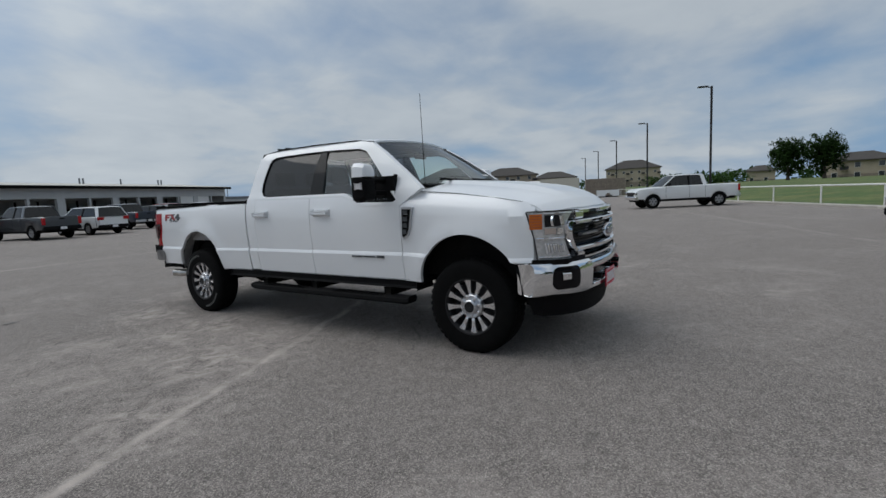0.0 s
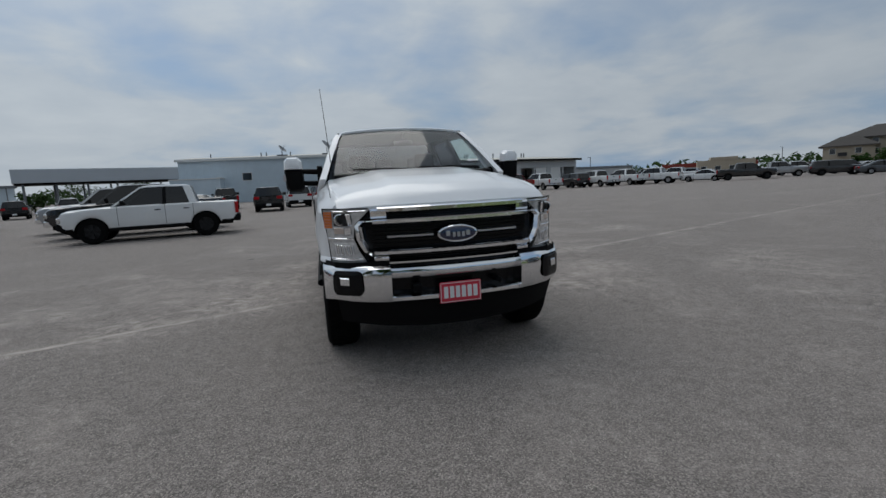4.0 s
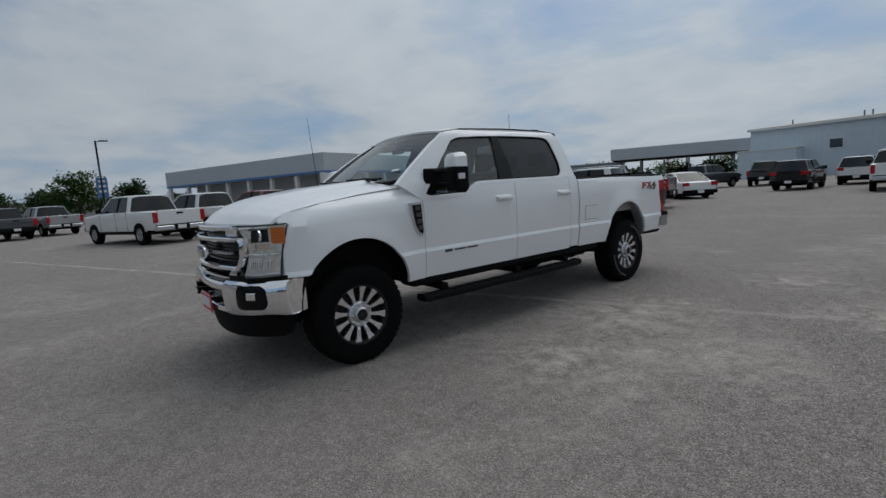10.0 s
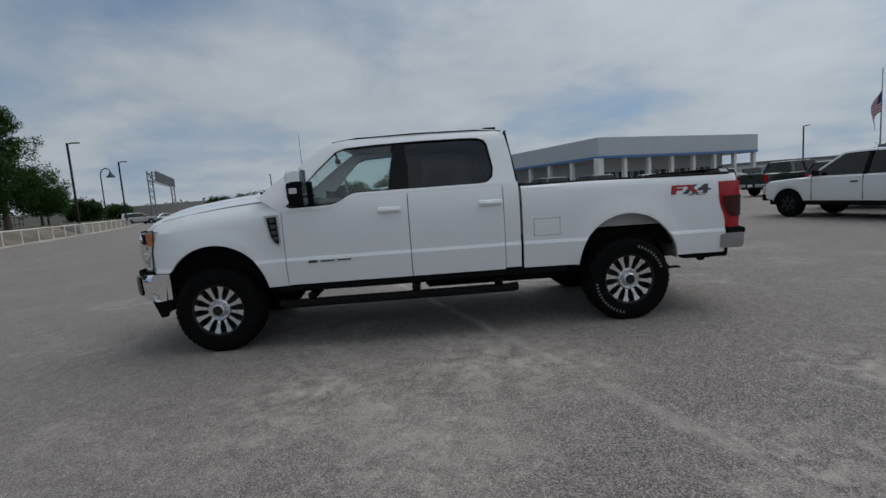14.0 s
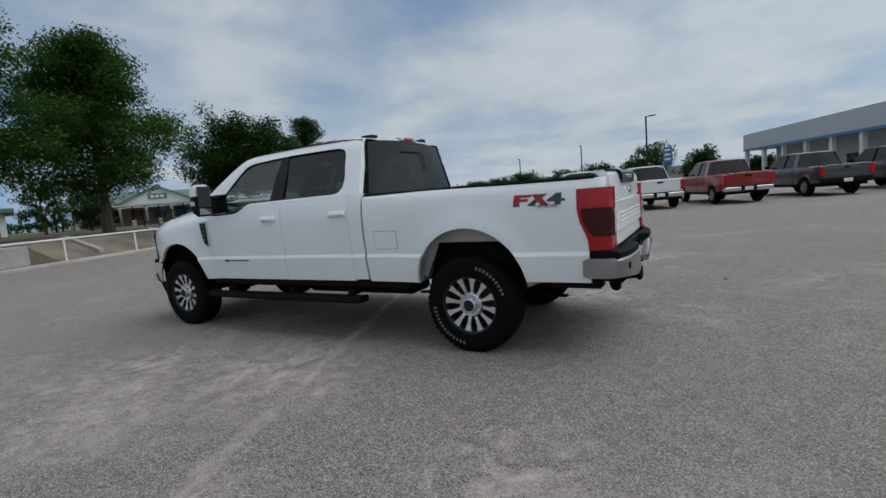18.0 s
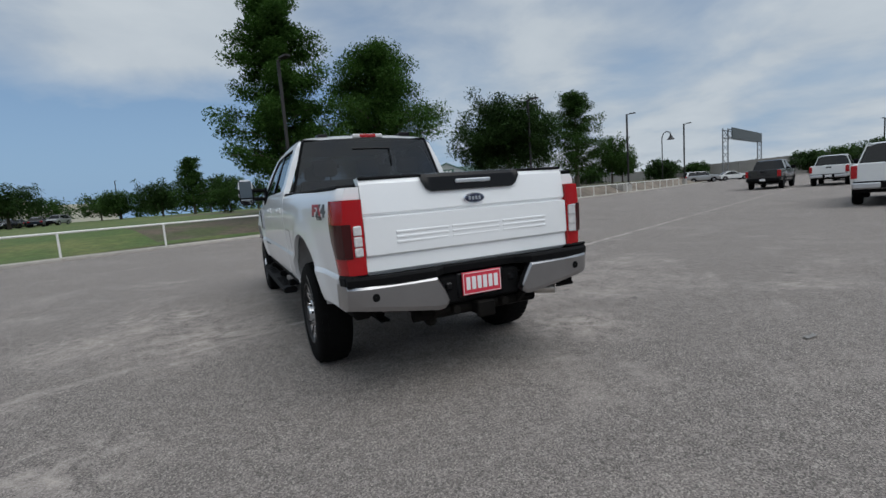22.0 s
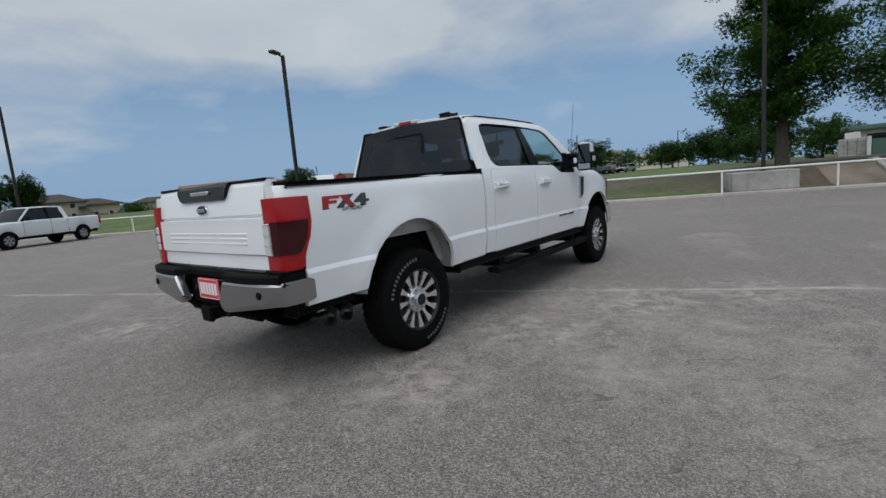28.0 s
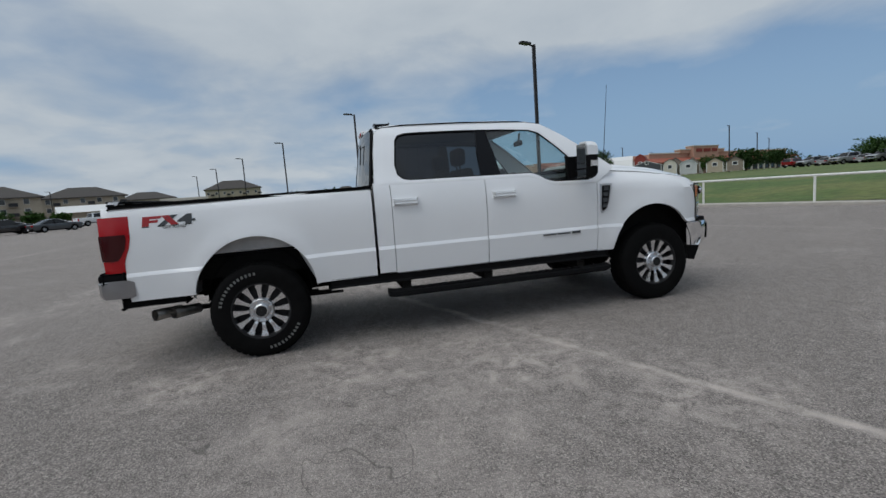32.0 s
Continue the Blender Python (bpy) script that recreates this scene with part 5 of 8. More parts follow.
def asphalt():
    m = bpy.data.materials.new("worn_pale_asphalt")
    m.use_nodes = True
    n, l = m.node_tree.nodes, m.node_tree.links
    b = n["Principled BSDF"]
    b.inputs["Roughness"].default_value = 0.88
    tc = n.new("ShaderNodeTexCoord")

    def noise_tex(scale, detail=4, rough=0.6, distort=0.0):
        nd = n.new("ShaderNodeTexNoise")
        nd.inputs["Scale"].default_value, nd.inputs["Detail"].default_value, nd.inputs["Roughness"].default_value, nd.inputs["Distortion"].default_value = scale, detail, rough, distort
        l.new(tc.outputs["Object"], nd.inputs["Vector"])
        return nd.outputs[0]

    def remap(v, a, b2, c=0.0, d=1.0):
        nd = n.new("ShaderNodeMapRange")
        for i, val in enumerate((a, b2, c, d)):
            nd.inputs[i + 1].default_value = val
        l.new(v, nd.inputs[0])
        return nd.outputs[0]

    def mth(op, a, b2=None):
        nd = n.new("ShaderNodeMath")
        nd.operation = op
        for i, v in enumerate((a, b2)):
            if v is None:
                continue
            if isinstance(v, (int, float)):
                nd.inputs[i].default_value = v
            else:
                l.new(v, nd.inputs[i])
        return nd.outputs[0]

    def mix(f, a, b2):
        nd = n.new("ShaderNodeMix")
        nd.data_type = "RGBA"
        l.new(f, nd.inputs[0])
        for sock, v in ((nd.inputs[6], a), (nd.inputs[7], b2)):
            if isinstance(v, tuple):
                sock.default_value = v
            else:
                l.new(v, sock)
        return nd.outputs[2]

    sp = n.new("ShaderNodeSeparateXYZ")
    l.new(tc.outputs["Object"], sp.inputs[0])
    wob = mth("MULTIPLY", mth("SUBTRACT", noise_tex(2.2, 4), 0.5), 0.22)
    # aggregate: pale and dark chips in a grey binder
    vor = n.new("ShaderNodeTexVoronoi")
    vor.inputs["Scale"].default_value = 145.0
    l.new(tc.outputs["Object"], vor.inputs["Vector"])
    chip = n.new("ShaderNodeSeparateColor")
    l.new(vor.outputs["Color"], chip.inputs[0])
    col = mix(remap(chip.outputs[0], 0.0, 1.0), (0.068, 0.060, 0.055, 1), (0.392, 0.344, 0.312, 1))
    col = mix(remap(chip.outputs[1], 0.90, 0.93), col, (0.50, 0.445, 0.39, 1))
    col = mix(mth("MULTIPLY", remap(chip.outputs[2], 0.9, 0.94), 0.7), col, (0.05, 0.045, 0.042, 1))
    # broad tone, dusty pale areas, and dust on sealed joints
    col = mix(mth("MULTIPLY", remap(noise_tex(0.11, 4, 0.6, 0.4), 0.35, 0.66), 0.45), col, (0.267, 0.235, 0.214, 1))
    dusty = mth("MULTIPLY", remap(noise_tex(0.55, 6, 0.62, 0.6), 0.50, 0.66), remap(noise_tex(3.5, 5, 0.7), 0.35, 0.62))
    near = remap(mth("SQRT", mth("ADD", mth("POWER", mth("MULTIPLY", sp.outputs[0], 0.75), 2.0), mth("POWER", mth("SUBTRACT", sp.outputs[1], 0.6), 2.0))), 2.5, 8.0, 1.0, 0.35)
    joints = None
    for nx, ny, c, w, gain in SEAMS:
        d = mth("ADD", mth("ADD", mth("MULTIPLY", sp.outputs[0], nx), mth("MULTIPLY", sp.outputs[1], ny)), -c)
        d = mth("ABSOLUTE", mth("ADD", d, wob))
        k = mth("MULTIPLY", remap(d, w * 0.2, w, 1.0, 0.0), gain)
        if gain > 0.9:
            k = mth("MULTIPLY", k, remap(sp.outputs[0], 0.3, 1.6, 1.0, 0.7))
        joints = k if joints is None else mth("MAXIMUM", joints, k)
    joints = mth("MULTIPLY", joints, remap(noise_tex(1.3, 5, 0.7), 0.34, 0.6))
    dust = None
    for bx, by, br in BLOBS:
        dd = mth("SQRT", mth("ADD", mth("POWER", mth("SUBTRACT", sp.outputs[0], bx), 2.0), mth("POWER", mth("SUBTRACT", sp.outputs[1], by), 2.0)))
        k = remap(mth("ADD", dd, mth("MULTIPLY", wob, 2.4)), br * 0.2, br * 1.1, 0.72, 0.0)
        dust = k if dust is None else mth("MAXIMUM", dust, k)
    joints = mth("MAXIMUM", joints, mth("MULTIPLY", dust, remap(noise_tex(4.5, 6, 0.72, 0.5), 0.42, 0.62)))
    pale = mth("MAXIMUM", mth("MULTIPLY", mth("MULTIPLY", dusty, near), 0.62), joints)
    col = mix(pale, col, (0.52, 0.455, 0.410, 1))
    # thin dark cracks and oil spots
    crack = remap(mth("ABSOLUTE", mth("SUBTRACT", noise_tex(0.8, 3, 0.5, 1.2), 0.5)), 0.0, 0.004, 1.0, 0.0)
    col = mix(mth("MULTIPLY", mth("MULTIPLY", crack, remap(noise_tex(0.3, 2), 0.5, 0.6)), 0.6), col, (0.06, 0.055, 0.05, 1))
    spot = remap(noise_tex(1.7, 2, 0.5), 0.72, 0.78)
    col = mix(mth("MULTIPLY", spot, 0.5), col, (0.07, 0.066, 0.062, 1))
    mott = remap(noise_tex(9, 6, 0.75), 0.3, 0.7, 0.80, 1.2)
    mm = n.new("ShaderNodeMix")
    mm.data_type, mm.blend_type = "RGBA", "MULTIPLY"
    mm.inputs[0].default_value = 1.0
    l.new(col, mm.inputs[6]), l.new(mott, mm.inputs[7])
    l.new(mm.outputs[2], b.inputs["Base Color"])
    bp = n.new("ShaderNodeBump")
    bp.inputs["Strength"].default_value, bp.inputs["Distance"].default_value = 0.9, 0.006
    l.new(mth("ADD", mth("MULTIPLY", vor.outputs["Distance"], -0.8), noise_tex(260, 3)), bp.inputs["Height"])
    l.new(bp.outputs[0], b.inputs["Normal"])
    return m


# joints across the lot: unit normal, offset, half width, strength
SEAMS = ((-0.351, 0.936, 0.26, 0.085, 0.95), (-0.05, 1.0, 12.1, 0.16, 0.5), (-0.351, 0.936, -9.0, 0.15, 0.35), (0.936, 0.351, 12.5, 0.12, 0.3), (0.936, 0.351, -13.0, 0.14, 0.3))
BLOBS = ((3.0, -0.1, 0.8), (2.6, 3.0, 0.6), (1.9, 0.5, 1.0), (-2.0, 0.2, 1.2), (-1.6, 1.2, 0.9), (-1.4, 2.6, 0.7), (2.2, -0.9, 0.8), (-3.0, -0.7, 0.8), (3.6, 1.8, 0.7), (4.5, 5.2, 0.8), (3.2, 7.5, 1.1), (6.5, 4.5, 0.9))
M_asphalt = asphalt()
M_grass = material("mown_grass", (0.075, 0.12, 0.028), 0.95, vary=0.35, scale=3.0, second=(0.13, 0.15, 0.045), second_scale=0.35, bump=0.6, bump_scale=30)
M_slope = material("tan_concrete_slope", (0.23, 0.19, 0.15), 0.95, vary=0.2, scale=1.2, second=(0.15, 0.125, 0.10), second_scale=0.5, bump=0.3, bump_scale=8)
M_mulch = material("bare_earth_under_trees", (0.11, 0.085, 0.06), 0.95, vary=0.35, scale=2.5, second=(0.07, 0.085, 0.03), second_scale=0.4)
M_conc = material("weathered_concrete", (0.40, 0.385, 0.36), 0.9, vary=0.15, scale=3, second=(0.30, 0.285, 0.265), second_scale=1.2, bump=0.2, bump_scale=25)
M_rail = material("white_painted_pipe", (0.74, 0.73, 0.70), 0.5, vary=0.10, scale=6)
M_pole = material("dark_bronze_pole", (0.022, 0.02, 0.02), 0.5, 0.3)

bm = bmesh.new()
steps = [-1800, -700, -300, -140, -80, -50, -30, -18, -10, -5, 0, 5, 10, 18, 30, 50, 80, 140, 300, 700, 1800]
rows = [[Vector((x, y, -0.0)) for x in steps] for y in steps]
add_loft(bm, rows, closed=False, caps=False)
tagged(part("ground", bm, M_asphalt), "pale worn asphalt parking lot with dusty joints", "ground", kind="structure")


def along(line, offset):
    """The line moved sideways: positive is away from the lot."""
    out = []
    for i, p in enumerate(line):
        a, b = Vector(line[max(0, i - 1)]), Vector(line[min(len(line) - 1, i + 1)])
        d = (b - a).normalized()
        out.append(Vector(p) + Vector((d.y, -d.x)) * offset)
    return out


def spread(line, step):
    out = []
    for (x0, y0), (x1, y1) in zip(line, line[1:]):
        k = max(1, int(math.hypot(x1 - x0, y1 - y0) / step))
        out += [(lerp(x0, x1, i / k), lerp(y0, y1, i / k)) for i in range(k)]
    return out + [line[-1]]


line = spread(FENCE, 2.0)
bm = bmesh.new()
rows = []
dist = (0.10, 0.6, 1.2, 2.0, 3.0, 4.5, 7.0, 12, 22, 40, 80, 180, 500, 1500)
for d in dist:
    row = []
    for (x, y), p in zip(line, along(line, d)):
        west = max(0.0, min(1.0, (-1.0 - x) / 2.5))
        steep = curve_at(((0.1, 0.10), (0.6, 0.20), (2.0, 0.84), (3.0, 0.93), (7, 1.0), (40, 1.1)), d)
        gentle = curve_at(((0.1, 0.10), (1.2, 0.14), (3, 0.26), (7, 0.52), (12, 0.72), (22, 0.85), (80, 0.95)), d)
        hump = 0.35 * math.exp(-((x - 3) / 4) ** 2) * math.exp(-((d - 6) / 4) ** 2)
        row.append(Vector((p.x, p.y, lerp(gentle, steep, west) + hump + (0.04 * noise.noise((x * 0.2, d * 0.3, 0)) if d > 0.6 else 0))))
    rows.append(row)
vs = add_loft(bm, rows, closed=False, caps=False)
bm.faces.ensure_lookup_table()
for f in bm.faces:
    c = f.calc_center_median()
    k = min(range(len(line)), key=lambda i: (line[i][0] - c.x) ** 2 + (line[i][1] - c.y) ** 2)
    dd = math.hypot(line[k][0] - c.x, line[k][1] - c.y)
    if line[k][0] < -1.5:
        f.material_index = 1 if dd < 2.6 else 2 if dd < 34 else 0
    elif line[k][0] < 2.5 and 1.5 < dd < 14:
        f.material_index = 2
tagged(part("bank", bm, [M_grass, M_slope, M_mulch], smooth=60), "mown grass bank and tan slope behind the fence", "ground", kind="structure")
# kerb in cast lengths
M_kerb = material("kerb_concrete", (0.42, 0.39, 0.35), 0.9, vary=0.15, scale=4, per_object=0.12, bump=0.2, bump_scale=30)
kerb = thing("kerb", Matrix(), "worn concrete kerb along the fence", "kerb", kind="structure")
kl = spread(FENCE[1:23], 3.0)
k0, k1 = along(kl, -0.28), along(kl, 0.16)
for i in range(len(kl) - 1):
    bm = bmesh.new()
    a0, b0, a1, b1 = k0[i], k0[i + 1], k1[i], k1[i + 1]
    g = (b0 - a0).normalized() * 0.006
    rows = [[Vector((p.x, p.y, 0.0)), Vector((p.x, p.y, 0.085)), Vector((p.x + (q.x - p.x) * 0.08, p.y + (q.y - p.y) * 0.08, 0.105)), Vector((q.x, q.y, 0.11)), Vector((q.x, q.y, 0.0))] for p, q in ((a0 + g, a1 + g), (b0 - g, b1 - g))]
    add_loft(bm, rows)
    part("kerb_stone", bm, M_kerb, kerb)
# pipe fence: posts and rail
fence = thing("pipe_fence", Matrix(), "white pipe fence with one rail on the kerb", "fence")
posts = [p for p in FENCE if -13.5 < p[0] < 36]
west = [(lerp(-13.1, -53, i / 17), lerp(-21.2, -36.4, i / 17) + 0.5 * math.sin(math.pi * i / 17)) for i in range(1, 18)]
east = [(lerp(35.3, 84, i / 14), lerp(-2.3, 17.6, i / 14)) for i in range(1, 15)]
chain = west[::-1] + posts + east
bm = bmesh.new()
add_tube(bm, (0, 0, 0), (0, 0, 0.93), 0.038, n=8)
post_ob = part("post", bm, M_rail, fence, smooth=True)
for i, (x, y) in enumerate(chain):
    ob = post_ob if i == 0 else post_ob.copy()
    if i:
        scene.collection.objects.link(ob)
    ob.location = (x, y, 0.05)
for (x0, y0), (x1, y1) in zip(chain, chain[1:]):
    tube("rail", (x0, y0, 0.97), (x1, y1, 0.97), 0.038, M_rail, fence, n=8)


# ---- lamp posts ----
def lamp_post(x, y, h, dx, dy, base_z=0.0, block=True, label="tall dark lamp post with one flat head", arm=0.55, r=0.075):
    lp = thing("lamp_post", Matrix.Translation((x, y, base_z)), label, "lamp post", "lamp posts")
    if block:
        bm = bmesh.new()
        add_tube(bm, (0, 0, 0), (0, 0, 0.85), 0.30, 0.29, 14)
        part("concrete_base", bm, M_conc, lp, smooth=True)
    d = Vector((dx, dy, 0)).normalized()
    bm = bmesh.new()
    add_box(bm, (-r, -r, 0.8 if block else 0), (r, r, h), 0.012)
    add_box(bm, (-0.16, -0.16, 0.8 if block else 0), (0.16, 0.16, 0.84 if block else 0.04), 0.008)
    part("pole", bm, M_pole, lp)
    bm = bmesh.new()
    add_tube(bm, (0, 0, h - 0.08), d * 0.3 + Vector((0, 0, h - 0.05)), 0.04, n=6)
    part("arm", bm, M_pole, lp)
    bm = bmesh.new()
    side = Vector((-d.y, d.x, 0))
    rows = []
    for t, w, z0 in ((0.25, 0.10, 0.02), (0.35, 0.17, 0.0), (0.85, 0.17, 0.0), (0.95, 0.12, 0.01)):
        c = d * t + Vector((0, 0, h - 0.05))
        rows.append([c - side * w + Vector((0, 0, z0)), c + side * w + Vector((0, 0, z0)), c + side * w * 0.9 + Vector((0, 0, 0.09)), c - side * w * 0.9 + Vector((0, 0, 0.09))])
    add_loft(bm, rows)
    part("lamp_head", bm, M_pole, lp)
    return lp


NX, NY = -0.37, 0.93
for x, y in ((17.3, -9.75), (36.0, -2.1), (53.8, 5.0), (71.0, 12.0), (89.0, 19.2), (107, 26.6), (-1.87, -18.45), (-21.9, -25.9), (-39.2, -31.9), (-57.0, -38.6)):
    lamp_post(x, y, 8.32, NX, NY)
for x, y, dx, dy in ((-48, -1.4, 0, 1), (-75, -14, 1, 0), (-62, 56, 1, 0.2), (-90, -30, 1, 0), (-120, 30, 1, 0), (120, 60, 0, 1), (150, 120, -1, 0), (90, 140, -1, 0)):
    lamp_post(x, y, 7.6, dx, dy, block=True, label="far dark lamp post over the lot")
for x, y in ((62, -68), (78, -92), (50, -95), (34, -88), (100, -74), (70, -125), (20, -110), (95, -115), (128, -105)):
    lamp_post(x, y, 8.0, -0.5, 0.8, base_z=0.9, block=False, label="far lamp post over the shopping centre car park")
# cheek walls beside the steps of the slope
for x, y in ((-1.9, -18.0), (-18.6, -24.2), (-37.0, -30.3)):
    bm = bmesh.new()
    add_box(bm, (-1.15, -1.1, 0), (1.15, 0.25, 0.80), 0.02, m=Matrix.Rotation(radians(20), 4, "Z"))
    ob = part("concrete_block", bm, M_conc)
    ob.location = (x, y, 0.05)
    tagged(ob, "weathered concrete block set in the slope", "concrete block", "concrete blocks")
for x, y in ((-6, -19.2), (-10.5, -20.8), (-14.6, -22.2)):
    bm = bmesh.new()
    add_prism(bm, [(-0.1, 0), (-2.2, 0), (-2.2, 0.95), (-1.9, 0.95), (-0.1, 0.25)], -0.12, 0.12, "x")
    ob = part("cheek_wall", bm, M_conc)
    ob.matrix_world = Matrix.Translation((x, y, 0.1)) @ Matrix.Rotation(radians(18), 4, "Z")
    tagged(ob, "low concrete cheek wall across the slope", "concrete wall", "cheek walls")
# a crumpled pale scrap on the asphalt
bm = bmesh.new()
bmesh.ops.create_grid(bm, x_segments=10, y_segments=5, size=0.06)
for v in bm.verts:
    v.co.z = 0.006 + 0.03 * abs(noise.noise(v.co * 45))
    v.co.x *= 1.2
    v.co.y *= 0.35
ob = part("litter_scrap", bm, material("pale_plastic", (0.24, 0.23, 0.22), 0.6, vary=0.2, scale=30))
ob.location = (-2.45, 4.0, 0.002)
tagged(ob, "crumpled grey scrap lying on the asphalt", "litter")

# ---- buildings ----
M_metal = material("pale_blue_ribbed_steel", (0.56, 0.64, 0.69), 0.5, vary=0.05, scale=0.8, second=(0.52, 0.60, 0.65), second_scale=0.15)
M_fascia = material("pale_grey_fascia", (0.44, 0.47, 0.50), 0.5, vary=0.04, scale=0.5)
M_roofsteel = material("cream_steel_roof", (0.52, 0.50, 0.44), 0.5, vary=0.06, scale=0.6)
M_bluetrim = material("blue_band", (0.06, 0.16, 0.36), 0.45)
M_stucco = material("pale_render_wall", (0.46, 0.47, 0.47), 0.85, vary=0.06, scale=0.8)
M_tanwall = material("tan_render", (0.40, 0.34, 0.26), 0.9, vary=0.08, scale=0.6)
M_stone = material("brown_stone_veneer", (0.24, 0.20, 0.16), 0.9, vary=0.25, scale=3)
M_shingle = material("dark_brown_shingles", (0.065, 0.058, 0.052), 0.9, vary=0.2, scale=2.5)
M_dark = material("dark_interior", (0.03, 0.03, 0.032), 0.9)
M_pane = material("dark_window_pane", (0.03, 0.035, 0.04), 0.1, coat=0.5)
M_greenroof = material("green_steel_roof", (0.09, 0.16, 0.13), 0.55, vary=0.08, scale=0.5)
M_cream = material("cream_siding", (0.55, 0.52, 0.45), 0.8, vary=0.05)
M_terracotta = material("terracotta_render", (0.42, 0.25, 0.18), 0.9, vary=0.08, scale=0.3)
M_barnred = material("barn_red", (0.22, 0.035, 0.025), 0.8, vary=0.08)
M_whitewall = material("white_trim_paint", (0.68, 0.68, 0.66), 0.7, vary=0.04)
M_wallgrey = material("overpass_concrete", (0.26, 0.255, 0.24), 0.9, vary=0.12, scale=0.3, second=(0.20, 0.195, 0.18), second_scale=0.06)
M_galv = material("galvanised_steel", (0.20, 0.21, 0.22), 0.5, 0.6, vary=0.1)
M_signgreen = material("dark_sign_back", (0.05, 0.065, 0.07), 0.6)


def local(x, y, dx, dy, z=0.0):
    """A frame at (x, y) whose x axis runs along (dx, dy) and whose y axis points to its left."""
    return Matrix.Translation((x, y, z)) @ Matrix.Rotation(math.atan2(dy, dx), 4, "Z")


def wall_window(parent, x, z, w, h, y=0.0, mat=M_pane, frame=M_whitewall):
    bm = bmesh.new()
    t = 0.08
    for a, b in (((x - w / 2 - t, y - 0.06, z - t), (x + w / 2 + t, y + 0.02, z)), ((x - w / 2 - t, y - 0.06, z + h), (x + w / 2 + t, y + 0.02, z + h + t)), ((x - w / 2 - t, y - 0.06, z), (x - w / 2, y + 0.02, z + h)), ((x + w / 2, y - 0.06, z), (x + w / 2 + t, y + 0.02, z + h))):
        add_box(bm, a, b)
    win = part("window", bm, frame, parent)
    box("pane", (x - w / 2, y - 0.025, z), (x + w / 2, y - 0.005, z + h), mat, win)
    return win


# showroom with a deep fascia on columns
C0, CL, CR = Vector((-51.1, 21.5)), Vector((-85.2, 9.0)), Vector((-61.8, 49.0))
show = thing("showroom", Matrix(), "long pale showroom with a deep fascia on white columns", "building")
C3 = CL + CR - C0
quad = [C0, CR, C3, CL]
cen = (C0 + C3) / 2


def inset(pts, k):
    out = []
    for i, p in enumerate(pts):
        a, b = (pts[i - 1] - p).normalized(), (pts[(i + 1) % 4] - p).normalized()
        out.append(p + (a + b) * k)
    return out


bm = bmesh.new()
o, n_in = quad, inset(quad, 0.35)
rows = [[Vector((p.x, p.y, z)) for p in pts] for pts, z in ((n_in, 4.35), (o, 4.35), (o, 6.85), (n_in, 6.85), (n_in, 6.3))]
add_loft(bm, rows, caps=False)
part("fascia", bm, M_fascia, show)
bm = bmesh.new()
add_prism(bm, [(p.x, p.y) for p in n_in], 6.2, 6.35, "z")
part("roof", bm, M_roofsteel, show)
bm = bmesh.new()
add_prism(bm, [(p.x, p.y) for p in n_in], 4.4, 4.5, "z")
part("soffit", bm, M_stucco, show)
bm = bmesh.new()
o2 = inset(quad, -0.03)
add_loft(bm, [[Vector((p.x, p.y, z)) for p in pts] for pts, z in ((n_in, 4.32), (o2, 4.32), (o2, 4.62))], caps=False)
part("blue_band", bm, M_bluetrim, show)
wall_q = inset(quad, 3.2)
bm = bmesh.new()
add_prism(bm, [(p.x, p.y) for p in wall_q], 0, 4.4, "z")
part("wall", bm, M_stucco, show)
for a, b, k, glassy in ((C0, CL, 7, False), (C0, CR, 7, True)):
    for i in range(k + 1):
        if i == 0 and glassy:
            continue
        p = a.lerp(b, i / k)
        p = p + (cen - p).normalized() * 0.55
        w = 0.42 if i == 0 else 0.26
        bm = bmesh.new()
        add_box(bm, (-w, -w, 0), (w, w, 4.4), 0.03, m=local(p.x, p.y, *(b - a)))
        part("column", bm, M_whitewall, show)
wa, wb2 = wall_q[0], wall_q[1]
for i in range(9):
    p = wa.lerp(wb2, (i + 0.5) / 9)
    holder = local(p.x, p.y, *(wa - wb2).normalized())
    bm = bmesh.new()
    add_box(bm, (-1.45, -0.05, 0.3), (1.45, 0.05, 2.7), m=holder)
    pane = part("shop_window", bm, M_pane, show)
    bm = bmesh.new()
    for xx in (-1.45, 0, 1.45):
        add_box(bm, (xx - 0.05, -0.10, 0.3), (xx + 0.05, 0.10, 2.7), m=holder)
    part("mullion", bm, M_whitewall, pane)
wa, wb2 = wall_q[3], wall_q[0]
for i, ww in ((1, 0.9), (4, 1.2), (6, 0.7)):
    p = wa.lerp(wb2, (i + 0.5) / 8)
    bm = bmesh.new()
    add_box(bm, (-ww, -0.06, 0.05), (ww, 0.06, 2.3), m=local(p.x, p.y, *(wb2 - wa).normalized()))
    part("dark_doorway", bm, M_pane, show)
bm = bmesh.new()
add_box(bm, (-1.6, -0.9, 0), (1.6, 0.9, 0.9), 0.04, m=local(-63.0, 38, 0.36, -0.93, 6.35))
part("rooftop_unit", bm, M_galv, show)

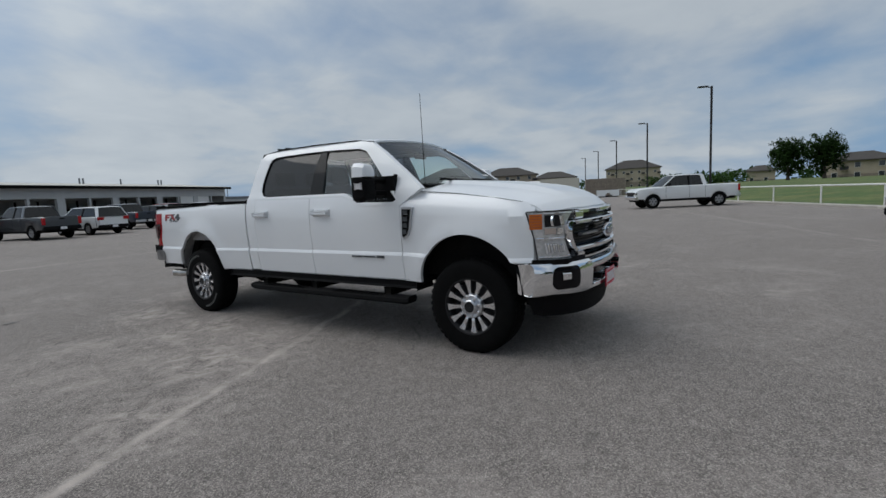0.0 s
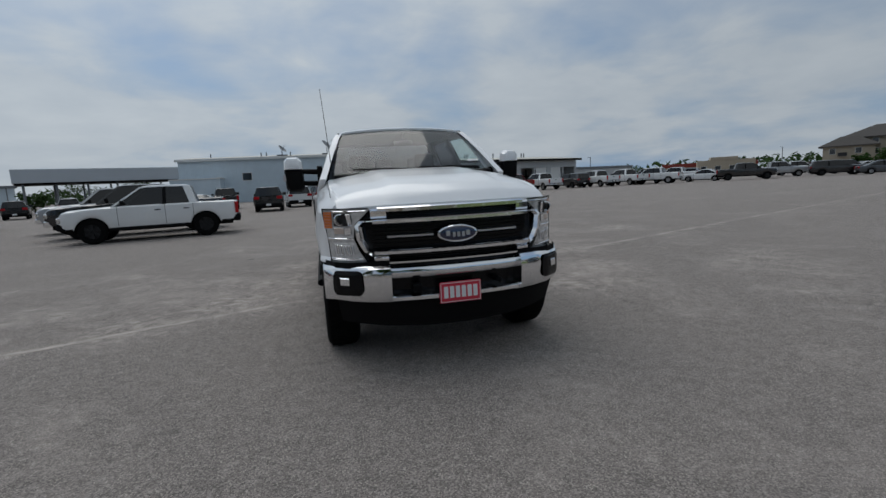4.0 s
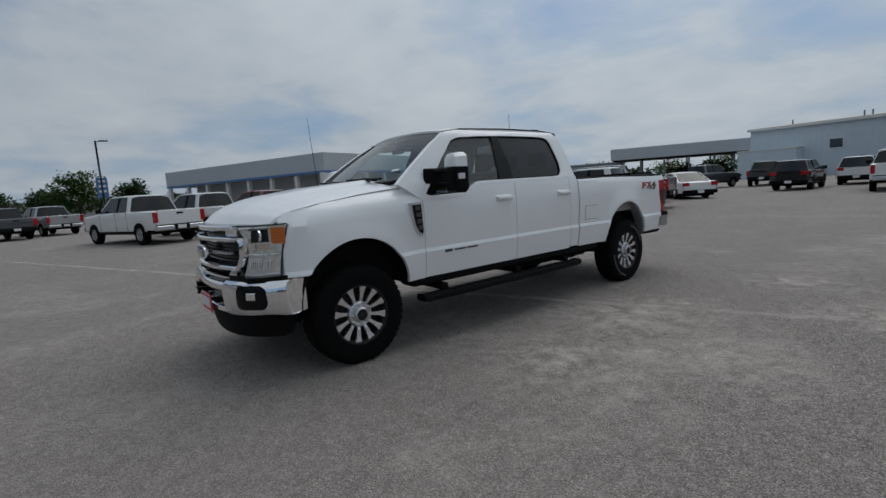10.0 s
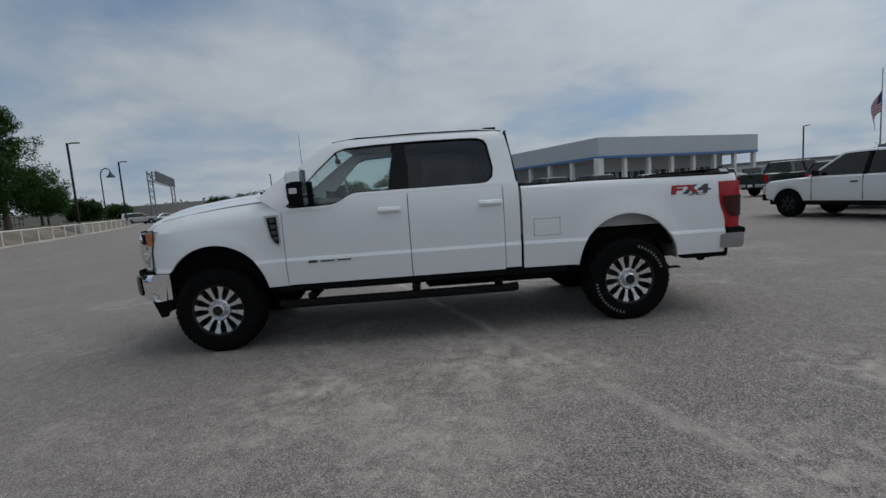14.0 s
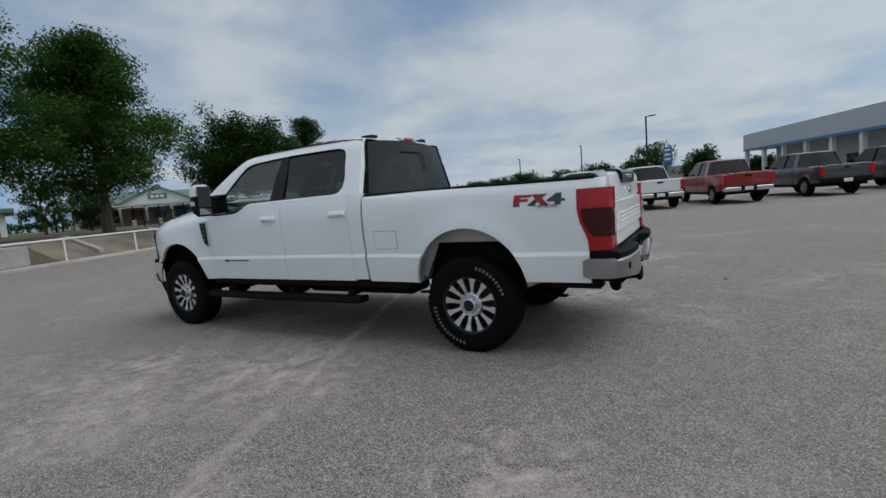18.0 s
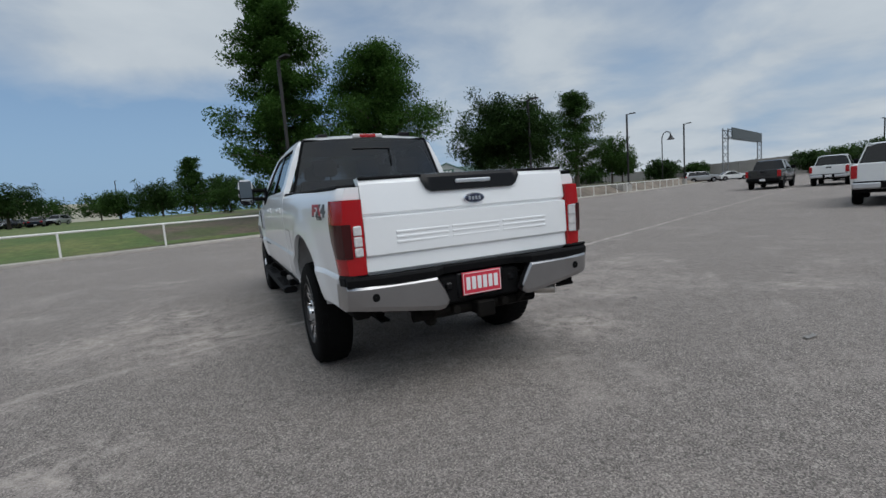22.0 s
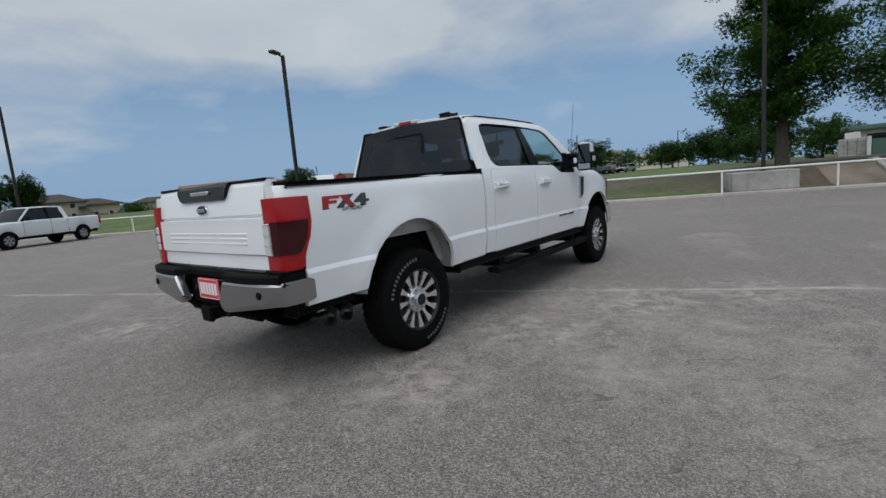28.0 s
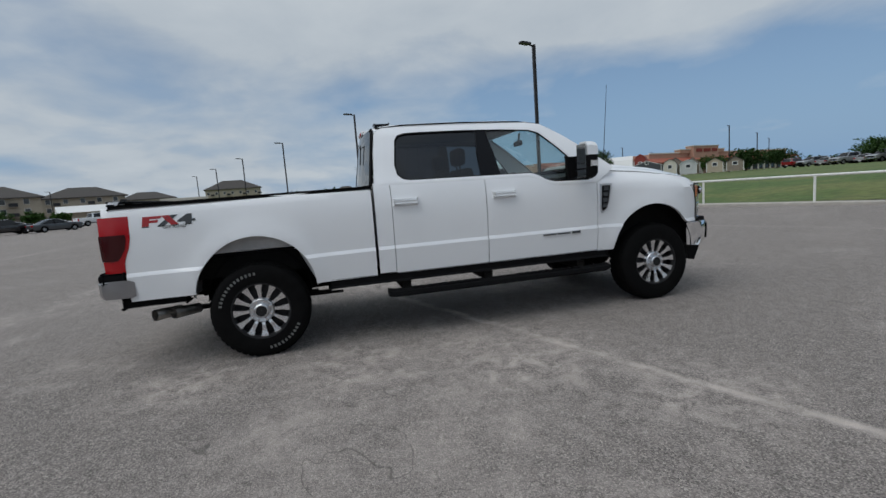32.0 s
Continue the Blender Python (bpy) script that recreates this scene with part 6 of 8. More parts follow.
# metal building with dishes on its roof
H0, H1 = Vector((-21.3, 72.4)), Vector((3.1, 71.5))
length = (H1 - H0).length
hang = thing("metal_building", local(H0.x, H0.y, *(H1 - H0)), "pale blue ribbed steel building with low roof", "building")
hang.scale.z = 1.08
box("wall", (0, 0, 0), (length, 16, 6.1), M_metal, hang)
bm = bmesh.new()
for i in range(int(length / 0.6)):
    add_box(bm, (0.3 + 0.6 * i, -0.035, 0), (0.36 + 0.6 * i, 0.0, 6.0))
part("wall_ribs", bm, M_metal, hang)
bm = bmesh.new()
add_prism(bm, [(-0.4, 6.05), (8, 6.75), (16.4, 6.05), (16.4, 6.25), (8, 6.97), (-0.4, 6.25)], -0.3, length + 0.3, "x")
part("roof", bm, M_roofsteel, hang)
box("eave_trim", (-0.3, -0.42, 5.95), (length + 0.3, -0.30, 6.28), M_whitewall, hang)
wall_window(hang, 9.6, 3.1, 1.3, 1.0, y=-0.05)
wall_window(hang, 5.6, 3.2, 0.5, 0.4, y=-0.05)
wall_window(hang, 16.8, 3.5, 0.5, 0.4, y=-0.05)
box("annex", (-0.6, -2.6, 0), (6.2, 0.0, 3.4), M_metal, hang)
box("annex_trim", (-0.7, -2.7, 3.4), (6.3, 0.0, 3.55), M_whitewall, hang)
bm = bmesh.new()
for i in range(8):
    add_box(bm, (12.2 + 0.28 * i, -1.2, 0), (12.48 + 0.28 * i, -0.05, 2.0 - 0.24 * i))
part("stair", bm, M_galv, hang)
box("awning", (15.4, -1.6, 2.35), (22, 0, 2.45), M_galv, hang)
for x in (15.6, 18.6, 21.8):
    tube("awning_post", (x, -1.5, 0), (x, -1.5, 2.35), 0.05, M_galv, hang, n=8)
for x in (4, 11.5, 12.3, 16):
    tube("vent_pipe", (x, 3, 6.2), (x, 3, 7.1), 0.09, M_galv, hang, n=8)


def dish(x, y, z, r, dx, dy, stand):
    d = thing("satellite_dish", Matrix.Translation((x, y, z)), "round grey satellite dish on a short mast", "satellite dish", "roof dishes")
    tube("mast", (0, 0, 0), (0, 0, stand), 0.07, M_galv, d, n=8)
    aim = Vector((dx, dy, 0.75)).normalized()
    q = aim.to_track_quat("Z", "Y").to_matrix().to_4x4()
    bm = bmesh.new()
    add_lathe(bm, [(0.0, 0.001), (0.02, r * 0.35), (0.08, r * 0.7), (0.18, r), (0.20, r), (0.10, r * 0.7), (0.04, 0.001)], 24, "z")
    bmesh.ops.transform(bm, matrix=Matrix.Translation((0, 0, stand + r * 0.25)) @ q, verts=bm.verts)
    part("reflector", bm, M_galv, d, smooth=True)
    bm = bmesh.new()
    add_tube(bm, aim * 0.1 + Vector((0, 0, stand + r * 0.25)), aim * (r * 1.3) + Vector((0, 0, stand + r * 0.25)), 0.03, n=6)
    part("feed_arm", bm, M_galv, d)
    box("foot", (-0.8, -0.5, 0), (0.8, 0.5, 0.12), M_chassis, d)


hm_ = hang.matrix_world @ Matrix.Diagonal((1, 1, 1.08, 1))
for lx, ly, r, st in ((14.7, 3.2, 0.75, 0.8), (21.8, 3.0, 1.05, 1.1), (24.0, 2.0, 0.85, 0.4)):
    p = hm_ @ Vector((lx, ly, 6.30 + 0.084 * ly))
    dish(p.x, p.y, p.z, r, 0.75, -0.35, st)

# drive-through canopy between the two
K0 = Vector((-38.0, 64.0))
can = thing("canopy", local(K0.x, K0.y, *(H0 - K0)), "long pale canopy on slim posts", "canopy")
kl_ = (H0 - K0).length
box("fascia", (0, 0, 4.0), (kl_, 9, 5.75), M_fascia, can, bevel=0.03)
box("soffit", (0.2, 0.2, 3.85), (kl_ - 0.2, 8.8, 4.0), M_chassis, can)
for i in range(6):
    for yy in (0.9, 8.1):
        tube("post", (1 + (kl_ - 2) * i / 5, yy, 0), (1 + (kl_ - 2) * i / 5, yy, 3.9), 0.13, M_galv, can, n=8)

# workshop: open bays under a long roof
S0, S1 = Vector((4.4, 55.5)), Vector((43.0, 69.0))
sl = (S1 - S0).length
shop = thing("workshop", local(S0.x, S0.y, *(S1 - S0)), "long workshop with open dark bays and cream roof", "building")
shop.scale.z = 1.13
bm = bmesh.new()
add_prism(bm, [(-0.9, 3.82), (8, 4.55), (9.4, 4.3), (9.4, 4.5), (8, 4.72), (-0.9, 4.0)], -0.4, sl + 0.4, "x")
part("roof", bm, M_roofsteel, shop)
box("gutter", (-0.4, -0.95, 3.68), (sl + 0.4, -0.8, 3.98), M_chassis, shop)
box("back_wall", (0, 8.5, 0), (sl, 9, 4.3), M_stucco, shop)
box("header", (0, 0, 2.75), (sl, 0.3, 3.8), M_stucco, shop)
box("end_wall", (sl - 0.3, 0.3, 0), (sl, 8.5, 3.8), M_stucco, shop)
box("end_wall", (0, 0.3, 0), (0.3, 8.5, 3.8), M_stucco, shop)
box("floor", (0, 0.3, 0.0), (sl, 8.5, 0.03), M_conc, shop)
nb = 12
for i in range(nb + 1):
    w = 0.45 if i % 2 == 0 else 0.12
    x = sl * i / nb
    box("pier", (max(0, x - w), -0.02, 0), (min(sl, x + w), 0.32, 2.75), M_stucco, shop)
for i in (9, 10):
    box("roller_door", (sl * i / nb + 0.46, 0.10, 0), (sl * (i + 1) / nb - 0.46, 0.16, 2.75), M_whitewall, shop)
# closed panels on the back wall, their pale colour standing in for daylight behind
for i in range(nb):
    box("back_window", (sl * (i + 0.2) / nb, 8.44, 1.2), (sl * (i + 0.8) / nb, 8.49, 2.4), material("painted_daylight_grey", (0.35, 0.38, 0.40), 0.4) if i == 0 else bpy.data.materials["painted_daylight_grey"], shop)
for i in range(8):
    xx = 3 + 4.7 * i
    bm = bmesh.new()
    add_tube(bm, (xx, 5, 0), (xx, 5, 2.6), 0.12, n=6)
    add_tube(bm, (xx + 2.4, 5, 0), (xx + 2.4, 5, 2.6), 0.12, n=6)
    add_box(bm, (xx - 0.3, 4.6, 1.5), (xx + 2.7, 5.4, 1.7))
    part("car_lift", bm, M_chassis, shop)
for x in (6.0, 6.6, 21, 21.5, 27, 33.5, 34.1):
    tube("roof_pipe", (x, 6, 4.3), (x, 6, 5.2), 0.10, M_galv, shop, n=8)

# warehouse behind the lot
W0, W1 = Vector((-74, 80)), Vector((-53, 93))
ware = thing("warehouse", local(W0.x, W0.y, *(W1 - W0)), "low grey steel warehouse with a flat roof", "building")
wl_ = (W1 - W0).length
box("wall", (0, 0, 0), (wl_, 20, 4.3), M_metal, ware)
box("roof", (-0.4, -0.5, 4.3), (wl_ + 0.4, 20.5, 4.75), M_galv, ware, bevel=0.05)
box("roller_door", (wl_ * 0.78, -0.06, 0), (wl_ * 0.9, 0.0, 3.3), M_dark, ware)
for i in range(5):
    box("wall_post", (wl_ * i / 4.2, -0.08, 0), (wl_ * i / 4.2 + 0.15, 0, 4.3), M_galv, ware)
low = thing("low_building", local(-92, 52, 0.55, 0.83), "low grey flat-roofed building", "building")
box("wall", (0, 0, 0), (34, 10, 3.0), M_stucco, low)
box("roof", (-0.3, -0.3, 3.0), (34.3, 10.3, 3.4), M_galv, low, bevel=0.05)
for i in range(6):
    wall_window(low, 3 + 5.4 * i, 1.0, 2.0, 1.2)
far_shed = thing("far_building", local(52, 92, 0.95, 0.3), "far low grey building with flat roof", "building")
box("wall", (0, 0, 0), (26, 12, 3.0), M_stucco, far_shed)
box("roof", (-0.3, -0.3, 3.0), (26.3, 12.3, 3.5), M_galv, far_shed, bevel=0.05)
red_roof = thing("red_building", local(128, 150, 0.75, -0.66), "long low building with a red fascia", "building")
box("wall", (0, 0, 0), (30, 12, 2.6), M_tanwall, red_roof)
box("red_fascia", (-0.5, -0.5, 2.6), (30.5, 12.5, 4.0), M_barnred, red_roof, bevel=0.05)
yel = thing("tan_building", local(126, 131, 0.75, -0.66), "tan building with a stepped parapet", "building")
box("wall", (0, 0, 0), (17, 12, 4.4), M_tanwall, yel)
box("parapet", (4, -0.2, 4.4), (12, 12.2, 5.4), M_tanwall, yel, bevel=0.05)
for i in range(4):
    wall_window(yel, 2 + 4.2 * i, 1.0, 1.6, 1.4)


# apartment houses with hipped roofs
def apartment(x, y, dx, dy, w, h, storeys, label, depth=14, wall=M_tanwall):
    ap = thing("apartment_house", local(x, y, dx, dy), label, "apartment building", "apartment houses")
    box("wall", (0, 0, 0), (w, depth, h * 0.70), wall, ap)
    box("stone_base", (-0.06, -0.06, 0), (w + 0.06, depth + 0.06, h * 0.22), M_stone, ap)
    bm = bmesh.new()
    e, z0 = 0.9, h * 0.70
    base = [Vector((-e, -e, z0)), Vector((w + e, -e, z0)), Vector((w + e, depth + e, z0)), Vector((-e, depth + e, z0))]
    vs = [bm.verts.new(p) for p in base] + [bm.verts.new(p - Vector((0, 0, 0.25))) for p in base]
    r0, r1 = bm.verts.new((w * 0.33, depth / 2, h)), bm.verts.new((w * 0.67, depth / 2, h))
    for f in ((vs[0], vs[1], r1, r0), (vs[1], vs[2], r1), (vs[2], vs[3], r0, r1), (vs[3], vs[0], r0), (vs[4], vs[5], vs[1], vs[0]), (vs[5], vs[6], vs[2], vs[1]), (vs[6], vs[7], vs[3], vs[2]), (vs[7], vs[4], vs[0], vs[3])):
        bm.faces.new(f)
    part("roof", bm, M_shingle, ap)
    k = int(w / 4)
    fl = h * 0.70 / storeys
    for st in range(storeys):
        for i in range(k):
            xx = w * (i + 0.5) / k
            wall_window(ap, xx - 0.6, st * fl + 0.8, 1.1, 1.3, y=-0.05)
            if i % 2 == 0:
                bal = box("balcony", (xx + 0.5, -1.3, st * fl + 0.05), (xx + 2.3, 0, st * fl + 0.2), M_stone, ap)
                box("railing", (xx + 0.5, -1.32, st * fl + 0.2), (xx + 2.3, -1.26, st * fl + 1.1), M_dark, bal)
        for i in range(3):
            bm = bmesh.new()
            add_box(bm, (-0.06, depth * (i + 0.35) / 3, st * fl + 0.8), (0.0, depth * (i + 0.65) / 3, st * fl + 2.0))
            part("window", bm, M_pane, ap)
    return ap


def facing(az, d, w, h, st, label, depth=14, base=(-2.8, -5.5)):
    a = radians(az)
    px, py = base[0] + d * math.sin(a), base[1] + d * math.cos(a)
    rx, ry = math.cos(a), -math.sin(a)
    return apartment(px - rx * w / 2, py - ry * w / 2, rx, ry, w, h, st, label, depth)


facing(58.4, 165, 19, 11.0, 3, "tan apartment house with dark hipped roof", 16)
facing(55.6, 158, 10, 8.0, 2, "lower wing of a tan apartment house", 8)
facing(65.2, 185, 21, 11.0, 3, "tan apartment house with balconies", 14)
facing(70.6, 205, 17, 9.2, 2, "far tan apartment house", 14)
facing(79.7, 285, 28, 16.0, 3, "large brown apartment house with a wide roof", 16, (-4.5, -4.1))
facing(99.2, 165, 14, 7.6, 2, "brown house on the rise beyond the grass", 10, (-4.5, -4.1))
facing(91.7, 215, 9, 6.8, 1, "small pale house beyond the grass", 8, (-4.5, -4.1))
facing(104.5, 190, 16, 6.5, 1, "low dark-roofed house beyond the grass", 8, (-4.7, 3.3))
facing(110, 230, 16, 6.5, 1, "far dark-roofed house beyond the grass", 8, (-4.7, 3.3))
pav = thing("club_house", local(119, 58, 0.45, -0.89), "low club house with a pale metal roof", "building")
box("wall", (0, 0, 0), (16, 10, 2.6), M_tanwall, pav)
bm = bmesh.new()
add_prism(bm, [(-1, 2.6), (5, 4.2), (11, 2.6)], -0.8, 16.8, "x")
part("roof", bm, M_whitewall, pav)
for i in range(5):
    tube("porch_post", (1 + 3.5 * i, -0.8, 0), (1 + 3.5 * i, -0.8, 2.6), 0.14, M_stone, pav, n=6)

# containers at the edge of the eastern lot
for x, y, dx, dy, w, h, mat, lb in ((64.0, 21.7, 0.25, -0.97, 5.7, 3.0, M_cream, "cream painted waste container"), (67.0, 15.6, 0.3, -0.95, 5.6, 2.7, M_stone, "brown shipping container")):
    c = thing("container", local(x, y, dx, dy), lb + " standing on the lot", "container")
    bm = bmesh.new()
    add_box(bm, (0, 0, 0.12), (w, 2.3, h), 0.03)
    shell = part("box", bm, mat, c)
    for i in range(int(w / 0.3)):
        box("rib", (0.1 + 0.3 * i, -0.04, 0.15), (0.22 + 0.3 * i, 0.0, h - 0.05), mat, shell)
    for xx in (0.3, w - 0.3):
        box("skid", (xx - 0.08, 0, 0), (xx + 0.08, 2.3, 0.12), M_chassis, c)
bm = bmesh.new()
random.seed(3)
for i in range(60):
    r = random.uniform(0.05, 0.22)
    m = Matrix.Translation((random.gauss(0, 0.9), random.gauss(0, 0.5), r * 0.6)) @ Euler((random.random() * 3, random.random() * 3, random.random() * 3)).to_matrix().to_4x4()
    add_box(bm, (-r, -r * 0.4, -r * 0.3), (r, r * 0.4, r * 0.3), m=m)
heap = part("rubbish_heap", bm, M_chassis)
heap.location = (62.5, 14.0, 0)
tagged(heap, "dark heap of scrap beside the container", "scrap heap", kind="stuff")

# school-like building behind the trees: green roofs, gable, covered walk
sch = thing("green_roofed_building", local(-25.4, -48.6, -0.87, 0.49, 1.0), "cream building with green steel roofs and a white gable", "building")
box("wall", (-8, 2.5, 0), (9, 12, 2.4), M_cream, sch)
bm = bmesh.new()
add_prism(bm, [(1.6, 2.35), (7.2, 4.0), (12.9, 2.35), (12.9, 2.2), (1.6, 2.2)], -8.6, 5.5, "x")
part("roof", bm, M_greenroof, sch)
bm = bmesh.new()
add_prism(bm, [(-4.0, 2.25), (0.0, 4.05), (4.0, 2.25), (4.0, 1.95), (-4.0, 1.95)], 0.0, 0.2, "y")
gable = part("gable", bm, M_whitewall, sch)
bm = bmesh.new()
add_prism(bm, [(-4.5, 2.12), (0.0, 4.2), (4.5, 2.12), (4.5, 2.0), (0.0, 4.06), (-4.5, 2.0)], -0.35, 7, "y")
groof = part("gable_roof", bm, M_greenroof, sch)
for i in range(15):
    for sd in (1, -1):
        bm = bmesh.new()
        add_tube(bm, (sd * 4.5, -0.3 + 0.5 * i, 2.13), (0, -0.3 + 0.5 * i, 4.21), 0.025, n=4)
        part("roof_seam", bm, M_greenroof, groof)
box("gable_sign", (-0.9, -0.08, 2.75), (0.9, 0.0, 3.35), M_greenroof, gable)
for i in range(3):
    box("sign_bar", (-0.66 + 0.47 * i, -0.11, 2.9), (-0.30 + 0.47 * i, -0.08, 3.2), M_whitewall, gable)
for x in (-3.6, -1.2, 1.2, 3.6):
    box("gable_post", (x - 0.12, 0.0, 0), (x + 0.12, 0.2, 1.95), M_cream, sch)
for i, x in enumerate((-6.6, -4.4, -2.2, 0.0, 2.2, 4.4, 6.6)):
    wall_window(sch, x, 0.5, 1.2, 1.3, y=2.45, mat=M_bluetrim if i in (4, 5) else M_terracotta if i == 2 else M_pane)
for x in (-1.6, 0.4, 1.7):
    box("notice", (x, -0.02, 2.05), (x + 0.6, -0.005, 2.22), M_dark, gable)
pavilion = thing("green_roofed_pavilion", local(-17.2, -52.6, -0.87, 0.49, 1.0), "small pavilion with a hipped green steel roof on posts", "pavilion")
bm = bmesh.new()
add_loft(bm, [[Vector((a, b, 2.2)), Vector((4.2 - a, b, 2.2)), Vector((4.2 - a, 4 - b, 2.2)), Vector((a, 4 - b, 2.2))] if k == 0 else [Vector((1.4, 1.8, 3.3)), Vector((2.8, 1.8, 3.3)), Vector((2.8, 2.2, 3.3)), Vector((1.4, 2.2, 3.3))] for k, a, b in ((0, -0.4, -0.4), (1, 0, 0))])
part("roof", bm, M_greenroof, pavilion)
for x in (0.1, 4.1):
    for y in (0.1, 3.9):
        tube("post", (x, y, 0), (x, y, 2.25), 0.09, M_chassis, pavilion, n=6)
walkc = thing("covered_walk", local(-15.5, -50.5, -0.87, 0.49, 1.0), "covered walk with a thin pale roof on dark posts", "covered walk")
box("roof", (0, 0, 2.05), (22, 2.6, 2.2), M_stucco, walkc)
for i in range(10):
    tube("post", (0.3 + 2.3 * i, 0.2, 0), (0.3 + 2.3 * i, 0.2, 2.05), 0.06, M_chassis, walkc, n=6)
    box("pedestal", (0.3 + 2.3 * i - 0.2, -0.25, 0), (0.3 + 2.3 * i + 0.2, 0.1, 0.65), M_conc, walkc)
iron = thing("iron_fence", local(-52, -47.5, 0.90, 0.436, 1.0), "dark iron fence in front of the cream building", "fence")
for i in range(30):
    tube("post", (1.5 * i, 0, 0), (1.5 * i, 0, 1.15), 0.03, M_chassis, iron, n=5)
for zz in (0.3, 1.05):
    box("rail", (0, -0.02, zz), (43.5, 0.02, zz + 0.05), M_chassis, iron)
wing = thing("white_hall", local(-6.5, -57, -0.95, 0.31, 1.0), "white hall with a green edged roof", "building")
box("wall", (0, 0, 0), (8, 10, 2.3), M_whitewall, wing)
box("roof", (-0.8, -0.8, 2.3), (8.8, 10.8, 2.75), M_greenroof, wing, bevel=0.05)
for i in range(2):
    box("dark_opening", (1 + 3.6 * i, -0.05, 0), (3.2 + 3.6 * i, 0.0, 1.9), M_pane, wing)
mon = thing("stone_monument", Matrix.Translation((-5.5, -37.8, 1.0)), "stepped pale stone monument with a plaque", "monument")
for i in range(5):
    for k in range(3):
        box("stone", (-0.7 + 0.48 * k + 0.02 * (i % 2), -0.3, 0.24 * i), (-0.24 + 0.48 * k + 0.02 * (i % 2), 0.3, 0.24 * i + 0.23), M_conc, mon, bevel=0.02)
box("plaque", (-0.4, -0.1, 1.2), (0.4, 0.15, 1.6), M_whitewall, mon, bevel=0.02)
bin_ = thing("green_dumpster", Matrix.Translation((-7.35, -37.7, 1.0)), "green steel dumpster beside a pale wall", "dumpster")
box("bin_body", (-0.9, -0.6, 0), (0.9, 0.6, 1.1), M_greenroof, bin_, bevel=0.04)
box("bin_lid", (-0.92, -0.62, 1.1), (0.92, 0.62, 1.16), M_chassis, bin_)
box("enclosure_wall", (0.95, -0.9, 0), (1.15, 0.9, 1.25), M_whitewall, bin_)

# overpass wall and sign gantry in the west
ov = thing("overpass_wall", Matrix(), "long grey concrete overpass wall", "wall", kind="structure")
pts = [Vector((-60, -95)), Vector((-82, -66)), Vector((-108, -38)), Vector((-126, -8)), Vector((-134, 18)), Vector((-136, 50))]
hs = (2.0, 2.9, 3.9, 4.0, 3.9, 3.6)
for (a, b), (ha, hb) in zip(zip(pts, pts[1:]), zip(hs, hs[1:])):
    k = int((b - a).length / 5)
    for i in range(k):
        p, q = a.lerp(b, i / k), a.lerp(b, (i + 0.992) / k)
        za, zb = lerp(ha, hb, i / k), lerp(ha, hb, (i + 1) / k)
        nrm = Vector(((q - p).y, -(q - p).x)).normalized() * -0.4
        bm = bmesh.new()
        rows = [[Vector((r.x, r.y, 0)), Vector((r.x, r.y, z)), Vector((r.x + nrm.x, r.y + nrm.y, z)), Vector((r.x + nrm.x, r.y + nrm.y, 0))] for r, z in ((p, za), (q, zb))]
        add_loft(bm, rows)
        part("wall_panel", bm, M_wallgrey, ov)
gan = thing("sign_gantry", Matrix(), "steel highway gantry with a dark sign", "sign gantry")
g0, g1 = Vector((-78.5, -47.0, 0)), Vector((-106, -57.6, 0))
for g in (g0, g1):
    bm = bmesh.new()
    for sx in (-0.7, 0.7):
        add_tube(bm, g + Vector((sx, 0, 0)), g + Vector((sx, 0, 8.8)), 0.10, n=6)
    for i in range(6):
        z = 1.2 + 1.25 * i
        add_tube(bm, g + Vector((-0.7, 0, z)), g + Vector((0.7, 0, z + 1.2)), 0.05, n=5)
        add_tube(bm, g + Vector((0.7, 0, z)), g + Vector((-0.7, 0, z + 1.2)), 0.05, n=5)
    part("tower", bm, M_galv, gan)
bm = bmesh.new()
for z in (7.3, 8.6):
    for oy in (-0.5, 0.5):
        add_tube(bm, g0 + Vector((0, oy, z)), g1 + Vector((0, oy, z)), 0.09, n=6)
for i in range(12):
    p, q = g0.lerp(g1, i / 12), g0.lerp(g1, (i + 1) / 12)
    add_tube(bm, p + Vector((0, 0, 7.3)), q + Vector((0, 0, 8.6)), 0.05, n=5)
part("truss", bm, M_galv, gan)
bm = bmesh.new()
d = (g1 - g0).normalized()
add_box(bm, (0.8, -0.9, 7.0), (26.5, -0.75, 8.9), m=local(g0.x, g0.y, d.x, d.y))
part("sign_panel", bm, M_signgreen, gan)
bell = thing("bell_lamp", Matrix.Translation((-50.5, -36.8, 0.9)), "street lamp with a bell-shaped shade on a curved arm", "street lamp")
bm = bmesh.new()
prev = Vector((0, 0, 0))
for p in ((0, 0, 5.4), (-0.15, 0.1, 5.9), (-0.5, 0.3, 6.15), (-0.85, 0.5, 6.0), (-0.95, 0.55, 5.7)):
    add_tube(bm, prev, Vector(p), 0.06, n=6)
    prev = Vector(p)
part("pole", bm, M_pole, bell)
bm = bmesh.new()
add_lathe(bm, [(5.75, 0.05), (5.6, 0.14), (5.3, 0.28), (5.1, 0.5), (5.12, 0.48), (5.5, 0.12)], 16, "z", (-0.95, 0.55, 0))
part("shade", bm, M_pole, bell, smooth=True)
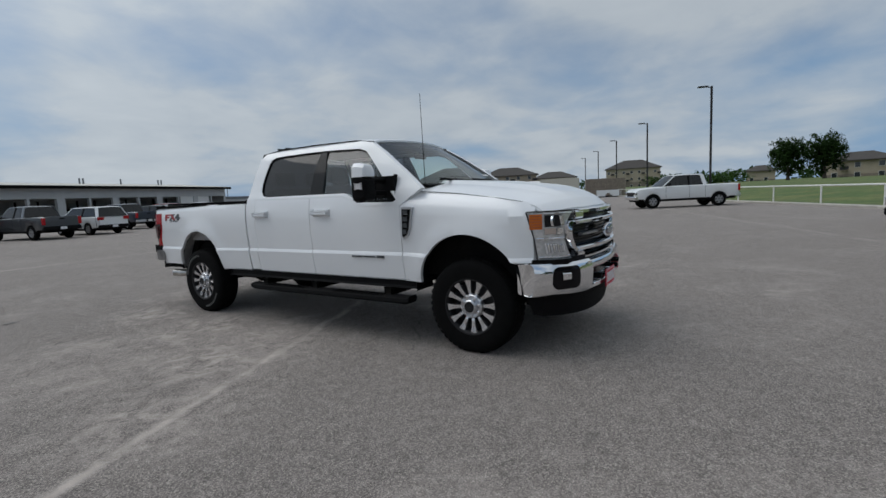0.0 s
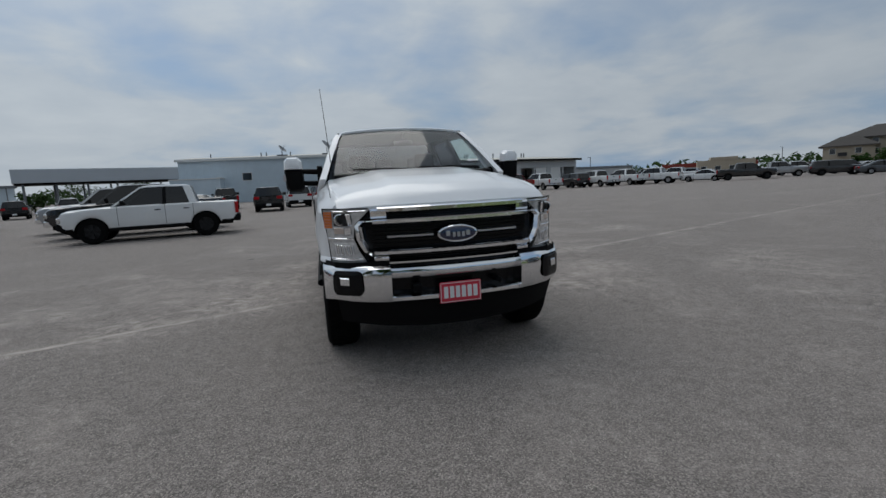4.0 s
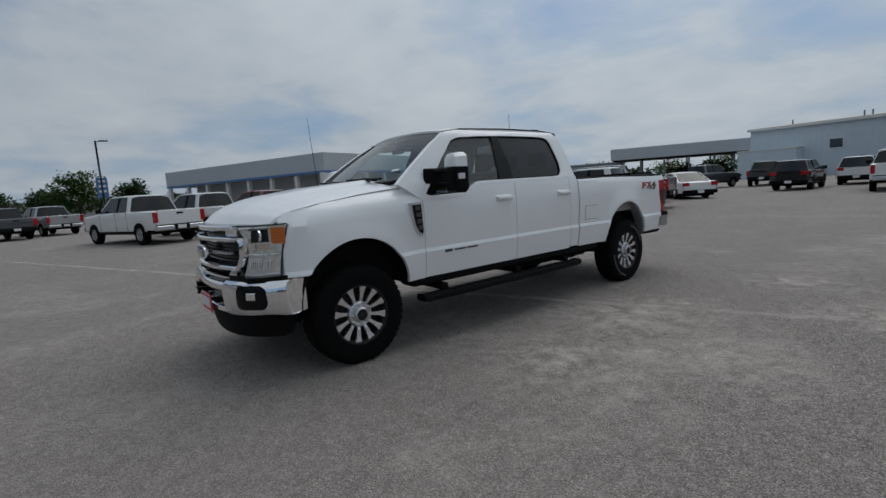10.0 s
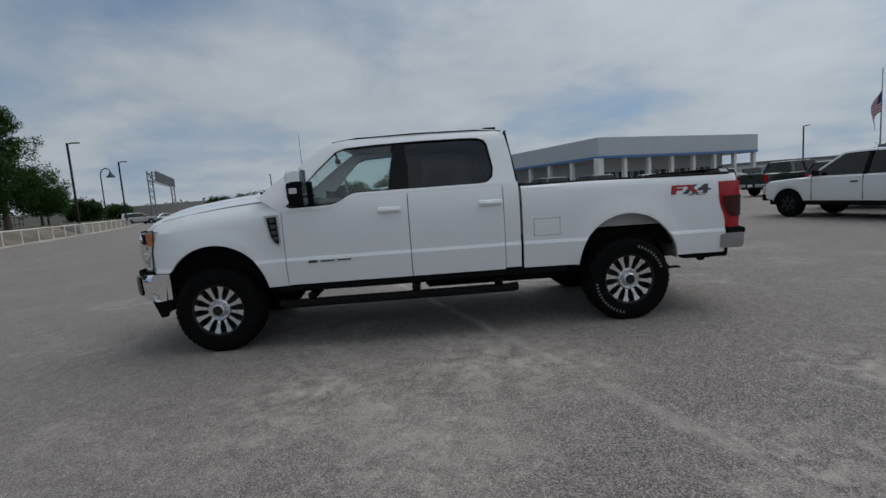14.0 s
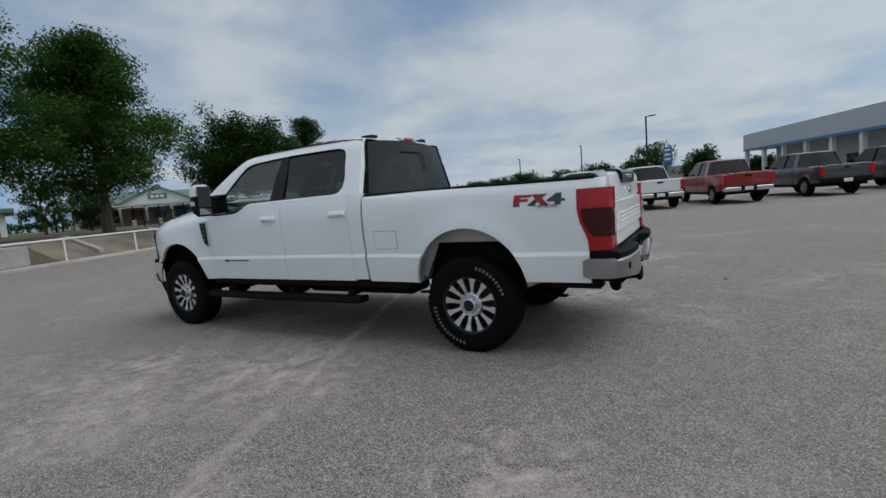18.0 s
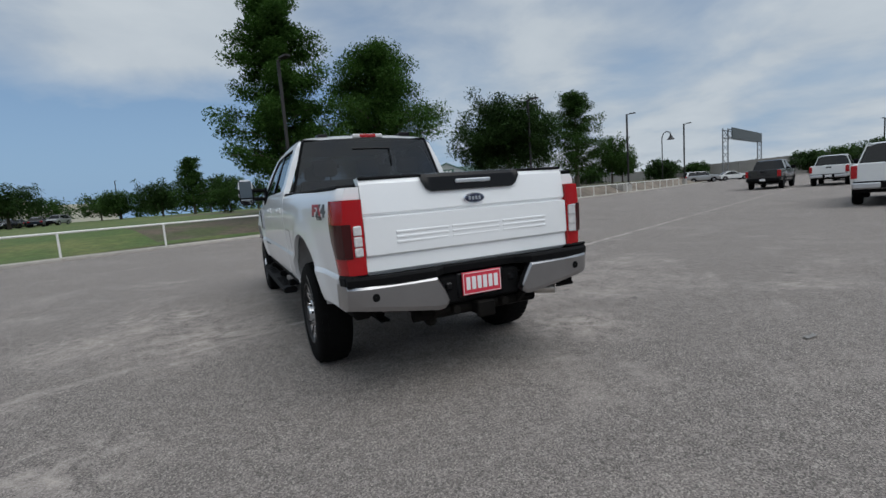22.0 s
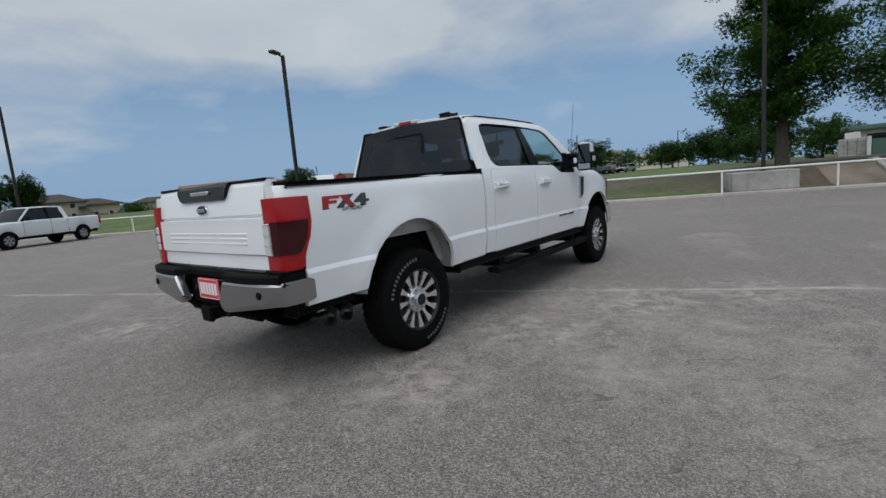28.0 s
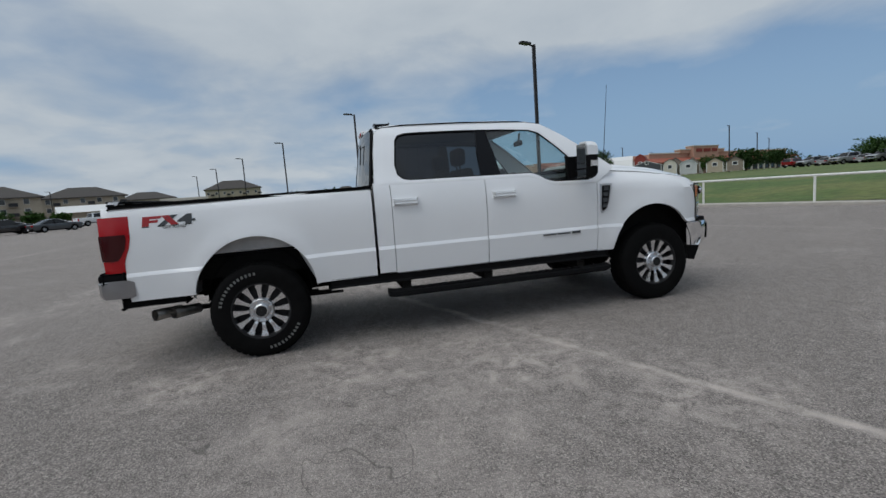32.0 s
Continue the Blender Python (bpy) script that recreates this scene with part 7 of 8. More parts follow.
# blue pylon sign in front of the western trees
pyl = thing("pylon_sign", Matrix.Translation((-65, -0.6, 0)), "tall blue dealership pylon sign shown as bars", "sign")
box("pole", (-0.15, -0.15, 0), (0.15, 0.15, 3.2), M_galv, pyl)
box("panel", (-0.15, -0.55, 2.9), (0.15, 0.55, 5.3), M_bluetrim, pyl, bevel=0.05)
for i in range(3):
    box("sign_bar", (0.15, -0.35, 4.75 - 0.6 * i), (0.18, 0.35, 5.0 - 0.6 * i), M_whitewall, pyl)
# flag on its pole, hanging
fl = thing("flag_pole", Matrix.Translation((-78.9, 84.6, 0)), "tall pole with a striped flag hanging down", "flag")
tube("pole", (0, 0, 0), (0, 0, 18.6), 0.14, M_galv, fl, r1=0.06, n=8)
M_fr, M_fw, M_fb = material("flag_red", (0.42, 0.03, 0.04), 0.8), material("flag_white", (0.62, 0.62, 0.62), 0.8), material("flag_blue", (0.02, 0.03, 0.12), 0.8)
bm = bmesh.new()
rows = []
for i in range(14):
    row = []
    for k in range(13):
        u, v = i / 13, k / 12
        droop = v * v * 3.4
        row.append(Vector((-0.15 - 1.6 * v + 0.22 * math.sin(5 * v + 3 * u), 0.9 * v * math.sin(6 * v + u * 2) * 0.35, 14.6 - 3.9 * u - droop)))
    rows.append(row)
add_loft(bm, rows, closed=False, caps=False)
for i, f in enumerate(bm.faces):
    r, c = divmod(i, 12)
    f.material_index = 2 if (r < 7 and c < 5) else (0 if r % 2 == 0 else 1)
part("flag", bm, [M_fr, M_fw, M_fb], fl, "red and white striped flag, drooping", smooth=True)
# shopping centre and garden sheds in the south-east
M_brickred = material("red_tile_band", (0.30, 0.085, 0.05), 0.85, vary=0.12, scale=0.5)
mall = thing("shopping_centre", local(110.8, -93.4, 0.278, -0.96, 0.9), "terracotta shopping centre with stepped parapets and a red tiled arcade", "building")
box("wall", (-4, 0, 0), (75, 20, 6.4), M_terracotta, mall)
box("parapet", (-4, -0.15, 6.4), (75, 0.35, 6.75), M_cream, mall, bevel=0.03)
box("low_wing", (-45, 0.1, 0), (-4, 18, 5.3), M_terracotta, mall)
box("stepped_parapet", (10, -0.5, 6.4), (33.3, 1.5, 7.35), M_terracotta, mall, bevel=0.05)
box("parapet", (9.8, -0.65, 7.35), (33.5, 1.6, 7.6), M_cream, mall, bevel=0.03)
box("entrance", (14.8, -1.5, 0), (28.1, 1.0, 8.3), M_terracotta, mall, bevel=0.05)
box("parapet", (14.6, -1.65, 8.3), (28.3, 1.1, 8.55), M_cream, mall, bevel=0.03)
for i, (a, b) in enumerate(((16.2, 19.2), (20.0, 23.6), (24.4, 27.2))):
    box("sign_bar", (a, -1.6, 6.6), (b, -1.5, 7.6), M_barnred, mall)
bm = bmesh.new()
add_prism(bm, [(-4.2, 3.6), (-4.2, 3.9), (0.0, 5.2), (0.0, 3.6)], -45, 75, "x")
part("arcade_roof", bm, M_brickred, mall)
for i in range(31):
    box("arcade_post", (-45 + 4 * i, -4.0, 0), (-44.5 + 4 * i, -3.5, 3.6), M_cream, mall)
    if 4 * i - 45 > -4:
        box("shop_glazing", (-44.3 + 4 * i, -0.06, 0.2), (-41.2 + 4 * i, 0.0, 3.0), M_pane, mall)
tan = thing("far_shop", local(36, -205, 0.98, 0.2, 0.9), "far tan store with a raised centre", "building")
box("wall", (0, 0, 0), (48, 14, 6.2), M_cream, tan)
box("centre_block", (24, -0.5, 6.2), (36, 14, 8.6), M_tanwall, tan, bevel=0.1)


def shed(x, y, mat, roof, label, w=2.6, h=2.0, rh=0.9, barn_shape=True, big_door=False, depth=3.2):
    sh = thing("garden_shed", local(x, y, -0.69, -0.72, 1.2), label, "shed", "garden sheds")
    knee = [(w * 0.16, h + rh * 0.62), (w / 2, h + rh), (w * 0.84, h + rh * 0.62)] if barn_shape else [(w / 2, h + rh)]
    bm = bmesh.new()
    add_prism(bm, [(0, 0), (w, 0), (w, h)] + [(a, b - 0.06) for a, b in knee[::-1]] + [(0, h)], 0, depth, "y")
    part("wall", bm, mat, sh)
    line = [(-0.14, h - 0.08)] + knee + [(w + 0.14, h - 0.08)]
    bm = bmesh.new()
    add_prism(bm, line + [(a, b - 0.07) for a, b in line[::-1]], -0.12, depth + 0.12, "y")
    part("roof", bm, roof, sh)
    for x0 in (0.0, w - 0.09):
        box("corner_trim", (x0, -0.03, 0), (x0 + 0.09, 0.0, h), M_whitewall, sh)
    if big_door:
        box("roller_door", (w * 0.06, -0.025, 0), (w * 0.94, -0.002, h * 0.96), M_pocketgrey, sh)
        wall_window(sh, w * 0.5, h + 0.2, 0.4, 0.3)
    else:
        wall_window(sh, w * 0.5, h * 0.62, w * 0.26, h * 0.3)


M_pocketgrey = material("dark_grey_steel_door", (0.055, 0.06, 0.07), 0.6, vary=0.1)
for x, y, mat, roof, lb, w, h, rh, bs, bd in (
        (63.4, -49.9, M_barnred, M_barnred, "tall red barn-shaped garden shed", 1.9, 2.7, 1.15, True, False),
        (62.9, -49.2, M_pocketgrey, M_whitewall, "dark grey garage shed, white trim", 4.4, 1.9, 0.72, False, True),
        (60.4, -53.9, M_stone, M_shingle, "dark brown garden shed", 2.4, 1.9, 0.9, False, False),
        (59.9, -52.7, M_cream, M_shingle, "cream barn-shaped garden shed", 2.0, 1.75, 0.85, True, False),
        (58.5, -55.6, M_stone, M_shingle, "dark brown garden shed", 2.2, 1.7, 0.9, False, False),
        (58.2, -54.4, M_stucco, M_metal, "pale grey barn-shaped garden shed", 2.4, 1.6, 0.65, True, False),
        (56.2, -57.6, M_tanwall, M_shingle, "tan garden shed", 2.3, 1.55, 0.7, False, False),
        (54.4, -59.6, M_stone, M_shingle, "brown garden shed", 2.3, 1.5, 0.7, False, False)):
    shed(x, y, mat, roof, lb + " in a row beyond the grass", w, h, rh, bs, bd)
barn = thing("red_barn", local(66.0, -45.7, -0.62, -0.785, 1.2), "long red shed with a white metal roof and white corner trim", "barn")
box("wall", (0, 0, 0), (4.5, 5.6, 1.75), M_barnred, barn)
bm = bmesh.new()
line = [(-0.2, 1.65), (1.0, 3.05), (2.8, 3.75), (4.6, 3.05), (5.8, 1.65)]
add_prism(bm, line, -0.2, 4.7, "x")
part("roof", bm, M_whitewall, barn)
for x in (0.0, 4.4):
    box("corner_trim", (x, -0.03, 0), (x + 0.1, 0.0, 1.7), M_whitewall, barn)
bus = thing("school_bus", local(41, -99, 0.9, 0.2, 0.92), "yellow school bus far across the car park", "bus")
M_busyellow = material("bus_yellow", (0.60, 0.32, 0.03), 0.4)
box("body", (0, 0, 0.5), (9, 2.4, 2.9), M_busyellow, bus, bevel=0.2)
for i in range(7):
    box("window", (0.8 + 1.1 * i, -0.02, 1.7), (1.6 + 1.1 * i, 0.0, 2.4), M_pane, bus)
for x in (1.6, 7.2):
    for y in (0.1, 2.1):
        bm = bmesh.new()
        add_tube(bm, (x, y, 0.48), (x, y + 0.22, 0.48), 0.48, n=16)
        part("wheel", bm, M_tyre, bus)

# ---- trees ----
M_bark = material("grey_brown_bark", (0.085, 0.07, 0.055), 0.95, vary=0.3, scale=10, bump=0.6, bump_scale=25)


def leaf_material(name, a, b):
    m = bpy.data.materials.new(name)
    m.use_nodes = True
    n, l = m.node_tree.nodes, m.node_tree.links
    p = n["Principled BSDF"]
    p.inputs["Roughness"].default_value = 0.7
    p.inputs["Specular IOR Level"].default_value = 0.15
    g = n.new("ShaderNodeNewGeometry")
    mx = n.new("ShaderNodeMix")
    mx.data_type = "RGBA"
    mx.inputs[6].default_value, mx.inputs[7].default_value = (*a, 1), (*b, 1)
    l.new(g.outputs["Random Per Island"], mx.inputs[0])
    l.new(mx.outputs[2], p.inputs["Base Color"])
    tr = n.new("ShaderNodeBsdfTranslucent")
    l.new(mx.outputs[2], tr.inputs[0])
    add = n.new("ShaderNodeMixShader")
    add.inputs[0].default_value = 0.35
    l.new(p.outputs[0], add.inputs[1]), l.new(tr.outputs[0], add.inputs[2])
    l.new(add.outputs[0], n["Material Output"].inputs[0])
    return m


M_leaf_fresh = leaf_material("feathery_green_leaves", (0.034, 0.085, 0.016), (0.07, 0.145, 0.03))
M_leaf_dark = leaf_material("dark_oak_leaves", (0.018, 0.043, 0.011), (0.04, 0.08, 0.02))
M_leaf_mid = leaf_material("mid_green_leaves", (0.026, 0.064, 0.013), (0.055, 0.11, 0.025))
rng = np.random.default_rng(7)


def leaf_mesh(name, centres, size, mat, parent, per, spread_r, flat=0.6):
    """Small pointed leaves, per of them scattered round each centre, as one mesh."""
    c = np.repeat(np.asarray(centres), per, axis=0)
    n = len(c)
    off = rng.normal(0, 1, (n, 3))
    off *= (1.75 * rng.random(n) ** 0.5 / np.linalg.norm(off, axis=1))[:, None] * spread_r
    off[:, 2] *= flat
    c = c + off
    a, b = rng.uniform(0, 2 * np.pi, n), rng.uniform(-0.9, 0.9, n)
    u = np.stack([np.cos(a) * np.cos(b), np.sin(a) * np.cos(b), np.sin(b)], 1)
    w = np.stack([-np.sin(a), np.cos(a), rng.uniform(-0.7, 0.7, n)], 1)
    s = (size * rng.uniform(0.6, 1.3, n))[:, None]
    verts = np.stack([c - u * s, c + w * s * 0.42, c + u * s, c - w * s * 0.42], 1).reshape(-1, 3)
    me = bpy.data.meshes.new(name)
    me.from_pydata(verts.tolist(), [], np.arange(n * 4).reshape(-1, 4).tolist())
    me.materials.append(mat)
    ob = new(name, me)
    ob.parent = parent
    return ob


def tree(x, y, z, h, crown_r, kind, label, leaves=5200, seed=1, trunk_r=0.22, clear=0.18, leaf=0.16, mat=None, name="tree", category="tree"):
    """A tapered, limbed trunk with a crown of leaves. kind: 'conical', 'round' or 'bush'."""
    r = random.Random(seed)
    t = thing(name, Matrix.Translation((x, y, z - 0.1)), label, category, "trees")
    top = h * (0.96 if kind == "conical" else 0.72)
    pts = [Vector((0, 0, 0))]
    for i in range(1, 9):
        pts.append(Vector((r.uniform(-0.1, 0.1) * i * 0.12, r.uniform(-0.1, 0.1) * i * 0.12, top * i / 8)))
    bm = bmesh.new()
    for i, (a, b) in enumerate(zip(pts, pts[1:])):
        add_tube(bm, a, b, trunk_r * (1.25 if i == 0 else 1 - i / 9.5), trunk_r * (1 - (i + 1) / 9.5), 9, caps=False)
    part("trunk", bm, M_bark, t, smooth=True)
    centres = []
    bm = bmesh.new()
    limbs = 46 if kind == "conical" else 22 if kind == "round" else 10
    for i in range(limbs):
        f = clear + (1 - clear) * ((i + r.random()) / limbs) * (0.97 if kind == "conical" else 0.75)
        base_z = min(f * h, top * 0.98)
        k = min(7, int(base_z / top * 8))
        p = pts[k].lerp(pts[k + 1], base_z / top * 8 - k)
        a = i * 2.4 + r.uniform(-0.5, 0.5)
        if kind == "conical":
            prof = min(1.0, (f - clear) / 0.12 + 0.45) * (1 - (f - clear) / (1 - clear)) ** 0.75
            ln = crown_r * (0.22 + 0.78 * prof) * r.uniform(0.65, 1.15)
            rise = ln * r.uniform(0.05, 0.35)
        else:
            ln = crown_r * r.uniform(0.5, 0.8)
            rise = ln * r.uniform(0.2, 0.8) * (0.5 + f)
        tip = p + Vector((math.cos(a) * ln, math.sin(a) * ln, rise))
        if tip.z > h:
            tip.z = h - r.random() * 0.3
        mid = p.lerp(tip, 0.5) + Vector((0, 0, ln * 0.06))
        rr = trunk_r * 0.32 * (1 - f * 0.6)
        add_tube(bm, p, mid, rr, rr * 0.6, 5, caps=False), add_tube(bm, mid, tip, rr * 0.6, rr * 0.2, 5, caps=False)
        for j in range(11 if kind == "conical" else 6):
            e = 0.12 + 0.93 * (j + r.random()) / (11 if kind == "conical" else 6)
            q = p.lerp(tip, min(1.05, e)) + Vector((r.gauss(0, 0.10 * ln), r.gauss(0, 0.10 * ln), r.gauss(0, 0.06 * ln)))
            centres.append(q)
    part("branchwork", bm, M_bark, t)
    if kind in ("round", "bush"):
        k = (420 if leaves > 20000 else 260) if kind == "round" else 90
        zc = h * (0.56 if kind == "round" else 0.5)
        rz = h * (0.43 if kind == "round" else 0.5)
        for i in range(k):
            a, b = r.uniform(0, 6.283), math.asin(r.uniform(-0.75, 1))
            s = r.random() ** 0.42 * (1 + 0.16 * math.sin(a * 3 + seed) * math.cos(b * 4))
            centres.append(Vector((crown_r * s * math.cos(a) * math.cos(b), crown_r * s * math.sin(a) * math.cos(b), zc + rz * s * math.sin(b))))
    per = max(4, leaves // len(centres))
    leaf_mesh("crown", [tuple(c) for c in centres], leaf, mat or M_leaf_fresh, t, per, crown_r * (0.105 if kind == "conical" else 0.10), 0.8 if kind == "conical" else 0.9)
    return t


tree(-2.3, -22.6, 1.0, 12.0, 3.7, "conical", "tall feathery green tree behind the fence", 78000, 11, 0.26, 0.17, 0.10)
tree(-8.6, -24.0, 1.0, 10.0, 5.0, "conical", "spreading feathery green tree behind the fence", 84000, 22, 0.26, 0.20, 0.095, M_leaf_fresh)
tree(-22.5, -30.0, 1.0, 8.3, 4.7, "round", "large dense dark oak tree beside the building", 62000, 33, 0.34, 0.25, 0.13, M_leaf_dark)
tree(-33.0, -33.0, 1.0, 9.9, 3.4, "conical", "tall pointed green tree beside the oak", 30000, 44, 0.24, 0.16, 0.11, M_leaf_mid)
tree(-44.0, -39.0, 1.0, 6.0, 2.8, "round", "smaller round green tree by the fence", 14000, 55, 0.14, 0.2, 0.13, M_leaf_mid)
tree(-50, -43, 1.0, 4.4, 2.2, "round", "small round green tree by the fence", 7000, 56, 0.12, 0.25, 0.17, M_leaf_mid)
tree(-10.5, -36.5, 1.0, 4.6, 1.6, "bush", "dense green shrub under the tall trees", 8000, 57, 0.1, 0.05, 0.09, M_leaf_mid, "shrub", "shrub")
tree(-4.0, -40.5, 1.0, 3.4, 1.6, "bush", "light green shrub beside the monument", 7000, 58, 0.1, 0.05, 0.09, M_leaf_fresh, "shrub", "shrub")
tree(-14, -38, 1.0, 3.2, 1.8, "bush", "dark green shrub under the tall trees", 7000, 59, 0.1, 0.05, 0.09, M_leaf_dark, "shrub", "shrub")
tree(0.5, -43, 1.0, 3.6, 1.8, "bush", "green shrub behind the tall tree", 7000, 60, 0.1, 0.05, 0.09, M_leaf_mid, "shrub", "shrub")
tree(4.6, -70, 1.0, 8.2, 3.3, "conical", "pointed green tree beyond the grass", 12000, 61, 0.2, 0.15, 0.17, M_leaf_mid)
tree(0.6, -76, 1.0, 5.8, 3.4, "round", "round green tree beyond the grass", 7000, 62, 0.2, 0.2, 0.2, M_leaf_dark)
tree(9.5, -80, 1.0, 5.6, 3.8, "round", "round green tree beyond the grass", 7000, 63, 0.2, 0.2, 0.2, M_leaf_dark)
tree(16, -86, 1.0, 4.8, 3.6, "round", "low green tree beyond the grass", 7000, 64, 0.2, 0.2, 0.2, M_leaf_mid)
tree(26.5, -74, 1.0, 5.6, 4.2, "round", "wide dark oak on the grass", 9000, 65, 0.22, 0.25, 0.19, M_leaf_dark)
tree(38.5, -78, 0.9, 4.9, 4.4, "round", "wide dark tree by the car park", 8000, 66, 0.22, 0.2, 0.19, M_leaf_dark)
for i, (x, y, h, r) in enumerate(((45, -84, 4.2, 3.6), (52, -90, 3.8, 3.2), (58, -97, 4.4, 3.8), (66, -76, 4.2, 3.4), (22, -104, 5, 4.4), (12, -108, 5.4, 4.6), (3, -110, 6, 4.6), (-6, -98, 6.5, 4.4), (32, -112, 5, 4.6), (80, -100, 4.6, 3.8), (90, -92, 4.2, 3.8), (43, -120, 5, 4.6), (60, -130, 5, 4.8))):
    tree(x, y, 0.9, h, r, "round", "far dark tree beyond the grass", 2600, 100 + i, 0.18, 0.2, 0.3, M_leaf_dark if i % 2 else M_leaf_mid)
tree(64.2, -42.9, 1.1, 5.1, 2.9, "round", "wide dark tree beside the long red shed", 9000, 67, 0.25, 0.28, 0.16, M_leaf_dark)
tree(134, -13.5, 0.9, 10.2, 4.2, "round", "large dark tree standing alone on the rise", 9000, 70, 0.4, 0.12, 0.3, M_leaf_dark)
tree(136, -20.5, 0.9, 10.8, 4.2, "round", "large dark tree beside its twin on the rise", 9000, 71, 0.4, 0.12, 0.3, M_leaf_dark)
for i, (x, y, h, r) in enumerate(((165, 10, 4, 5), (150, 2, 3.6, 4.5), (175, -2, 4.5, 6), (180, 22, 4, 5), (115, 44, 3, 2), (130, 76, 4.2, 3), (124, 66, 3.4, 2.4), (112, 55, 2.4, 2), (100, 62, 2.6, 1.8), (180, -40, 4, 6), (190, -60, 4, 6), (165, -52, 3.4, 5))):
    tree(x, y, 0.3, h, r, "bush", "far green tree between the houses", 900, 140 + i, 0.15, 0.1, 0.4, M_leaf_mid, category="tree")
# western edge
for i, (x, y, h, r, mt) in enumerate(((-70.5, -3.0, 7.0, 4.0, M_leaf_mid), (-78, 3.4, 6.0, 3.0, M_leaf_dark), (-77, -6.4, 4.7, 3.0, M_leaf_dark), (-80, -12.5, 4.9, 4.4, M_leaf_dark), (-82, -19, 4.5, 3.6, M_leaf_mid), (-84, -27, 4.9, 4.4, M_leaf_dark), (-88, -34, 4.4, 3.6, M_leaf_mid), (-92, -41, 4.2, 3.6, M_leaf_dark), (-66, -50, 4.6, 3.2, M_leaf_dark), (-73, -55, 4.4, 3.4, M_leaf_dark), (-86, -58, 4, 3, M_leaf_mid), (-60, -60, 4.6, 3.4, M_leaf_mid), (-95, 12, 4, 3.2, M_leaf_dark), (-100, 2, 4.2, 3.4, M_leaf_dark))):
    tree(x, y, 0.2, h * 0.92, r * 0.85, "round", "dark green tree along the western edge", 4500, 170 + i, 0.2, 0.12, 0.22, mt)
for i, (x, y, h, r) in enumerate(((-66, 73, 3.4, 3.4), (-62, 76, 3.0, 2.8), (-26, 72.5, 3.0, 2.4), (-31, 74, 2.8, 2.6), (-44, 80, 3.2, 2.6), (-70, 110, 6, 5), (-55, 118, 6, 5), (-90, 100, 6, 5), (-40, 112, 6, 5), (-22, 92, 3, 3))):
    tree(x, y, 0.0, h, r, "bush", "dark green bushes beyond the canopy", 1100, 200 + i, 0.12, 0.05, 0.30, M_leaf_dark, category="tree")
# far tree line round the horizon
cs = []
rr = random.Random(9)
for i in range(1500):
    a = rr.uniform(0, 2 * math.pi)
    d = rr.uniform(330, 420)
    cs.append((d * math.sin(a), d * math.cos(a), 0.5 + rr.uniform(0.2, 6.2) + 1.2 * math.sin(a * 9)))
far = leaf_mesh("far_woods", cs, 2.2, M_leaf_dark, None, 10, 4.0, 0.35)
tagged(far, "low dark woods along the horizon", "woods", kind="stuff")

# ---- parked vehicles ----
PAINT = {
    "white": material("fleet_white", (0.74, 0.75, 0.75), 0.3, coat=0.6, vary=0.02), "black": material("fleet_black", (0.012, 0.012, 0.013), 0.25, coat=0.8),
    "red": material("fleet_red", (0.24, 0.014, 0.014), 0.28, coat=0.7), "grey": material("fleet_grey", (0.06, 0.065, 0.072), 0.3, 0.3, coat=0.7),
    "silver": material("fleet_silver", (0.38, 0.39, 0.40), 0.3, 0.5, coat=0.6), "blue": material("fleet_blue", (0.02, 0.028, 0.05), 0.28, 0.2, coat=0.7), "maroon": material("fleet_maroon", (0.09, 0.014, 0.016), 0.3, coat=0.7),
    "green": material("fleet_green", (0.02, 0.03, 0.026), 0.3, 0.2, coat=0.7), "slate": material("fleet_slate", (0.03, 0.042, 0.06), 0.28, 0.4, coat=0.8),
}
G_far = glass("dark_vehicle_glass", (0.05, 0.055, 0.06))
KINDS = {
    # length, width, wheelbase, front axle from nose, wheel radius, belt, roof, cab from/to, rake front/rear
    "pickup": dict(l=5.9, w=2.0, wb=3.75, fo=0.98, r=0.40, sill=0.50, belt=1.28, roof=1.92, c0=1.55, c1=4.05, rf=0.75, rr=0.18, bonnet=1.20),
    "midsize": dict(l=5.17, w=1.90, wb=3.24, fo=0.88, r=0.40, sill=0.46, belt=1.17, roof=1.79, c0=1.45, c1=3.90, rf=0.85, rr=0.22, bonnet=1.10),
    "suv": dict(l=4.95, w=1.95, wb=2.9, fo=0.95, r=0.37, sill=0.38, belt=1.12, roof=1.74, c0=1.25, c1=4.90, rf=0.80, rr=0.35, bonnet=1.08),
    "small_suv": dict(l=4.4, w=1.82, wb=2.67, fo=0.88, r=0.35, sill=0.30, belt=0.99, roof=1.58, c0=1.05, c1=4.32, rf=0.95, rr=0.60, bonnet=0.98),
    "sedan": dict(l=4.85, w=1.84, wb=2.83, fo=0.93, r=0.33, sill=0.26, belt=0.92, roof=1.44, c0=1.35, c1=4.20, rf=0.95, rr=0.95, bonnet=0.92),
}
made_cars = {}
M_farrim = material("grey_alloy", (0.42, 0.42, 0.43), 0.4, 0.8)


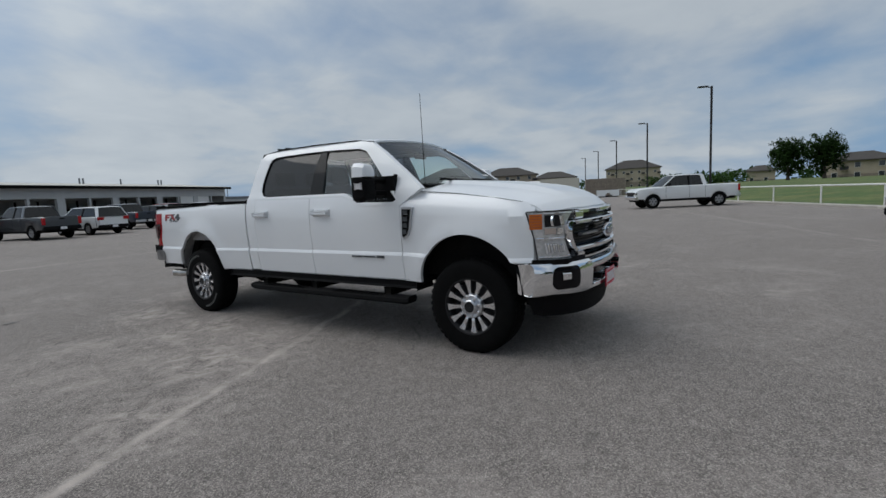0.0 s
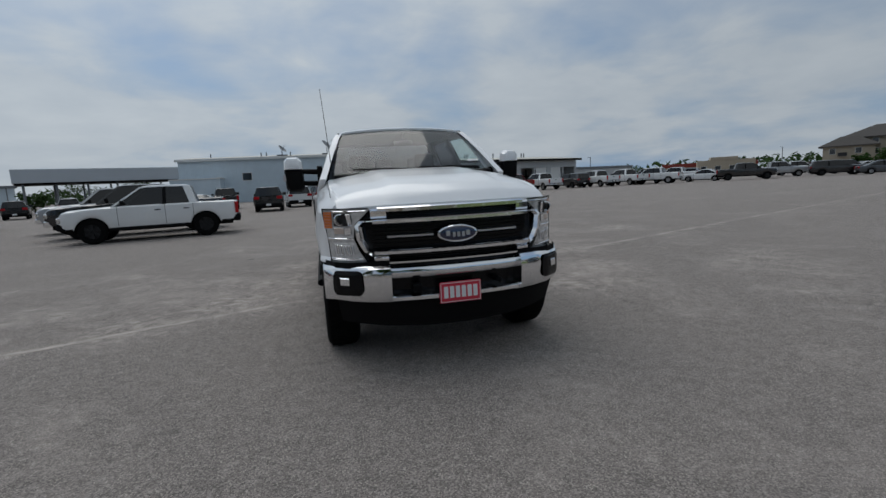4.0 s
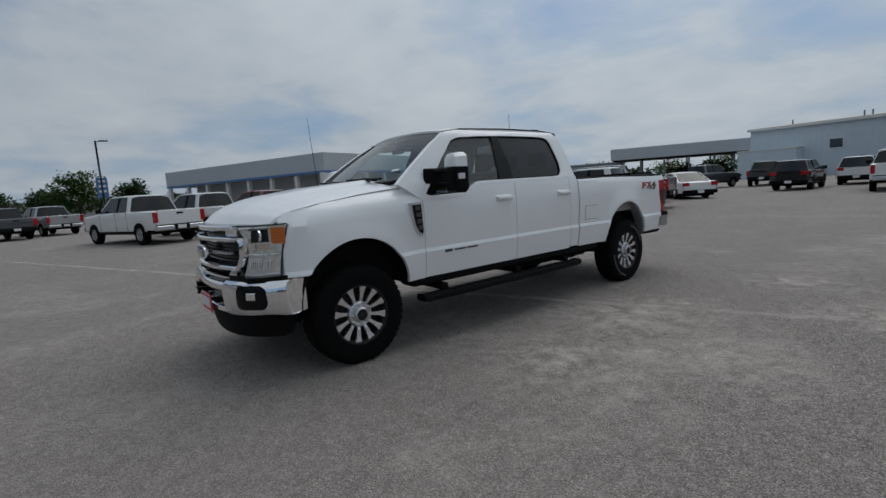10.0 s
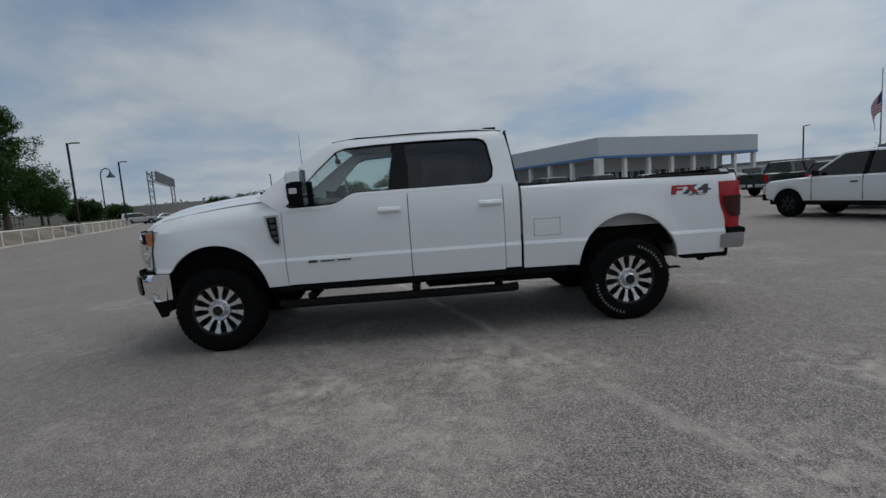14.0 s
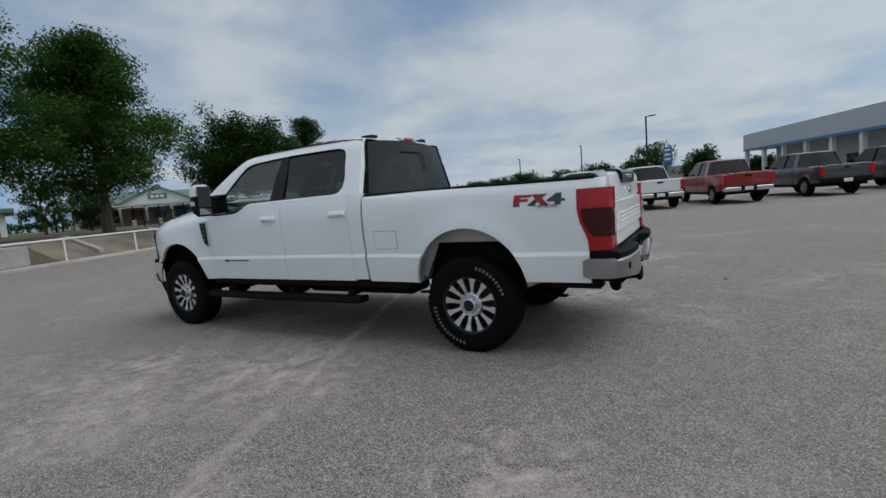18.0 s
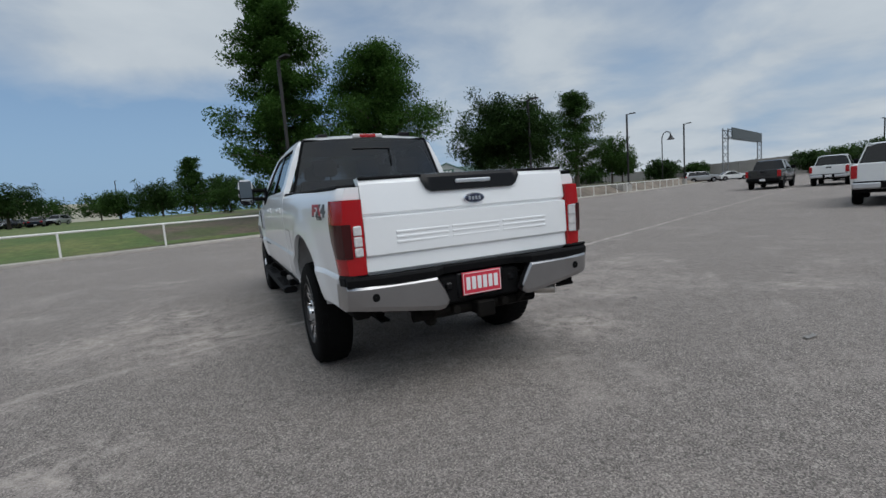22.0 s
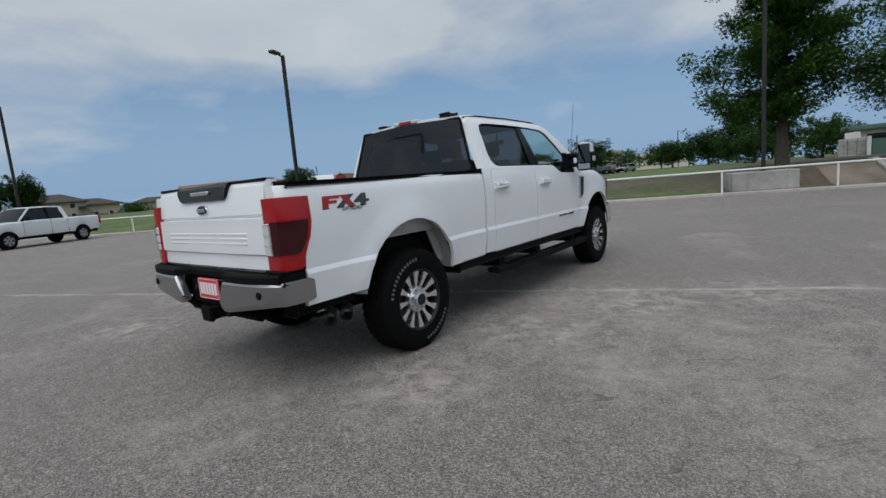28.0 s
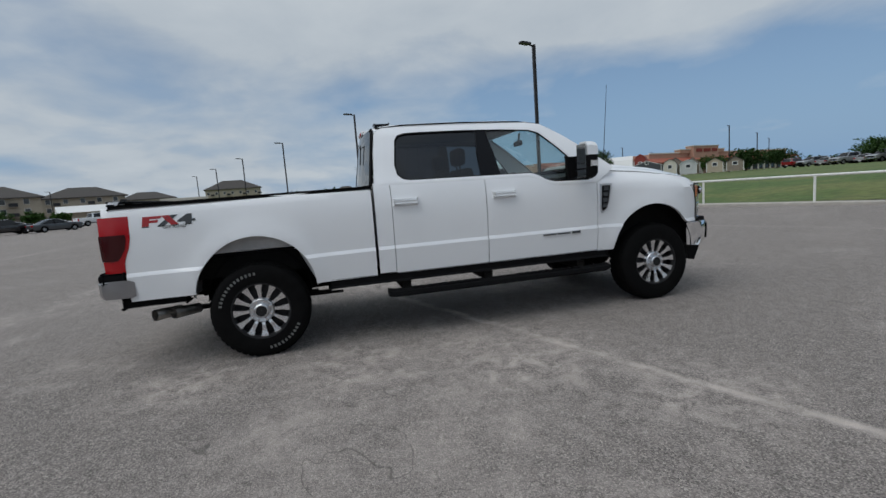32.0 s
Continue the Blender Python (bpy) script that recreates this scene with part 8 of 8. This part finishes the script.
def vehicle(kind, paint, x, y, dx, dy, label, category, z=0.0):
    """A parked car whose front faces (dx, dy). The first of each kind and colour is built, the rest are copies."""
    m = heading(x, y, dx, dy, z)
    if (kind, paint) in made_cars:
        ob = copy_thing(made_cars[kind, paint], m)
        return tagged(ob, label, category)
    d = KINDS[kind]
    car = thing(category.replace(" ", "_"), Matrix(), label, category, "parked vehicles")
    P = PAINT[paint]
    L, W, h = d["l"], d["w"] / 2, d["l"] / 2
    f_ax, r_ax = -h + d["fo"], -h + d["fo"] + d["wb"]
    R = d["r"] * 1.17
    is_pick = kind in ("pickup", "midsize")
    deck = d["belt"]

    def top(yy):
        return curve_at(((-h, d["bonnet"] - 0.22), (-h + 0.06, d["bonnet"] - 0.10), (-h + 0.25, d["bonnet"] - 0.03), (-h + d["c0"], d["bonnet"] + 0.05), (-h + d["c0"] + 0.4, deck), (h - 0.05, deck), (h, deck - 0.06)), yy)

    def low(yy):
        for c in (f_ax, r_ax):
            if abs(yy - c) < R:
                return max(d["sill"], d["r"] + math.sqrt(R * R - (yy - c) ** 2) - 0.02)
        return d["sill"] + (0.06 if yy < f_ax - R or yy > r_ax + R else 0)

    ys = {-h, h}
    for i in range(41):
        ys.add(lerp(-h, h, i / 40))
    for c in (f_ax, r_ax):
        for i in range(13):
            ys.add(c + R * math.cos(math.pi * i / 12))
    ys = sorted(ys)

    def wx(yy, k):
        e = min(1.0, max(0.0, (h - abs(yy)) / 0.35))
        return (W - 0.13 * (1 - e) ** 2) * (0.955 if k in (0, 5) else 1.0 if k in (2, 3) else 0.985)
    # body skin: both sides, bonnet and deck in one pressing
    bm = bmesh.new()
    rows = []
    for yy in ys:
        a, b = low(yy), top(yy)
        half = [(wx(yy, k) - (0.05 if k == 5 else 0), lerp(a, b, t)) for k, t in enumerate((0, 0.12, 0.42, 0.72, 0.93, 1.0))]
        ridge = b + (0.02 if yy < -h + d["c0"] else 0.0)
        rows.append([Vector((u, yy, v)) for u, v in half] + [Vector((W * 0.5, yy, ridge)), Vector((-W * 0.5, yy, ridge))] + [Vector((-u, yy, v)) for u, v in half[::-1]])
    vs = add_loft(bm, rows, closed=False, caps=False)
    bm.faces.new([v for v in vs[0]]), bm.faces.new([v for v in vs[-1]][::-1])
    if is_pick:
        y0 = -h + d["c1"] + 0.05
        doomed = [f for f in bm.faces if f.calc_center_median().y > y0 and f.calc_center_median().y < h - 0.10 and abs(f.calc_center_median().x) < W * 0.8 and f.calc_center_median().z > deck - 0.1]
        bmesh.ops.delete(bm, geom=doomed, context="FACES")
    part("body", bm, P, car, smooth=38)
    box("underbody", (-W * 0.86, -h + 0.2, d["sill"] - 0.10), (W * 0.86, h - 0.2, d["sill"] + 0.35), M_chassis, car)
    if is_pick:
        bm = bmesh.new()
        add_box(bm, (-W * 0.80, -h + d["c1"] + 0.05, 0.85), (W * 0.80, h - 0.08, 0.88))
        for s in (1, -1):
            add_box(bm, (s * W * 0.76, -h + d["c1"] + 0.05, 0.85), (s * W * 0.80, h - 0.08, deck))
        part("bed", bm, M_black, car)
        box("tailgate", (-W * 0.80, h - 0.06, 0.68), (W * 0.80, h + 0.006, deck), P, car, bevel=0.02)
        box("tailgate_handle", (-0.13, h, deck - 0.17), (0.13, h + 0.02, deck - 0.10), M_black, car, bevel=0.008)
    # glasshouse: roof on pillars with panes between
    zb, zr = deck, d["roof"]
    y0, y1 = -h + d["c0"], -h + d["c1"]
    wb, wt = W * 0.93, W * 0.72
    fa, ra = y0 + d["rf"], y1 - d["rr"]
    bm = bmesh.new()
    rows = []
    for yy, zz, k in ((fa - 0.05, zr - 0.045, 0.96), (fa + 0.12, zr - 0.008, 1.0), ((fa + ra) / 2, zr, 1.0), (ra - 0.1, zr - 0.015, 1.0), (ra + 0.04, zr - 0.06, 0.97)):
        rows.append([Vector((-wt * k - 0.02, yy, zz - 0.06)), Vector((-wt * k, yy, zz - 0.02)), Vector((-wt * 0.7, yy, zz + 0.005)), Vector((0, yy, zz + 0.015)), Vector((wt * 0.7, yy, zz + 0.005)), Vector((wt * k, yy, zz - 0.02)), Vector((wt * k + 0.02, yy, zz - 0.06))])
    add_loft(bm, rows)
    part("roof", bm, P, car, smooth=40)
    mid = (fa + ra) / 2 - 0.05
    for s in (1, -1):
        for nm, p, q, w in (("front_pillar", (wb, y0 + 0.03, zb - 0.02), (wt, fa, zr - 0.05), 0.045), ("centre_pillar", (wb + 0.005, mid, zb - 0.02), (wt + 0.01, mid + 0.03, zr - 0.05), 0.05), ("rear_pillar", (wb, y1 - 0.10, zb - 0.02), (wt, ra - 0.05, zr - 0.05), 0.11 if is_pick else 0.13)):
            bm = bmesh.new()
            p, q = Vector(p), Vector(q)
            rows = []
            for e in (p, q):
                rows.append([Vector((s * (e.x - 0.04), e.y - w, e.z)), Vector((s * e.x, e.y - w, e.z)), Vector((s * e.x, e.y + w, e.z)), Vector((s * (e.x - 0.04), e.y + w, e.z))])
            add_loft(bm, rows)
            part(nm, bm, M_black if nm == "centre_pillar" else P, car)
        for nm, a, b, a2, b2 in (("front_side_window", y0 + 0.07, mid - 0.04, fa + 0.03, mid - 0.01), ("rear_side_window", mid + 0.04, y1 - 0.16, mid + 0.07, ra - 0.12)):
            bm = bmesh.new()
            bm.faces.new([bm.verts.new(v) for v in ((s * (wb - 0.012), a, zb - 0.02), (s * (wb - 0.012), b, zb - 0.02), (s * (wt - 0.006), b2, zr - 0.06), (s * (wt - 0.006), a2, zr - 0.06))])
            part(nm, bm, G_far, car)
    for nm, ya, yb in (("windshield", y0 + 0.0, fa - 0.02), ("rear_window", y1 + 0.0, ra + 0.01)):
        bm = bmesh.new()
        sg = -1 if nm == "windshield" else 1
        rows = [[Vector((lerp(wb, wt, t) * 0.97 * k / 4, lerp(ya, yb, t) + sg * 0.05 * (1 - (k / 4) ** 2), lerp(zb - 0.01, zr - 0.05, t))) for k in range(-4, 5)] for t in (0, 0.5, 1)]
        add_loft(bm, rows, closed=False, caps=False)
        part(nm, bm, G_far, car, smooth=True)
    box("cabin_floor", (-W * 0.85, y0 + 0.2, d["sill"] + 0.2), (W * 0.85, y1 - 0.1, deck - 0.35), M_dash, car)
    for sx in (-0.4, 0.4):
        box("seat", (sx - 0.24, mid - 0.1, deck - 0.4), (sx + 0.24, mid + 0.06, zr - 0.28), M_seat, car, bevel=0.05)
    # door gaps and handles
    for s in (1, -1):
        for yy in (y0 + 0.16, mid + 0.01, y1 - 0.12):
            box("door_gap", (s * (W * 0.985), yy - 0.006, d["sill"] + 0.06), (s * (W + 0.002), yy + 0.006, deck - 0.03), M_seam, car)
        for yy in (mid - 0.20, y1 - 0.32):
            box("door_handle", (s * (W * 0.98), yy - 0.09, deck - 0.20), (s * (W + 0.022), yy + 0.09, deck - 0.165), M_black if kind == "midsize" else P, car, bevel=0.008)
        box("sill_trim", (s * W * 0.80, f_ax + R, d["sill"] - 0.06), (s * W * 0.975, r_ax - R, d["sill"] + 0.035), M_black, car, bevel=0.01)
    # ends
    gz = d["bonnet"] - 0.22
    box("grille", (-W * 0.62, -h - 0.012, gz - 0.26), (W * 0.62, -h + 0.06, gz + 0.02), M_gloss, car, bevel=0.02)
    box("front_bumper", (-W * 0.93, -h - 0.05, d["sill"] + 0.02), (W * 0.93, -h + 0.22, d["sill"] + 0.24), M_black if kind != "pickup" else M_chrome, car, bevel=0.04)
    box("rear_bumper", (-W * 0.93, h - 0.2, d["sill"] + 0.02), (W * 0.93, h + 0.07, d["sill"] + 0.22), M_black if kind != "pickup" or paint in ("black", "grey") else M_satin, car, bevel=0.04)
    if is_pick:
        box("bumper_step", (-W * 0.90, h - 0.05, d["sill"] + 0.205), (W * 0.90, h + 0.05, d["sill"] + 0.245), M_black, car, bevel=0.01)
        box("plate_recess", (-0.30, h + 0.03, d["sill"] + 0.035), (0.30, h + 0.073, d["sill"] + 0.215), M_black, car, bevel=0.01)
        box("tow_hitch", (-0.06, h - 0.25, d["sill"] - 0.06), (0.06, h + 0.05, d["sill"] + 0.03), M_chassis, car)
    if kind == "small_suv":
        box("front_plate", (-0.16, -h - 0.058, d["sill"] + 0.27), (0.16, -h - 0.03, d["sill"] + 0.42), M_paper, car)
        box("grille_bar", (-W * 0.55, -h - 0.022, gz - 0.06), (W * 0.55, -h - 0.008, gz - 0.035), M_satin, car, bevel=0.004)
        box("chin", (-W * 0.80, -h - 0.03, d["sill"] - 0.06), (W * 0.80, -h + 0.2, d["sill"] + 0.05), M_black, car, bevel=0.03)
    box("rear_plate", (-0.16, h + 0.071, d["sill"] + 0.06), (0.16, h + 0.078, d["sill"] + 0.20), M_paper, car)
    for s in (1, -1):
        box("headlight", (s * W * 0.62, -h - 0.008, gz - 0.16), (s * W * 0.93, -h + 0.16, gz + 0.01), M_lamp_bowl, car, bevel=0.02)
        if is_pick:
            box("tail_light", (s * W * 0.81, h - 0.10, deck - 0.45), (s * W * 0.965, h + 0.012, deck - 0.06), M_red_lens, car, bevel=0.015)
        else:
            box("tail_light", (s * W * 0.60, h - 0.14, deck - 0.22), (s * W * 0.94, h + 0.012, deck - 0.04), M_red_lens, car, bevel=0.015)
        bm = bmesh.new()
        add_box(bm, (s * (wb + 0.03), y0 + 0.28, deck + 0.01), (s * (wb + 0.24), y0 + 0.38, deck + 0.17), 0.03)
        part("side_mirror", bm, M_black if is_pick else P, car)
        for wy in (f_ax, r_ax):
            bm = bmesh.new()
            r = d["r"]
            add_lathe(bm, [(-0.13, r * 0.58), (-0.13, r * 0.9), (-0.09, r), (0.09, r), (0.13, r * 0.9), (0.13, r * 0.62), (0.06, r * 0.6), (-0.06, r * 0.6), (-0.13, r * 0.62)], 24, "x")
            wheel = part("wheel", bm, M_tyre, car, smooth=40)
            wheel.location = (s * (W - 0.15), wy, r)
            bm = bmesh.new()
            for i in range(6):
                mm = Matrix.Rotation(2 * math.pi * i / 6, 4, "X")
                add_loft(bm, [[mm @ Vector((s * a, t, q)) for a, t in ((0.07, -hw), (0.115, -hw), (0.115, hw), (0.07, hw))] for q, hw in ((r * 0.1, r * 0.09), (r * 0.56, r * 0.12))])
            add_lathe(bm, [(s * 0.12, r * 0.59), (s * 0.125, r * 0.57), (s * 0.09, r * 0.54)], 20, "x")
            part("rim", bm, M_pocket if paint == "black" or kind == "midsize" else M_farrim, wheel)
            bm = bmesh.new()
            add_lathe(bm, [(s * 0.06, r * 0.57), (s * 0.05, 0.001)], 16, "x")
            part("brake_disc", bm, M_pocket, wheel)
            bm = bmesh.new()
            rows = [[Vector((s * xx, wy + R * math.cos(math.pi * i / 10), d["r"] + R * math.sin(math.pi * i / 10) - 0.02)) for i in range(11)] for xx in (W * 0.97, W * 0.6)]
            add_loft(bm, rows, closed=False, caps=False)
            part("wheel_liner", bm, M_black, car)
    made_cars[kind, paint] = car
    car.matrix_world = m
    return car


SH = (-0.94, -0.34)
vehicle("pickup", "white", -18.65, -1.6, *SH, "white crew cab pickup truck, tailgate towards the open lot", "pickup truck")
vehicle("pickup", "white", -20.2, 1.1, *SH, "white pickup truck parked beside a red one", "pickup truck")
vehicle("pickup", "red", -21.4, 4.3, *SH, "red crew cab pickup truck with chrome bumper", "pickup truck")
vehicle("pickup", "grey", -23.2, 7.8, *SH, "dark grey pickup truck in the showroom row", "pickup truck")
vehicle("pickup", "black", -25.1, 11.4, *SH, "black pickup truck in the showroom row", "pickup truck")
vehicle("pickup", "black", -33.5, -13.9, *SH, "black pickup truck at the far side of the lot", "pickup truck")
vehicle("pickup", "white", -35.6, -11.2, *SH, "white pickup truck at the far side of the lot", "pickup truck")
vehicle("pickup", "grey", -34.6, -7.4, *SH, "dark pickup truck beside a white one", "pickup truck")
vehicle("pickup", "silver", -37.0, -5.2, *SH, "silver pickup truck at the far side of the lot", "pickup truck")
vehicle("pickup", "white", -44, -19.5, *SH, "white pickup truck near the western edge", "pickup truck")
vehicle("sedan", "white", -45, -14.5, *SH, "white sedan near the western edge", "car")
vehicle("pickup", "white", -43, -10, *SH, "white pickup truck behind the others", "pickup truck")
vehicle("suv", "silver", -66.5, -43.0, -0.8, 0.55, "silver suv parked by the fence", "suv")
vehicle("sedan", "white", -72.5, -42.0, -0.8, 0.55, "white car parked by the fence", "car")
vehicle("suv", "maroon", -36.5, 25.6, -0.9, 0.3, "dark red suv by the showroom", "suv")
vehicle("pickup", "silver", -38.5, 28.6, -0.9, 0.3, "silver pickup truck by the showroom", "pickup truck")
vehicle("sedan", "silver", -41, 31.5, -0.9, 0.3, "silver car by the showroom", "car")
vehicle("pickup", "black", -44, 36, 0.55, -0.8, "black pickup truck by the showroom", "pickup truck")
vehicle("pickup", "white", -39.6, 21.9, -0.95, 0.1, "white pickup truck under the showroom front", "pickup truck")
vehicle("sedan", "black", -52, 46, -0.6, 0.8, "black car near the showroom end", "car")
vehicle("pickup", "white", -56, 51, -0.6, 0.8, "white pickup truck near the showroom end", "pickup truck")
vehicle("suv", "grey", -55, 57, -0.6, 0.8, "grey suv beyond the showroom", "suv")
vehicle("pickup", "green", -21.4, 21.7, -0.2, 0.98, "dark green pickup truck on the open lot", "pickup truck")
vehicle("suv", "grey", -19.4, 23.7, -0.2, 0.98, "dark grey suv on the open lot", "suv")
vehicle("suv", "black", -29, 47, -0.4, 0.9, "black suv in front of the warehouse", "suv")
vehicle("suv", "silver", -26, 50, -0.4, 0.9, "silver suv in front of the warehouse", "suv")
# near the metal building
vehicle("midsize", "white", -6.5, 12.0, -0.985, -0.17, "white double cab pickup truck with dark wheels", "pickup truck")
vehicle("pickup", "black", -7.9, 15.0, -0.96, -0.28, "black pickup truck parked next to a white one", "pickup truck")
vehicle("pickup", "silver", -10.2, 19.0, -0.92, -0.39, "silver pickup truck parked behind a black one", "pickup truck")
vehicle("sedan", "white", -8.4, 23.6, -0.75, 0.66, "white sedan on the open lot", "car")
vehicle("pickup", "white", 0.17, 27.15, -0.16, 0.987, "white pickup truck facing the metal building", "pickup truck")
vehicle("suv", "black", -4.65, 30.75, -0.06, 0.998, "black suv facing the metal building", "suv")
vehicle("suv", "white", -2.9, 36.4, -0.12, 0.99, "white suv facing the metal building", "suv")
vehicle("pickup", "red", 1.7, 39.7, -0.1, 0.995, "red pickup truck near the workshop", "pickup truck")
vehicle("pickup", "black", -9.4, 40.5, -0.2, 0.98, "black pickup truck near the metal building", "pickup truck")
vehicle("pickup", "grey", -12.8, 37.5, 0.3, 0.95, "grey pickup truck near the canopy", "pickup truck")
vehicle("suv", "maroon", -1.0, 44, -0.2, 0.98, "dark red suv by the metal building", "suv")
ROW = (-0.16, 0.987)
for i, (kd, pt, x, y, lb) in enumerate((("suv", "black", 3.3, 35.0, "black suv"), ("pickup", "grey", 5.9, 31.0, "dark pickup truck"), ("suv", "white", 9.0, 31.6, "white suv"), ("pickup", "blue", 12.9, 36.0, "dark blue pickup truck"), ("suv", "green", 16.5, 39.0, "dark suv"), ("pickup", "red", 20.4, 44.2, "red pickup truck"), ("pickup", "white", 24.3, 45.0, "white pickup truck"), ("suv", "black", 28.8, 46.0, "black suv"), ("pickup", "white", 31.4, 44.6, "white pickup truck"), ("pickup", "white", 35.4, 44.6, "white pickup truck"), ("pickup", "silver", 39.4, 45.0, "silver pickup truck"))):
    vehicle(kd, pt, x, y, *ROW, lb + " in the row before the workshop", "suv" if kd == "suv" else "pickup truck")
# eastern lot
vehicle("pickup", "white", 27.3, -0.95, -0.48, 0.88, "white crew cab pickup truck by the pipe fence", "pickup truck")
loose = thing("pickup_bed", heading(64.5, 11.9, 0.30, -0.95), "white pickup bed set down on the asphalt", "pickup bed")
for sx in (1, -1):
    bm = bmesh.new()
    arc = [(-0.1 + 0.46 * math.cos(math.pi * i / 10), 0.12 + 0.46 * math.sin(math.pi * i / 10)) for i in range(11)]
    add_prism(bm, [(1.45, 0.14)] + arc + [(-1.5, 0.14), (-1.5, 0.98), (1.45, 0.98)], sx * 0.93, sx * 0.99)
    part("bed_side", bm, PAINT["white"], loose)
    box("tail_light", (sx * 0.86, -1.515, 0.55), (sx * 0.97, -1.44, 0.9), M_red_lens, loose, bevel=0.01)
    bm = bmesh.new()
    add_loft(bm, [[Vector((sx * xx, -0.1 + 0.45 * math.cos(math.pi * i / 10), 0.12 + 0.45 * math.sin(math.pi * i / 10))) for i in range(11)] for xx in (0.95, 0.65)], closed=False, caps=False)
    part("wheel_liner", bm, M_black, loose)
    box("skid", (sx * 0.4, -1.4, 0), (sx * 0.5, 1.4, 0.14), M_chassis, loose)
box("bed_floor", (-0.93, -1.5, 0.14), (0.93, 1.45, 0.2), M_black, loose)
box("bed_front_wall", (-0.93, 1.40, 0.2), (0.93, 1.45, 0.98), PAINT["white"], loose)
box("tailgate", (-0.86, -1.5, 0.2), (0.86, -1.44, 0.98), PAINT["white"], loose)
for kd, pt, x, y, dx, dy, lb in (("pickup", "white", 28.5, 31, -0.6, 0.8, "white pickup truck"), ("sedan", "white", 32.5, 29.5, -0.6, 0.8, "white car"), ("pickup", "black", 34.5, 27.0, 0.75, -0.66, "black pickup truck"), ("pickup", "silver", 41, 29.5, 0.75, -0.66, "silver pickup truck"), ("pickup", "white", 47, 32.5, 0.75, -0.66, "white pickup truck"), ("suv", "black", 42, 25.0, 0.7, -0.7, "black suv"), ("suv", "grey", 49, 29.0, 0.7, -0.7, "grey suv"), ("sedan", "grey", 42.5, 21.6, 0.7, -0.7, "grey car"), ("sedan", "white", 56, 31.5, 0.7, -0.7, "white car"), ("sedan", "white", 57.5, 28.4, 0.7, -0.7, "white car"), ("pickup", "white", 58.5, 24.8, 0.7, -0.7, "white pickup truck"), ("suv", "maroon", 54, 35, 0.7, -0.7, "dark red suv"), ("pickup", "white", 36, 37, -0.6, 0.8, "white pickup truck"), ("suv", "silver", 39.5, 40, -0.6, 0.8, "silver suv"), ("pickup", "grey", 33, 41, -0.6, 0.8, "grey pickup truck"), ("sedan", "silver", 62, 36, 0.7, -0.7, "silver car")):
    vehicle(kd, pt, 1.33 * x + 0.6, 1.33 * y + 1.9, dx, dy, lb + " in the eastern lot", {"pickup": "pickup truck", "suv": "suv", "sedan": "car"}[kd])
vehicle("small_suv", "slate", 11.95, -9.5, -0.42, 0.9, "slate blue compact suv by the pipe fence", "suv")
# shopping centre car park beyond the grass
random.seed(5)
for i in range(26):
    kd = random.choice(("sedan", "suv", "sedan", "pickup"))
    pt = random.choice(("white", "silver", "grey", "black", "red", "blue"))
    vehicle(kd, pt, 26 + 3.1 * (i % 13) + random.uniform(-0.4, 0.4), -82 - 12 * (i // 13) - 0.2 * (i % 13), 0.2, 1 if i % 2 else -1, {"sedan": pt + " car", "suv": pt + " suv", "pickup": pt + " pickup truck"}[kd] + " in the far shopping centre car park", {"pickup": "pickup truck", "suv": "suv", "sedan": "car"}[kd], z=0.92)
